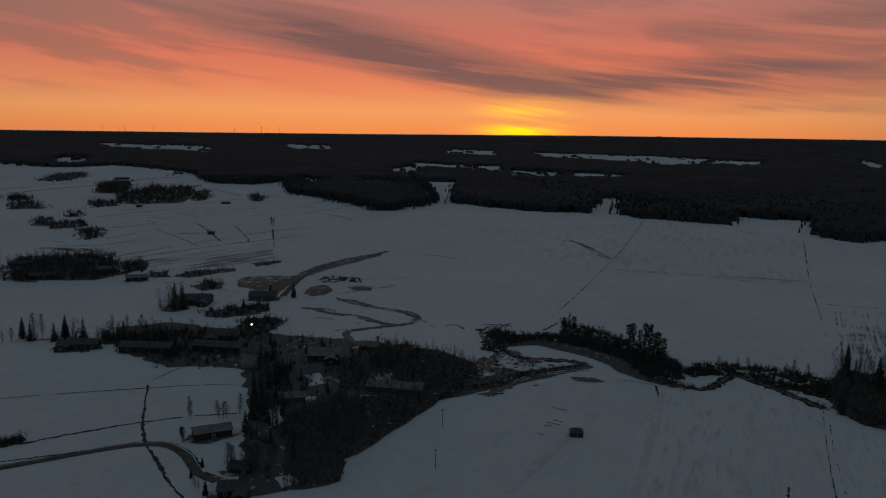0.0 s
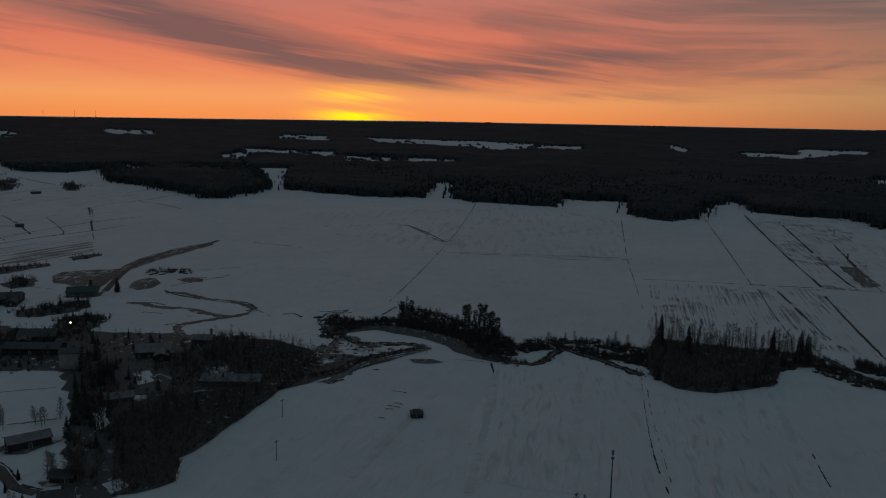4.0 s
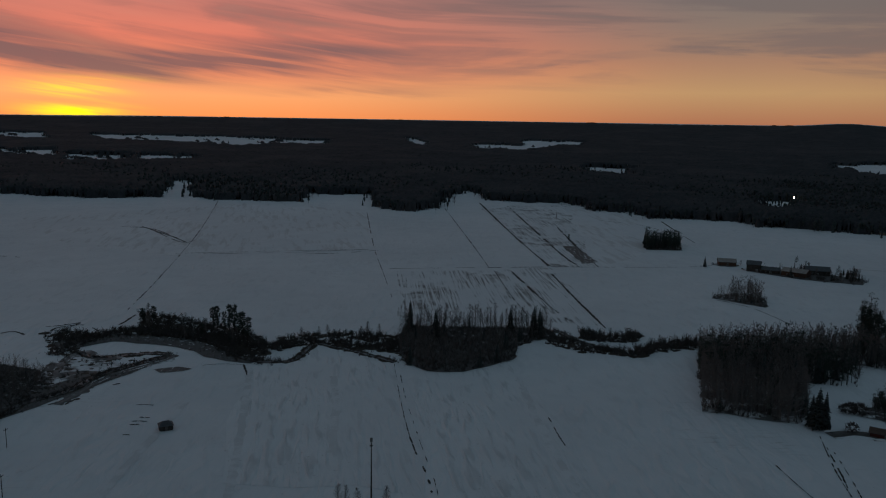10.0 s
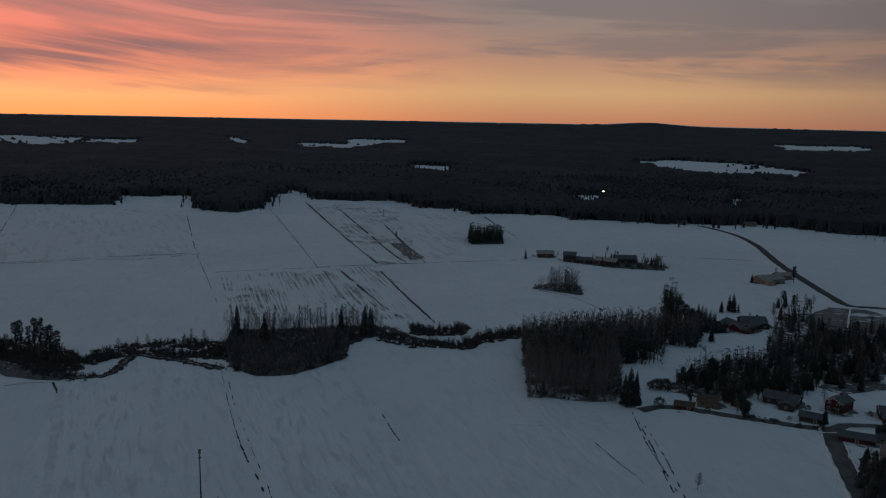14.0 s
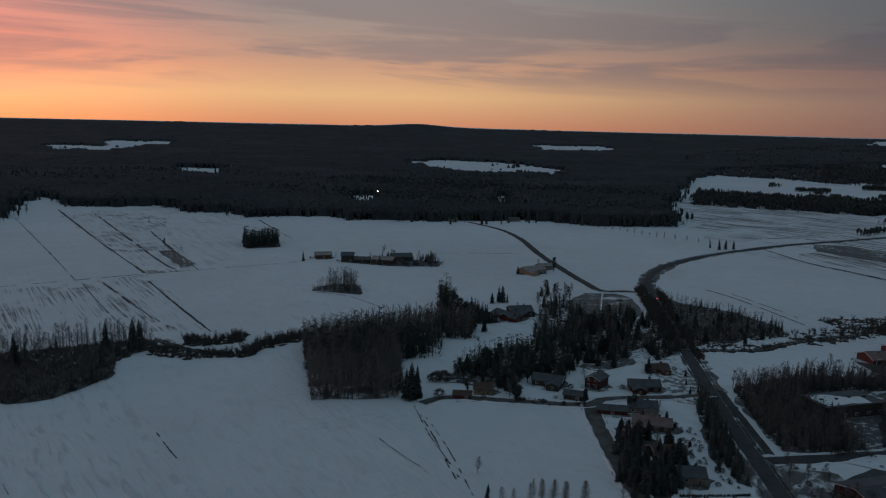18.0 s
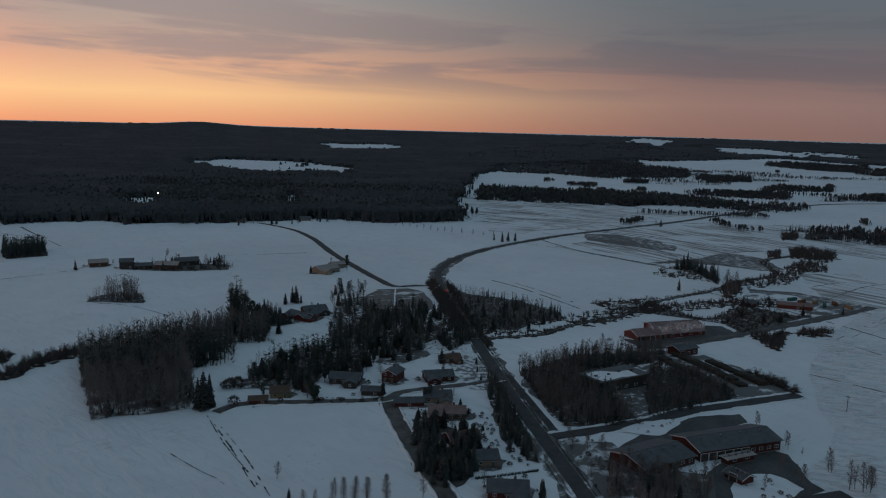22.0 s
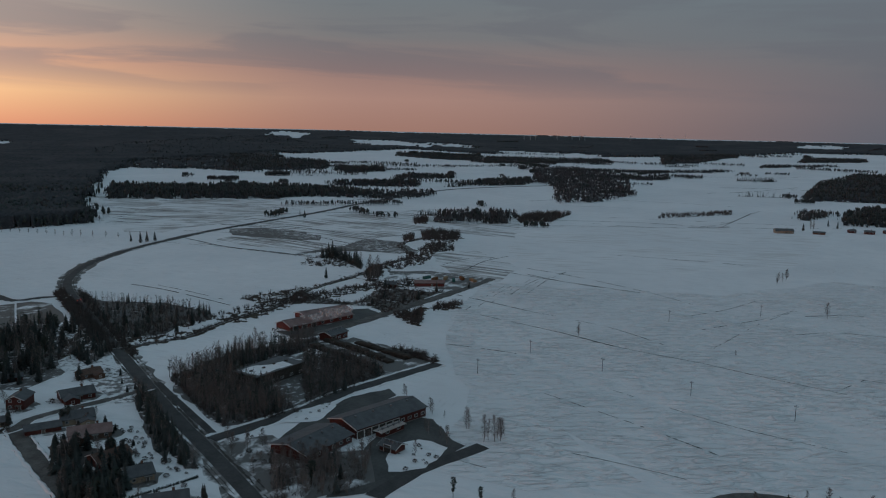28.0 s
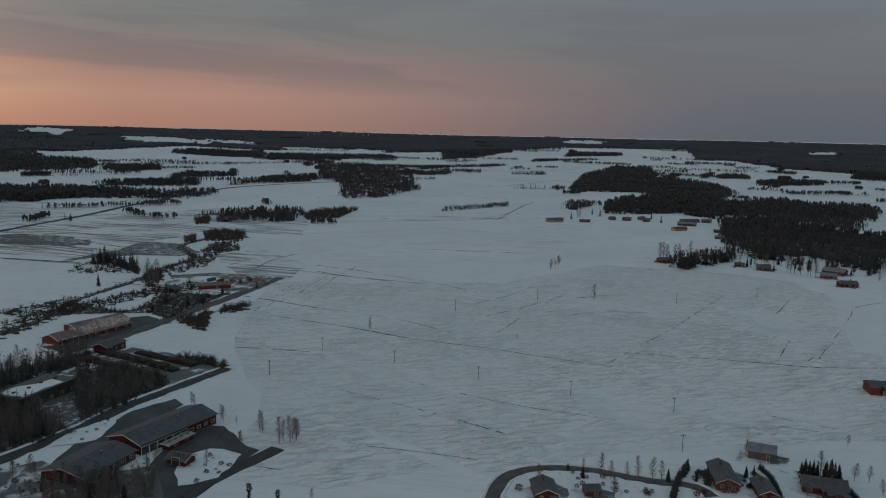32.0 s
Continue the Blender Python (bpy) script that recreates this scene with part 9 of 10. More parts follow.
def hall(kind, front, end, h, wall, roof, label, pitch=14, bays=6, flat=False, far_side=True, doors=0):
    """A long hall: its front base line, and its depth from the end's base line (or a length)."""
    a, b = front
    L, turn = along(a, b)
    if isinstance(end, list):
        depth = Vector((end[0][0] - end[1][0], end[0][1] - end[1][1], 0))
    else:
        n = Vector((-(b[1] - a[1]), b[0] - a[0], 0)).normalized()
        if n.x * a[0] + n.y * a[1] < 0:
            n = -n
        depth = n * end
    n = Vector((-(b[1] - a[1]), b[0] - a[0], 0)).normalized()
    if n.dot(depth) < 0:
        n = -n
    W = abs(n.dot(depth))
    cx, cy = (a[0] + b[0]) / 2 + n.x * W / 2, (a[1] + b[1]) / 2 + n.y * W / 2
    root = new(kind)
    root.matrix_world = pose(cx, cy, 0, 0, 0, turn)
    tagged(root, label, "hall", "workshop buildings")
    side = -1 if Vector((-math.sin(radians(turn)), math.cos(radians(turn)), 0)).dot(n) > 0 else 1
    if flat:
        part("wall", box_mesh("wall", PAINT[wall], (-L / 2, L / 2, -W / 2, W / 2, -0.1, h)), root)
        part("roof", box_mesh("roof", PAINT[roof], (-L / 2 - 0.2, L / 2 + 0.2, -W / 2 - 0.2, W / 2 + 0.2, h, h + 0.25)), root)
        roof_snow = patch("roof_snow", [(-L * 0.44, -W * 0.30), (L * 0.28, -W * 0.36), (L * 0.30, W * 0.1), (L * 0.10, W * 0.12), (-L * 0.1, W * 0.40), (-L * 0.44, W * 0.42)], 0, SNOW, 0, 0.5, 15, 3.0)
        roof_snow.parent = root
        roof_snow.matrix_world = root.matrix_world @ pose(-L * 0.05, 0, h + 0.3)
        for i in range(4):
            part("skylight", box_mesh("skylight", PAINT["darkwood"], (-0.6, 0.6, -0.5, 0.5, 0, 0.5), (-0.7, 0.7, -0.6, 0.6, 0.5, 0.56)), root, pose(-L * 0.36 + L * 0.24 * i, 0.4 * (-1) ** i, h + 0.25))
        part("parapet", box_mesh("parapet", PAINT["darkwood"], (-L / 2 - 0.25, L / 2 + 0.25, -W / 2 - 0.26, -W / 2 - 0.02, h - 0.3, h + 0.42), (-L / 2 - 0.25, L / 2 + 0.25, W / 2 + 0.02, W / 2 + 0.26, h - 0.3, h + 0.42)), root)
    else:
        rise = W / 2 * math.tan(radians(pitch))
        part("wall", gable_walls(L, W, h, rise, PAINT[wall]), root)
        part("roof", gable_roof(L, W, h, rise, 0.7, PAINT[roof]), root)
        part("ridge_cap", box_mesh("ridge_cap", PAINT["slate"], (-L / 2 - 0.7, L / 2 + 0.7, -0.22, 0.22, h + rise + 0.1, h + rise + 0.2)), root)
        for i in range(4):
            part("roof_vent", box_mesh("roof_vent", PAINT["tin"], (-0.3, 0.3, -0.3, 0.3, 0, 0.9), (-0.38, 0.38, -0.38, 0.38, 0.9, 1.0)), root, pose(-L / 2 + L * (i + 0.5) / 4, side * W * 0.12, h + rise * 0.72))
        for sx in (-1, 1):
            # pale barge boards on the gables
            bm = bmesh.new()
            for sy in (-1, 1):
                x = sx * (L / 2 + 0.72)
                pts = [(x, sy * (W / 2 + 0.7), h - rise * 0.7 / (W / 2) - 0.25), (x, 0, h + rise - 0.25)]
                v = [bm.verts.new((px + dx, py, pz + dz)) for dx in (-0.05, 0.05) for (px, py, pz), dz in ((pts[0], 0), (pts[1], 0), (pts[1], 0.38), (pts[0], 0.38))]
                for f in ((0, 1, 2, 3), (7, 6, 5, 4), (0, 4, 5, 1), (1, 5, 6, 2), (2, 6, 7, 3), (3, 7, 4, 0)):
                    bm.faces.new([v[q] for q in f])
            bmesh.ops.recalc_face_normals(bm, faces=bm.faces)
            part("barge_board", bm_mesh("barge_board", bm, PAINT["trim"]), root)
    for i in range(bays):
        x = -L / 2 + L * (i + 0.5) / bays
        if i < doors:
            big = part("sliding_door", box_mesh("sliding_door", PAINT["darkwood"], (-1.6, 1.6, 0, 0.1, 0, 3.0)), root, pose(x, side * (W / 2 + 0.003), 0.05, 0, 0, 0 if side > 0 else 180))
            part("door_frame", box_mesh("door_frame", PAINT["trim"], (-1.8, -1.6, 0, 0.14, 0, 3.2), (1.6, 1.8, 0, 0.14, 0, 3.2), (-1.6, 1.6, 0, 0.14, 3.0, 3.2)), big)
        else:
            w = part("window", WINDOW_FRAME, root, pose(x, side * (W / 2 + 0.003), 1.2, 0, 0, 0 if side > 0 else 180) @ Matrix.Diagonal((1.6, 1, 1.1, 1)))
            part("pane", WINDOW_PANE, w)
    part("foundation", box_mesh("foundation", PAINT["concrete"], (-L / 2 - 0.05, L / 2 + 0.05, -W / 2 - 0.05, W / 2 + 0.05, -0.1, 0.35)), root)
    return root, L, W


hall("workshop_hall", HALL_LONG, 17.0, 4.2, "darkred", "slate", "long red workshop hall with a grey metal roof", 15, 10, doors=6)
hall("workshop_wing", HALL_LOW, HALL_LOW_END, 3.4, "darkred", "slate", "low red workshop wing with a grey metal roof", 13, 6)
hall("loading_porch", HALL_PORCH, 3.5, 2.6, "darkred", "tanroof", "small red loading porch beside the hall", 8, 2)
hall("open_garage", HALL_GARAGE, 6.0, 2.4, "darkred", "slate", "small red garage on the workshop yard", 22, 1, doors=1)
hall("warehouse", HALL_FLAT, HALL_FLAT_END, 5.5, "darkwood", "slate", "dark flat-roofed warehouse with snow on its roof", 0, 5, flat=True)
hall("sawmill", SAWMILL, SAWMILL_END, 3.0, "redwall", "redroof", "red sawmill hall with a reddish tin roof", 20, 7, doors=3)
hall("sawmill_shed", SAWMILL_B, 12.0, 3.2, "redwall", "redroof", "second red sawmill shed with reddish roof", 12, 6)
hall("boiler_house", BOILER, BOILER_END, 4.0, "darkred", "slate", "dark red boiler house with a dark grey roof", 20, 3, doors=1)

# ---- single trees ----
def tree_meshes(name, shape, bark, leaf):
    (tv, tf), (v, f) = shape
    return tri_mesh("trunk", tv, tf, bark, True), tri_mesh("crown", v, f, leaf)


TREES = {
    "spruce": [tree_meshes("spruce", spruce_shape(30 + s, 15, 11, width=0.17 + 0.02 * s), BARK, NEEDLES) for s in range(3)],
    "pine": [tree_meshes("pine", pine_shape(40 + s, 60, 12), BARK, PINE_NEEDLES) for s in range(2)],
    "birch": [tree_meshes("birch", birch_shape(50 + s, 54, 13, 0.12 + 0.014 * s, 1.05, 0.1 + 0.03 * s), BIRCH_BARK, TWIGS) for s in range(4)],
}
TREE_LABELS = {"spruce": "dark green spruce standing in snow", "pine": "tall pine with a bare reddish trunk", "birch": "leafless birch with a pale slender trunk"}
TREE_COUNT = [0]


def plant(kind, x, y, h, stout=1.0):
    if kind == "birch":
        stout *= 1.3
    TREE_COUNT[0] += 1
    rnd = random.Random(TREE_COUNT[0])
    trunk, crown = rnd.choice(TREES[kind])
    young = kind == "birch" and h < 6.5
    root = new("birch_sapling" if young else kind + "_tree")
    wide = h * rnd.uniform(0.9, 1.15) * stout
    root.matrix_world = pose(x, y, float(ground_z(x, y)), 0, 0, rnd.uniform(0, 360)) @ Matrix.Diagonal((wide, wide, h, 1))
    tagged(root, "young leafless birch sapling in snow" if young else TREE_LABELS[kind], "tree", "single trees")
    part("trunk", trunk, root)
    part("crown", crown, root)


def garden(poly, count, mix, low, high, seed, stout=1.25):
    """Single trees spread over an outline. mix: spruce, pine and birch shares."""
    rs = np.random.RandomState(seed)
    for x, y in fill(poly, count, seed):
        kind = ("spruce", "pine", "birch")[int(np.searchsorted(np.cumsum(mix), rs.rand() * 0.999))]
        plant(kind, float(x), float(y), float(rs.uniform(low, high)), stout)


garden(GARDEN_A, 58, (0.7, 0.12, 0.18), 5, 9.5, 201, 1.35)
garden(GARDEN_B, 18, (0.7, 0.0, 0.3), 3, 6, 202)
garden(GARDEN_C, 82, (0.2, 0.65, 0.15), 5, 9, 203, 1.6)
garden(GARDEN_D, 62, (0.6, 0.05, 0.35), 7, 13, 204)
garden(GARDEN_E, 30, (0.6, 0.1, 0.3), 5, 10, 205)
garden(GARDEN_F, 26, (0.2, 0.1, 0.7), 6, 11, 206)
garden(GARDEN_G, 22, (0.3, 0.05, 0.65), 4, 8, 207)
garden(GARDEN_H, 24, (0.05, 0.05, 0.9), 5, 9, 208)
garden(GARDEN_I, 14, (0.1, 0.0, 0.9), 3, 8, 209)
garden(GARDEN_J, 22, (0.6, 0.1, 0.3), 6, 11, 210)
garden(GARDEN_K, 45, (0.3, 0.5, 0.2), 5, 9, 211)
garden(GARDEN_L, 24, (0.4, 0.0, 0.6), 2, 5, 212)


def round_shrub_shape(seed, twigs=150):
    """Unit-high clipped shrub: a rounded head of fine twigs over a few stems."""
    rnd = random.Random(seed)
    v, f = [], []
    for i in range(8):
        a = rnd.uniform(0, 6.28)
        sliver(v, f, (0, 0, -0.02), (0.3 * math.cos(a), 0.3 * math.sin(a), 0.6), 0.03, (-math.sin(a), math.cos(a), 0))
    for i in range(twigs):
        a, e = rnd.uniform(0, 6.28), rnd.uniform(-1.0, 1.5)
        d = np.array((math.cos(a) * math.cos(e), math.sin(a) * math.cos(e), math.sin(e)))
        r = rnd.uniform(0.6, 1.0)
        p = np.array((0, 0, 0.4)) + d * np.array((0.72, 0.72, 0.5)) * r
        n = np.cross(d, (rnd.gauss(0, 1), rnd.gauss(0, 1), rnd.gauss(0, 1)))
        n /= np.linalg.norm(n)
        sliver(v, f, p - d * 0.16, p + d * 0.06, 0.05, n)
    return v, f


SHRUB_MESHES = [tri_mesh("shrub", *round_shrub_shape(70 + s), SHRUB) for s in range(3)]


def shrubs(poly, count, low, high, seed):
    rs = np.random.RandomState(seed)
    for x, y in fill(poly, count, seed):
        h = float(rs.uniform(low, high))
        ob = tagged(new("garden_shrub", SHRUB_MESHES[rs.randint(3)]), "leafless rounded garden shrub in snow", "shrub", "garden shrubs")
        ob.matrix_world = pose(float(x), float(y), 0, 0, 0, float(rs.uniform(0, 360))) @ Matrix.Diagonal((h, h, h, 1))


shrubs(GARDEN_M, 45, 0.8, 2.0, 220)
shrubs(GARDEN_N, 30, 0.8, 2.0, 221)
shrubs(GARDEN_O, 20, 0.8, 2.0, 222)
shrubs(GARDEN_P, 22, 1.0, 2.4, 223)
shrubs(GARDEN_Q, 14, 0.8, 1.8, 224)
shrubs(GARDEN_I, 20, 0.8, 2.0, 225)
garden(GARDEN_R, 25, (0.4, 0.2, 0.4), 6, 12, 226)
garden(GARDEN_S, 16, (0.2, 0.1, 0.7), 4, 8, 230)
garden(GARDEN_T, 16, (0.1, 0.1, 0.8), 5, 9, 231)
garden(GARDEN_U, 18, (0.4, 0.2, 0.4), 5, 10, 232)
shrubs(ISLAND_A, 12, 0.8, 1.8, 233)
shrubs(ISLAND_B, 10, 0.6, 1.4, 234)
garden(GARDEN_V, 24, (0.04, 0.0, 0.96), 4, 8, 235)
garden(GARDEN_W, 10, (0.1, 0.0, 0.9), 6, 9, 236)
shrubs(WILLOWS_A, 4, 4.5, 6.0, 237)
shrubs(WILLOWS_B, 1, 5.0, 5.5, 238)
for i, (x, y) in enumerate(HOUSE_SHRUBS):
    rnd = random.Random(i)
    if i % 2:
        plant(rnd.choice(("birch", "birch", "spruce", "pine")), x, y, rnd.uniform(4, 8.5), 1.2)
        continue
    h = rnd.uniform(0.9, 2.6)
    ob = tagged(new("garden_shrub", SHRUB_MESHES[i % 3]), "leafless rounded garden shrub in snow", "shrub", "garden shrubs")
    ob.matrix_world = pose(x, y, float(ground_z(x, y)), 0, 0, rnd.uniform(0, 360)) @ Matrix.Diagonal((h, h, h, 1))
garden(BRUSH_AA, 16, (0.1, 0.15, 0.75), 5, 10, 239)
garden(BRUSH_AB, 8, (0.1, 0.1, 0.8), 4, 8, 240)
garden(GROVE_CREEK, 14, (0.0, 0.0, 1.0), 8, 12, 241)

for x, y, h in [(5.9, 441.6, 18.5), (63.6, 442, 14.9), (75.3, 430.7, 17.8), (78.1, 428.5, 17.4), (19.9, 428, 16.7), (166.9, 294, 17.9), (169.9, 294.2, 15.7), (165.9, 296.8, 14.0), (311.1, 437.9, 8.1), (319.2, 436.9, 12.9), (321.9, 435, 6.6), (257.8, 650.8, 9.6), (273, -34.1, 3.0), (266.9, -38.6, 4.6), (274, -116.7, 6.6)]:
    plant('spruce', x, y, h)
for x, y, h in [(273.7, -117.9, 7.8), (273.3, -119.2, 7.2), (273.4, -120.6, 7.6), (273.1, -121.9, 7.0), (270, -123.5, 8.8), (267.4, -124, 10.8), (268.4, -125.8, 9.1), (270.5, -128.2, 7.5), (266.8, -68.3, 5.0), (267.3, -78.2, 4.4), (272.2, -96.9, 4.9), (274.9, -100.5, 3.8), (138.4, 194, 7.6), (-195.4, 193.6, 3.9), (-352.5, 454.8, 11.7), (-279.9, 343.8, 5.2), (-394.7, 298.1, 14.0), (-413.2, 284.4, 13.2), (-260.9, 361.9, 4.0), (-256.7, 364.3, 4.3), (-354.7, 330.7, 6.8), (204, 144, 7.5), (318.2, 439.7, 11.7), (312.8, 440.2, 7.7), (144.9, 202.7, 3.5), (204.5, 145, 7.2), (555, 183.9, 8.3), (578.6, 165.4, 6.0), (660.3, 320.9, 17.7), (665.2, 327.2, 14.4)]:
    plant('spruce', x, y, h)
for x, y, h in [(948.7, 502, 11.2), (-198.7, 202.5, 4.1), (568.9, 282.2, 9.6), (676.4, 539, 11.4), (667.7, 539.9, 11.3), (670.6, 554, 7.9), (685.8, 536.5, 10.4)]:
    plant('spruce', x, y, h)
for x, y, h in [(-104.2, 438.6, 14.9), (-101.6, 437.3, 16.0), (-93.8, 430.4, 18.6), (-90.4, 427.7, 19.0), (-84, 418.4, 17.6), (-97.2, 434.2, 13.4), (-87.2, 424.5, 15.2), (265.6, 429.7, 19.1), (266.5, 425.5, 18.6), (264, 416.5, 17.9), (259.5, 404.3, 18.2), (254.9, 407.4, 19.6), (258.6, 397.1, 17.6), (259.2, 392.3, 16.4)]:
    plant('pine', x, y, h, 0.72)
for x, y, h in [(-148.5, 456.5, 9.9), (-142.2, 455.5, 11.3), (-80.7, 414.1, 15.5), (169.5, 785.3, 8.2), (575, 248.9, 9.5), (237, 71.4, 7.3), (236.3, 61.8, 5.9), (427.7, 513.6, 13.4)]:
    plant('pine', x, y, h)
for x, y, h in [(193.8, 974.8, 8.6), (347, 668.6, 7.9), (700, -64.5, 9.7), (716.2, -72.6, 10.9), (575.4, -85.6, 11.4), (305.7, -147.2, 5.1), (297.1, 84.6, 9.8), (286.6, 74.3, 11.7), (288.1, 70.5, 11.3), (289.4, 68.4, 10.0), (324, 121.8, 6.8), (310.7, 104.8, 6.6), (290.3, 99.9, 5.3), (283.8, 91.4, 5.4), (284.1, 88.8, 5.9), (305.7, 96.8, 3.6), (240.7, 51.9, 5.0), (267.4, -45, 9.8), (266.4, -48.2, 7.3), (268.3, -54.4, 6.3), (266.3, -57.6, 9.6), (266.3, -62.9, 9.4), (266.6, -66.1, 8.1), (274, -39.7, 4.7), (276.6, -124.5, 9.8), (272.9, -134.9, 7.2), (272, -139.5, 6.5), (261.8, -139.3, 6.1), (286.7, -105.7, 4.0), (151.3, 188.5, 8.5)]:
    plant('birch', x, y, h)
for x, y, h in [(154.2, 186.1, 10.0), (156.9, 183.9, 9.6), (160.2, 181.3, 9.6), (164.9, 177.3, 10.4), (143.7, 192.9, 6.7), (146.4, 191.1, 6.4), (-18.7, 233.6, 8.1), (-16.6, 233.3, 7.6), (-12.7, 233.4, 6.8), (-4, 232.9, 7.5), (-240.4, 238.3, 9.2), (-229.9, 244.3, 7.7), (-225.5, 242.9, 8.1), (-224.1, 251.4, 9.5), (-189.2, 205.1, 11.0), (-186.3, 205.1, 10.5), (-181.2, 206.3, 13.4), (-179.4, 207.2, 12.5), (-177, 206.4, 11.2), (-187.2, 187.1, 5.4), (-186.1, 187.7, 4.6), (-407.8, 287.6, 15.8), (-403.7, 289.9, 15.5), (-390.9, 300.4, 9.3), (-413, 277.3, 8.8), (-413.9, 272.6, 7.4), (-377.9, 317, 12.2), (-370.9, 321.1, 11.9), (-366, 327.1, 12.0), (325.7, 121.4, 5.1)]:
    plant('birch', x, y, h)
for x, y, h in [(308.2, 103, 6.9), (296.9, 83.6, 9.1), (289, 73.3, 9.0), (291.8, 70.2, 9.4), (292.4, 68.8, 8.7), (279.1, 87.1, 8.1), (263.6, 94.6, 7.1), (285.7, 96.8, 6.7), (243.1, 159.2, 8.4), (176.4, 172.3, 9.2), (156, 192.6, 7.0), (157.5, 189.9, 7.3), (159.9, 187.1, 8.3), (161.8, 183.8, 8.5), (165.7, 178.3, 10.0), (242.4, 158.9, 8.6), (150.2, 216.8, 6.7), (818.1, 302.5, 7.8), (947.3, 508.3, 9.8), (463.1, 63.9, 8.0), (454.2, -23.8, 3.4), (343.6, 663.5, 7.0), (374, 229, 10.8), (-188.5, 206.5, 9.6), (-181.9, 206.2, 12.7), (-180.2, 207.8, 11.3), (-236.8, 235.6, 8.6), (-228.8, 243.4, 6.2), (-225.7, 244.7, 7.8), (-393, 376, 12.6)]:
    plant('birch', x, y, h)
for x, y, h in [(-388.4, 378, 13.3), (367, 228.1, 8.2), (361.2, 232.7, 8.7), (357.2, 228.1, 9.2), (340.2, 230.8, 7.7), (336.2, 233.8, 7.4)]:
    plant('birch', x, y, h)
# trees of the hamlet before the spruce wood
for x, y, h in [(1112.7, -127.9, 11.0), (1185.9, -166.9, 10.0), (1160.4, -174.9, 11.0), (1684.4, -163.3, 14.0), (1142.2, -244.8, 9.0), (1097.2, -248.7, 10.0), (723.2, -183.1, 16.0), (717.1, -184.9, 17.0), (715.0, -187.7, 18.0), (722.4, -192.9, 17.0), (728.5, -197.3, 15.0), (746.3, -212.6, 13.0), (751.1, -223.0, 14.0), (759.7, -231.2, 15.0), (765.2, -237.4, 14.0), (742.4, -249.7, 9.0), (733.1, -235.6, 6.0)]:
    plant('spruce', x, y, h)
for x, y, h in [(1296.5, -178.0, 10.0), (773.9, -176.5, 17.0), (771.5, -179.5, 18.0), (772.1, -182.5, 16.0), (781.6, -192.5, 15.0), (782.3, -196.3, 15.0), (792.9, -210.9, 17.0), (762.5, -208.9, 12.0), (756.2, -213.0, 13.0), (750.1, -218.2, 12.0), (741.1, -242.5, 10.0), (743.8, -256.8, 9.0), (715.0, -276.3, 15.0), (709.0, -277.2, 16.0), (704.2, -283.8, 15.0), (699.4, -290.4, 16.0), (693.9, -292.3, 15.0), (760.8, -273.9, 11.0), (1138.0, -139.5, 13.0), (1139.0, -143.1, 12.0), (708.3, -69.1, 8.0), (694.4, -63.6, 7.0), (719.7, -72.9, 9.0)]:
    plant('birch', x, y, h)
for x, y, h in [(748.7, -283.2, 14.0), (762.2, -281.3, 13.0), (767.4, -271.6, 13.0), (709.7, -280.7, 14.0), (701.6, -289.1, 14.0)]:
    plant('pine', x, y, h)

# ---- tree row, hedges ----
for q in smooth_line(ROW_A, 11.0):
    plant("birch", q.x, q.y, random.uniform(5, 8))


def hedge(line, w, h, label, seed):
    """A dense evergreen hedge: many short boughs along a line."""
    rs = np.random.RandomState(seed)
    pts = smooth_line(line, 0.45)
    pl = np.array([[q.x + rs.uniform(-w, w) * 0.4, q.y + rs.uniform(-w, w) * 0.4, 0, h * rs.uniform(0.8, 1.1), w * 4.5, rs.uniform(0, 6), rs.randint(0, 3)] for q in pts])
    tagged(new("hedge", scattered("hedge", LOW_SPRUCE, pl, NEEDLES)), label, "hedge")


for i, (line, w, h) in enumerate(((HEDGE_A, 1.2, 4.5), (HEDGE_B, 0.9, 2.6), (HEDGE_C, 0.9, 2.4), (HEDGE_D, 0.5, 1.2), (HEDGE_E, 0.5, 1.2))):
    hedge(line, w, h, "dark clipped evergreen hedge beside a garden", 300 + i)


# ---- poles, mast and lamps ----
def pole(x, y, h, label):
    """A wooden line pole with a crossarm and three insulators."""
    root = new("power_pole")
    root.matrix_world = pose(x, y, 0, 0, 0, random.uniform(60, 75))
    tagged(root, label, "pole", "power line")
    v, f = [], []
    stem(v, f, [(0, 0, -0.2), (0, 0, h * 0.5), (0, 0, h)], [0.14, 0.12, 0.10], 8)
    part("shaft", tri_mesh("shaft", v, f, PAINT["darkwood"], True), root)
    part("crossarm", box_mesh("crossarm", PAINT["darkwood"], (-0.9, 0.9, -0.07, 0.07, h - 0.55, h - 0.4)), root)
    for dx in (-0.8, 0.0, 0.8):
        part("insulator", box_mesh("insulator", PAINT["concrete"], (-0.06, 0.06, -0.06, 0.06, 0, 0.22), (-0.1, 0.1, -0.1, 0.1, 0.05, 0.12)), root, pose(dx, 0, h - 0.4 if dx else h))


for pts, h in ((POLES_A, 7.0), (POLES_B, 7.5), (POLES_C, 7.5)):
    for x, y in pts:
        pole(x, y, h, "weathered wooden power pole standing in snow")

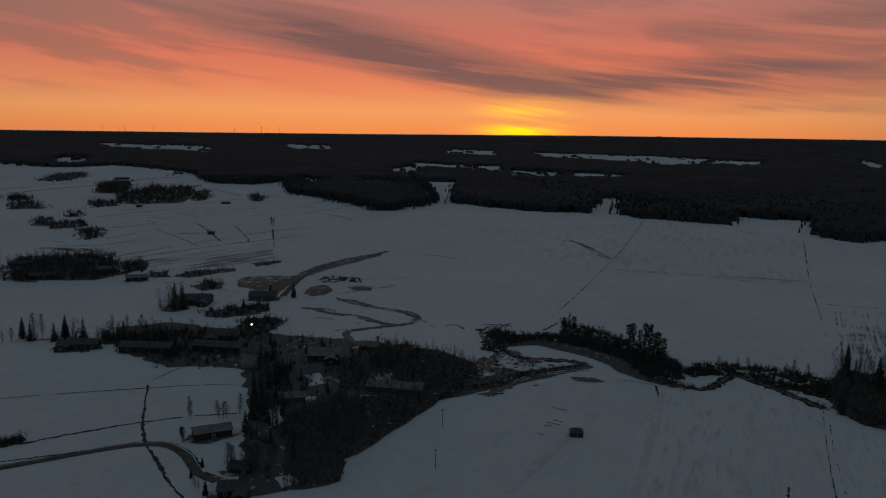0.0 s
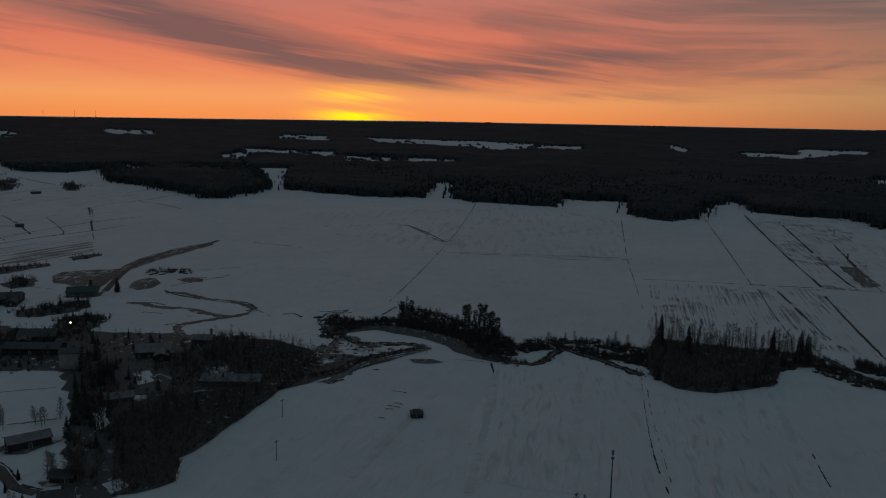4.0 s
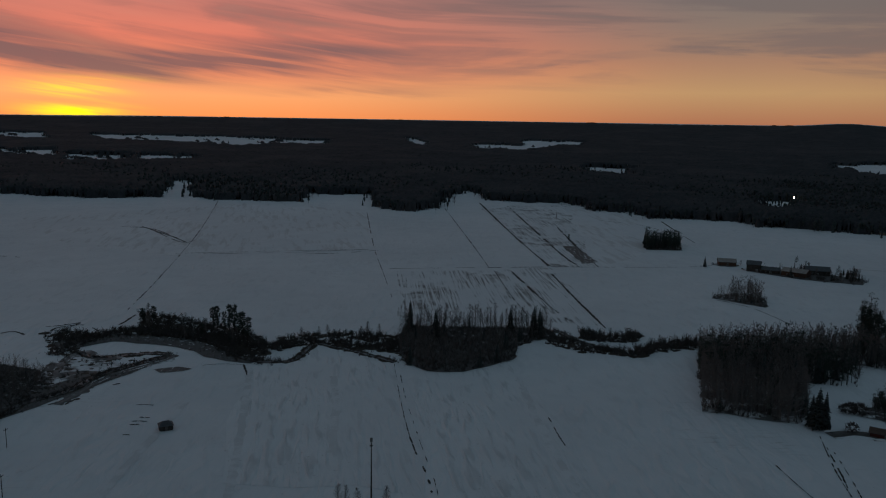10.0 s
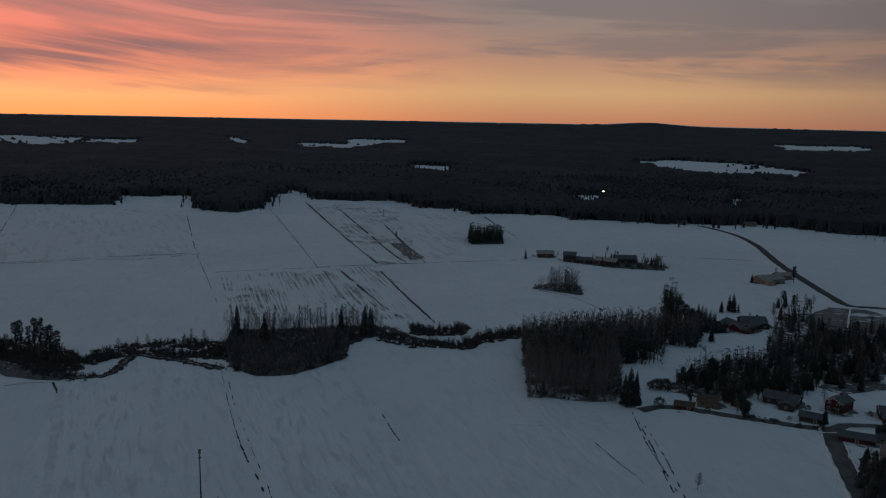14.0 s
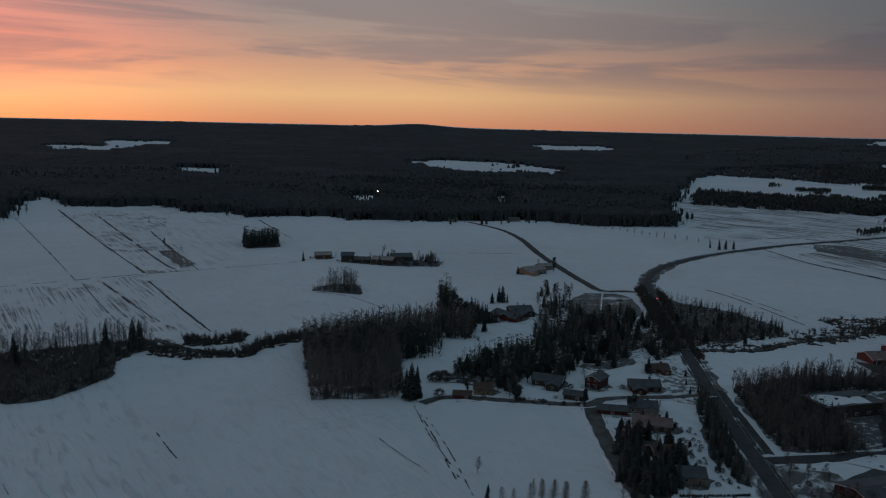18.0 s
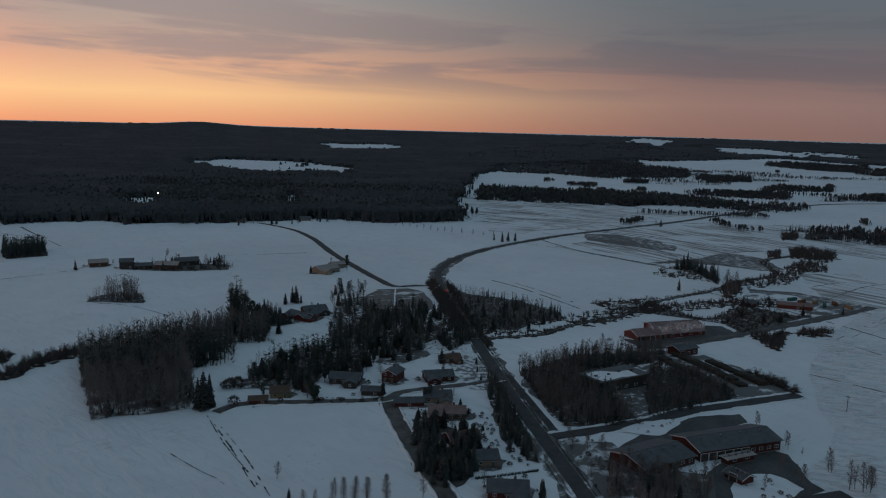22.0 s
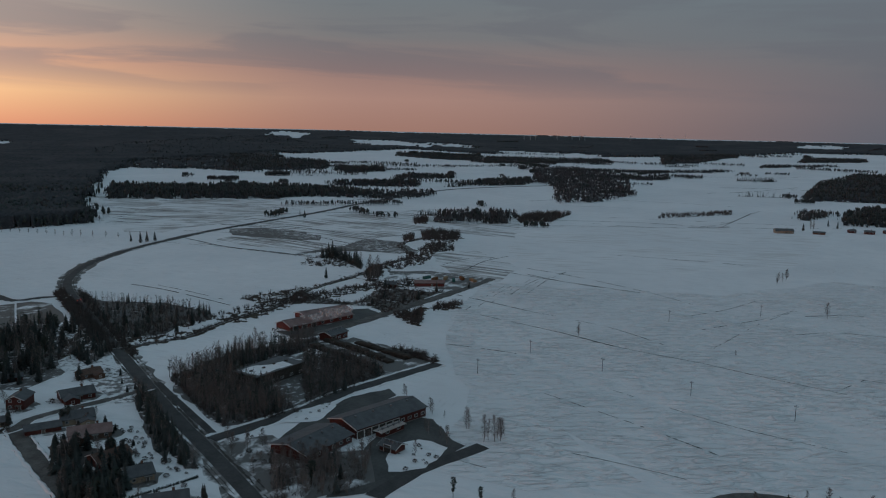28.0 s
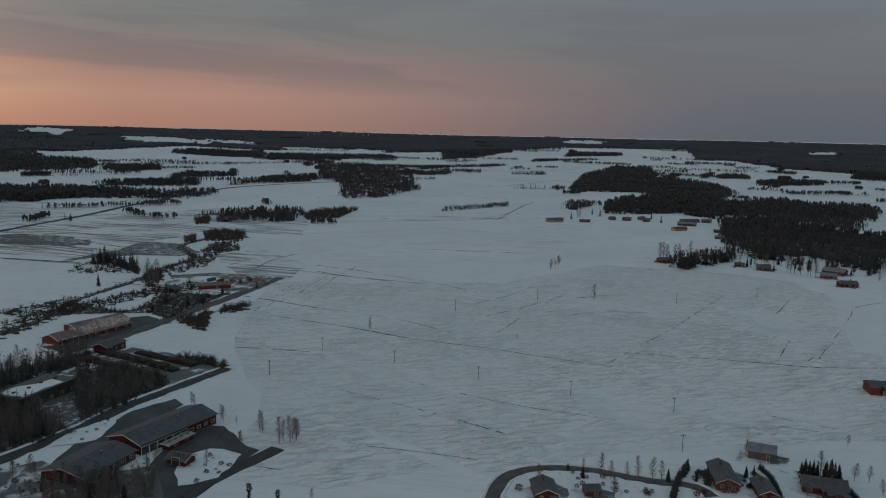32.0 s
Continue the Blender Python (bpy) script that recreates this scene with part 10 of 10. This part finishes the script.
mx, my = MAST[0]
mast = tagged(new("antenna_mast"), "slim steel antenna mast rising from the snowy field", "mast")
mast.matrix_world = pose(mx, my, 0)
v, f = [], []
stem(v, f, [(0, 0, -0.2), (0, 0, 12), (0, 0, 21.0)], [0.28, 0.2, 0.14], 10)
part("shaft", tri_mesh("shaft", v, f, PAINT["darkwood"], True), mast)
part("head", box_mesh("head", PAINT["concrete"], (-0.4, 0.4, -0.12, 0.12, 20.6, 22.0), (-0.12, 0.12, -0.4, 0.4, 20.6, 22.0)), mast, None, "pale antenna panels")
part("platform", box_mesh("platform", PAINT["darkwood"], (-0.5, 0.5, -0.5, 0.5, 19.4, 19.5)), mast)

# ---- hut in the field, with its hipped roof ----
(ax, ay), (bx, by) = HUT
hl, ht = along((ax, ay), (bx, by))
hut = tagged(new("field_hut"), "small dark hip-roofed hut alone in the snow", "hut")
hut.matrix_world = pose((ax + bx) / 2, (ay + by) / 2 + 2.2, 0, 0, 0, ht)
part("wall", box_mesh("wall", PAINT["darkwood"], (-hl / 2 + 0.3, hl / 2 - 0.3, -2.0, 2.0, -0.1, 2.0)), hut)
bm = bmesh.new()
lo = [bm.verts.new(q) for q in ((-hl / 2, -2.5, 1.9), (hl / 2, -2.5, 1.9), (hl / 2, 2.5, 1.9), (-hl / 2, 2.5, 1.9))]
up = [bm.verts.new(q) for q in ((-hl / 5, 0, 3.4), (hl / 5, 0, 3.4))]
bm.faces.new(lo[::-1])
bm.faces.new((lo[0], lo[1], up[1], up[0]))
bm.faces.new((lo[1], lo[2], up[1]))
bm.faces.new((lo[2], lo[3], up[0], up[1]))
bm.faces.new((lo[3], lo[0], up[0]))
part("roof", bm_mesh("roof", bm, PAINT["slate"]), hut)
part("door", DOOR_LEAF, hut, pose(0, -2.06, 0, 0, 0, 180))

# ---- loop road and yards of the lower village ----
tagged(new("road", ribbon("road", LOOP_ROAD, ((2.6, 0.02), (2.2, 0.10), (0, 0.14), (-2.2, 0.10), (-2.6, 0.02)), GRAVEL_ROAD, 4.0, 0.06)), "curved village lane with slush", "road", kind="structure")
for poly in (MUD_A, MUD_B):
    tagged(patch("mud", poly, 0.10, SNOW_YARD, 0, 0.8, 12, 4.0), "muddy ground with melting snow", "mud", kind="structure")

# ---- log piles and timber stacks ----
LOG = rough_stuff("stacked_logs", (0.03, 0.025, 0.021), (0.095, 0.075, 0.06), 0.5, 0.85, 0, 0.05, 0.4, (1, 4, 4))


def log_shape():
    v, f = [], []
    n = 8
    for x in (-2.4, 2.4):
        for s in range(n):
            v.append((x, 0.2 * math.cos(s * 0.7854), 0.2 * math.sin(s * 0.7854)))
    for s in range(n):
        a, b = s, (s + 1) % n
        f += [(a, b, b + n), (a, b + n, a + n)]
    for s in range(1, n - 1):
        f += [(0, s + 1, s), (n, n + s, n + s + 1)]
    return tri_mesh("log", v, f, LOG)


LOG_MESH = log_shape()
rnd = random.Random(77)
for line in (LOGS_A, LOGS_B, LOGS_C):
    pts = []
    for q in smooth_line(line, 0.5):
        if not pts or (q - pts[-1]).length >= 6.85:
            pts.append(q)
    for q, q2 in zip(pts, pts[1:]):
        d = (q2 - q).normalized()
        ang = math.degrees(math.atan2(d.y, d.x))
        pile = tagged(new("log_pile"), "long pile of sawlogs on the muddy yard", "log pile", "log piles")
        pile.matrix_world = pose(q.x, q.y, 0, 0, 0, ang + 90)
        k = 0
        for row in range(rnd.choice((3, 4, 5, 5))):
            for i in range(rnd.choice((10, 11, 11))):
                part("log", LOG_MESH, pile, pose(rnd.uniform(-0.25, 0.25), (i - 5 + 0.5 * (row % 2)) * 0.62, 0.26 + row * 0.42, rnd.uniform(0, 90), 0, rnd.uniform(-1, 1)) @ Matrix.Diagonal((1, rnd.uniform(1.15, 1.5), rnd.uniform(1.15, 1.5), 1)))

STACK_PAINT = [rough_stuff("blue_green_tarpaulin", (0.03, 0.09, 0.08), (0.06, 0.15, 0.13), 0.5), rough_stuff("orange_painted_steel", (0.12, 0.055, 0.025), (0.2, 0.09, 0.04), 0.5), rough_stuff("sawn_timber", (0.2, 0.14, 0.08), (0.34, 0.25, 0.15), 0.4)]
for i, (x, y) in enumerate(STACKS):
    st = tagged(new("timber_stack"), ("timber stack under a green tarpaulin", "orange machine frame on the timber yard", "stack of sawn timber on bearers")[i % 3], "stack")
    st.matrix_world = pose(x, y, 0, 0, 0, -20 + 13 * i)
    part("load", box_mesh("load", STACK_PAINT[i % 3], (-4, 4, -1.2, 1.2, 0.3, 2.2), (-3.8, 3.8, -1.0, 1.0, 2.2, 2.5)), st)
    for dx in (-3, 0, 3):
        part("bearer", box_mesh("bearer", PAINT["darkwood"], (dx - 0.1, dx + 0.1, -1.3, 1.3, -0.05, 0.3)), st)

# ---- far wind turbines and masts on the skyline ----
def turbine(x, y, seed):
    rnd = random.Random(seed)
    root = tagged(new("wind_turbine"), "white wind turbine far off on the skyline", "wind turbine", "wind farm")
    root.matrix_world = pose(x, y, float(ground_z(x, y)), 0, 0, 180 - math.degrees(math.atan2(x, y)) + rnd.uniform(-30, 30)) @ Matrix.Scale(0.62, 4)
    v, f = [], []
    stem(v, f, [(0, 0, 0), (0, 0, 46)], [1.6, 1.0], 8)
    part("tower", tri_mesh("tower", v, f, PAINT["trim"], True), root)
    part("nacelle", box_mesh("nacelle", PAINT["trim"], (-1.0, 1.0, -2.5, 2.5, 45, 47.5)), root)
    a0 = rnd.uniform(0, 120)
    for i in range(3):
        part("blade", box_mesh("blade", PAINT["trim"], (-0.7, 0.7, -0.2, 0.2, 0, 20), (-0.35, 0.35, -0.15, 0.15, 20, 26)), root, pose(0, -2.8, 46.2, 0, a0 + 120 * i, 0))


for i, (x, y) in enumerate(TURB):
    s = 0.965
    turbine(x * s, y * s, 400 + i)
for x, y in MASTS:
    m = tagged(new("skyline_mast"), "thin dark mast far off on the skyline", "mast", "skyline masts")
    m.matrix_world = pose(x * 0.97, y * 0.97, float(ground_z(x * 0.97, y * 0.97)))
    v, f = [], []
    stem(v, f, [(0, 0, 0), (0, 0, 44)], [0.8, 0.5], 6)
    part("shaft", tri_mesh("shaft", v, f, PAINT["darkwood"]), m)
    part("head", box_mesh("head", PAINT["darkwood"], (-0.8, 0.8, -0.8, 0.8, 41, 44)), m)

# ---- lights that are lit ----
GLOW = bpy.data.materials.new("lamp_glow")
GLOW.use_nodes = True
gk = Nodes(GLOW.node_tree)
ge = gk.add("ShaderNodeEmission")
ge.inputs[0].default_value, ge.inputs[1].default_value = (1.0, 0.86, 0.6, 1), 9.0
gk.link(ge.outputs[0], gk.add("ShaderNodeOutputMaterial").inputs[0])


def yard_lamp(x, y, h, size, label):
    root = tagged(new("yard_lamp"), label, "lamp", "lit lamps")
    root.matrix_world = pose(x, y, float(ground_z(x, y)))
    v, f = [], []
    stem(v, f, [(0, 0, 0), (0, 0, h)], [0.12, 0.08], 8)
    part("post", tri_mesh("post", v, f, PAINT["darkwood"], True), root)
    bm = bmesh.new()
    bmesh.ops.create_icosphere(bm, subdivisions=2, radius=size)
    part("bulb", bm_mesh("bulb", bm, GLOW), root, pose(0, 0, h + size), "glowing warm white bulb")


yard_lamp(*LAMP_A[0], 5.0, 0.4, "lit yard lamp on a post by the farmhouse")
yard_lamp(*SITE[0], 9.0, 1.1, "lit floodlight on a post in the far clearing")


# ---- a car on the main road ----
def car(x, y, turn):
    root = tagged(new("car"), "dark small car with red tail lights on the road", "car")
    root.matrix_world = pose(x, y, 0.25, 0, 0, turn)
    bm = bmesh.new()
    prof = [(-2.1, 0.3), (-2.15, 0.8), (-1.9, 0.95), (-1.5, 1.4), (0.3, 1.45), (1.0, 0.95), (2.0, 0.8), (2.1, 0.3)]
    a, z = [[bm.verts.new((px, sy, pz)) for px, pz in prof] for sy in (-0.85, 0.85)]
    bm.faces.new(a)
    bm.faces.new(z[::-1])
    for i in range(len(prof)):
        k = (i + 1) % len(prof)
        bm.faces.new((a[i], z[i], z[k], a[k]))
    bmesh.ops.recalc_face_normals(bm, faces=bm.faces)
    part("body", bm_mesh("body", bm, PAINT["slate"]), root)
    part("windscreen", box_mesh("windscreen", PAINT["pane"], (-1.3, 0.2, -0.87, 0.87, 1.0, 1.35)), root)
    for wx in (-1.3, 1.3):
        for sy in (-0.8, 0.8):
            v, f = [], []
            stem(v, f, [(0, -0.1, 0), (0, 0.1, 0)], [0.32, 0.32], 12)
            part("wheel", tri_mesh("wheel", v, f, PAINT["darkwood"]), root, pose(wx, sy, 0.32))
    for sy in (-0.65, 0.65):
        part("tail_light", box_mesh("tail_light", TAIL, (-2.2, -2.14, sy - 0.18, sy + 0.18, 0.65, 0.82)), root, None, "glowing red tail light")


TAIL = bpy.data.materials.new("tail_light_glow")
TAIL.use_nodes = True
tk = Nodes(TAIL.node_tree)
te = tk.add("ShaderNodeEmission")
te.inputs[0].default_value, te.inputs[1].default_value = (1.0, 0.04, 0.02, 1), 6.0
tk.link(te.outputs[0], tk.add("ShaderNodeOutputMaterial").inputs[0])
car(427.5, 398.2, 51.1)

# ---- steam drifting from the sawmill ----
STEAM_MAT = bpy.data.materials.new("thin_steam")
STEAM_MAT.use_nodes = True
sk = Nodes(STEAM_MAT.node_tree)
sb = sk.add("ShaderNodeBsdfDiffuse")
sb.inputs[0].default_value = (0.8, 0.76, 0.75, 1)
st = sk.add("ShaderNodeBsdfTransparent")
sm = sk.add("ShaderNodeMixShader")
sco = sk.add("ShaderNodeTexCoord").outputs["Object"]
sk.put(sm.inputs[0], sk.ramp(sk.noise(sco, 0.35, 4.0, 0.6, 0.5), [(0.39, 0.0), (0.65, 0.42)]))
sk.link(st.outputs[0], sm.inputs[1])
sk.link(sb.outputs[0], sm.inputs[2])
sk.link(sm.outputs[0], sk.add("ShaderNodeOutputMaterial").inputs[0])
rnd = random.Random(91)
bm = bmesh.new()
puffs = smooth_line(STEAM, 3.2)
for i, q in enumerate(puffs):
    r = 1.0 + 2.3 * math.sin(math.pi * min(1, 0.15 + i / len(puffs)))
    m = pose(q.x + rnd.uniform(-1, 1), q.y + rnd.uniform(-1, 1), 6.0 + 3.0 * math.exp(-i * 0.25) + rnd.uniform(-1, 1), rnd.uniform(0, 90), rnd.uniform(0, 90)) @ Matrix.Diagonal((r * 1.3, r, r * 0.8, 1))
    bmesh.ops.create_icosphere(bm, subdivisions=2, radius=1.0, matrix=m)
steam = new("steam_plume", bm_mesh("steam_plume", bm, STEAM_MAT))
steam.visible_shadow = False
tagged(steam, "thin pale steam drifting over the sawmill roof", "steam", kind="stuff")
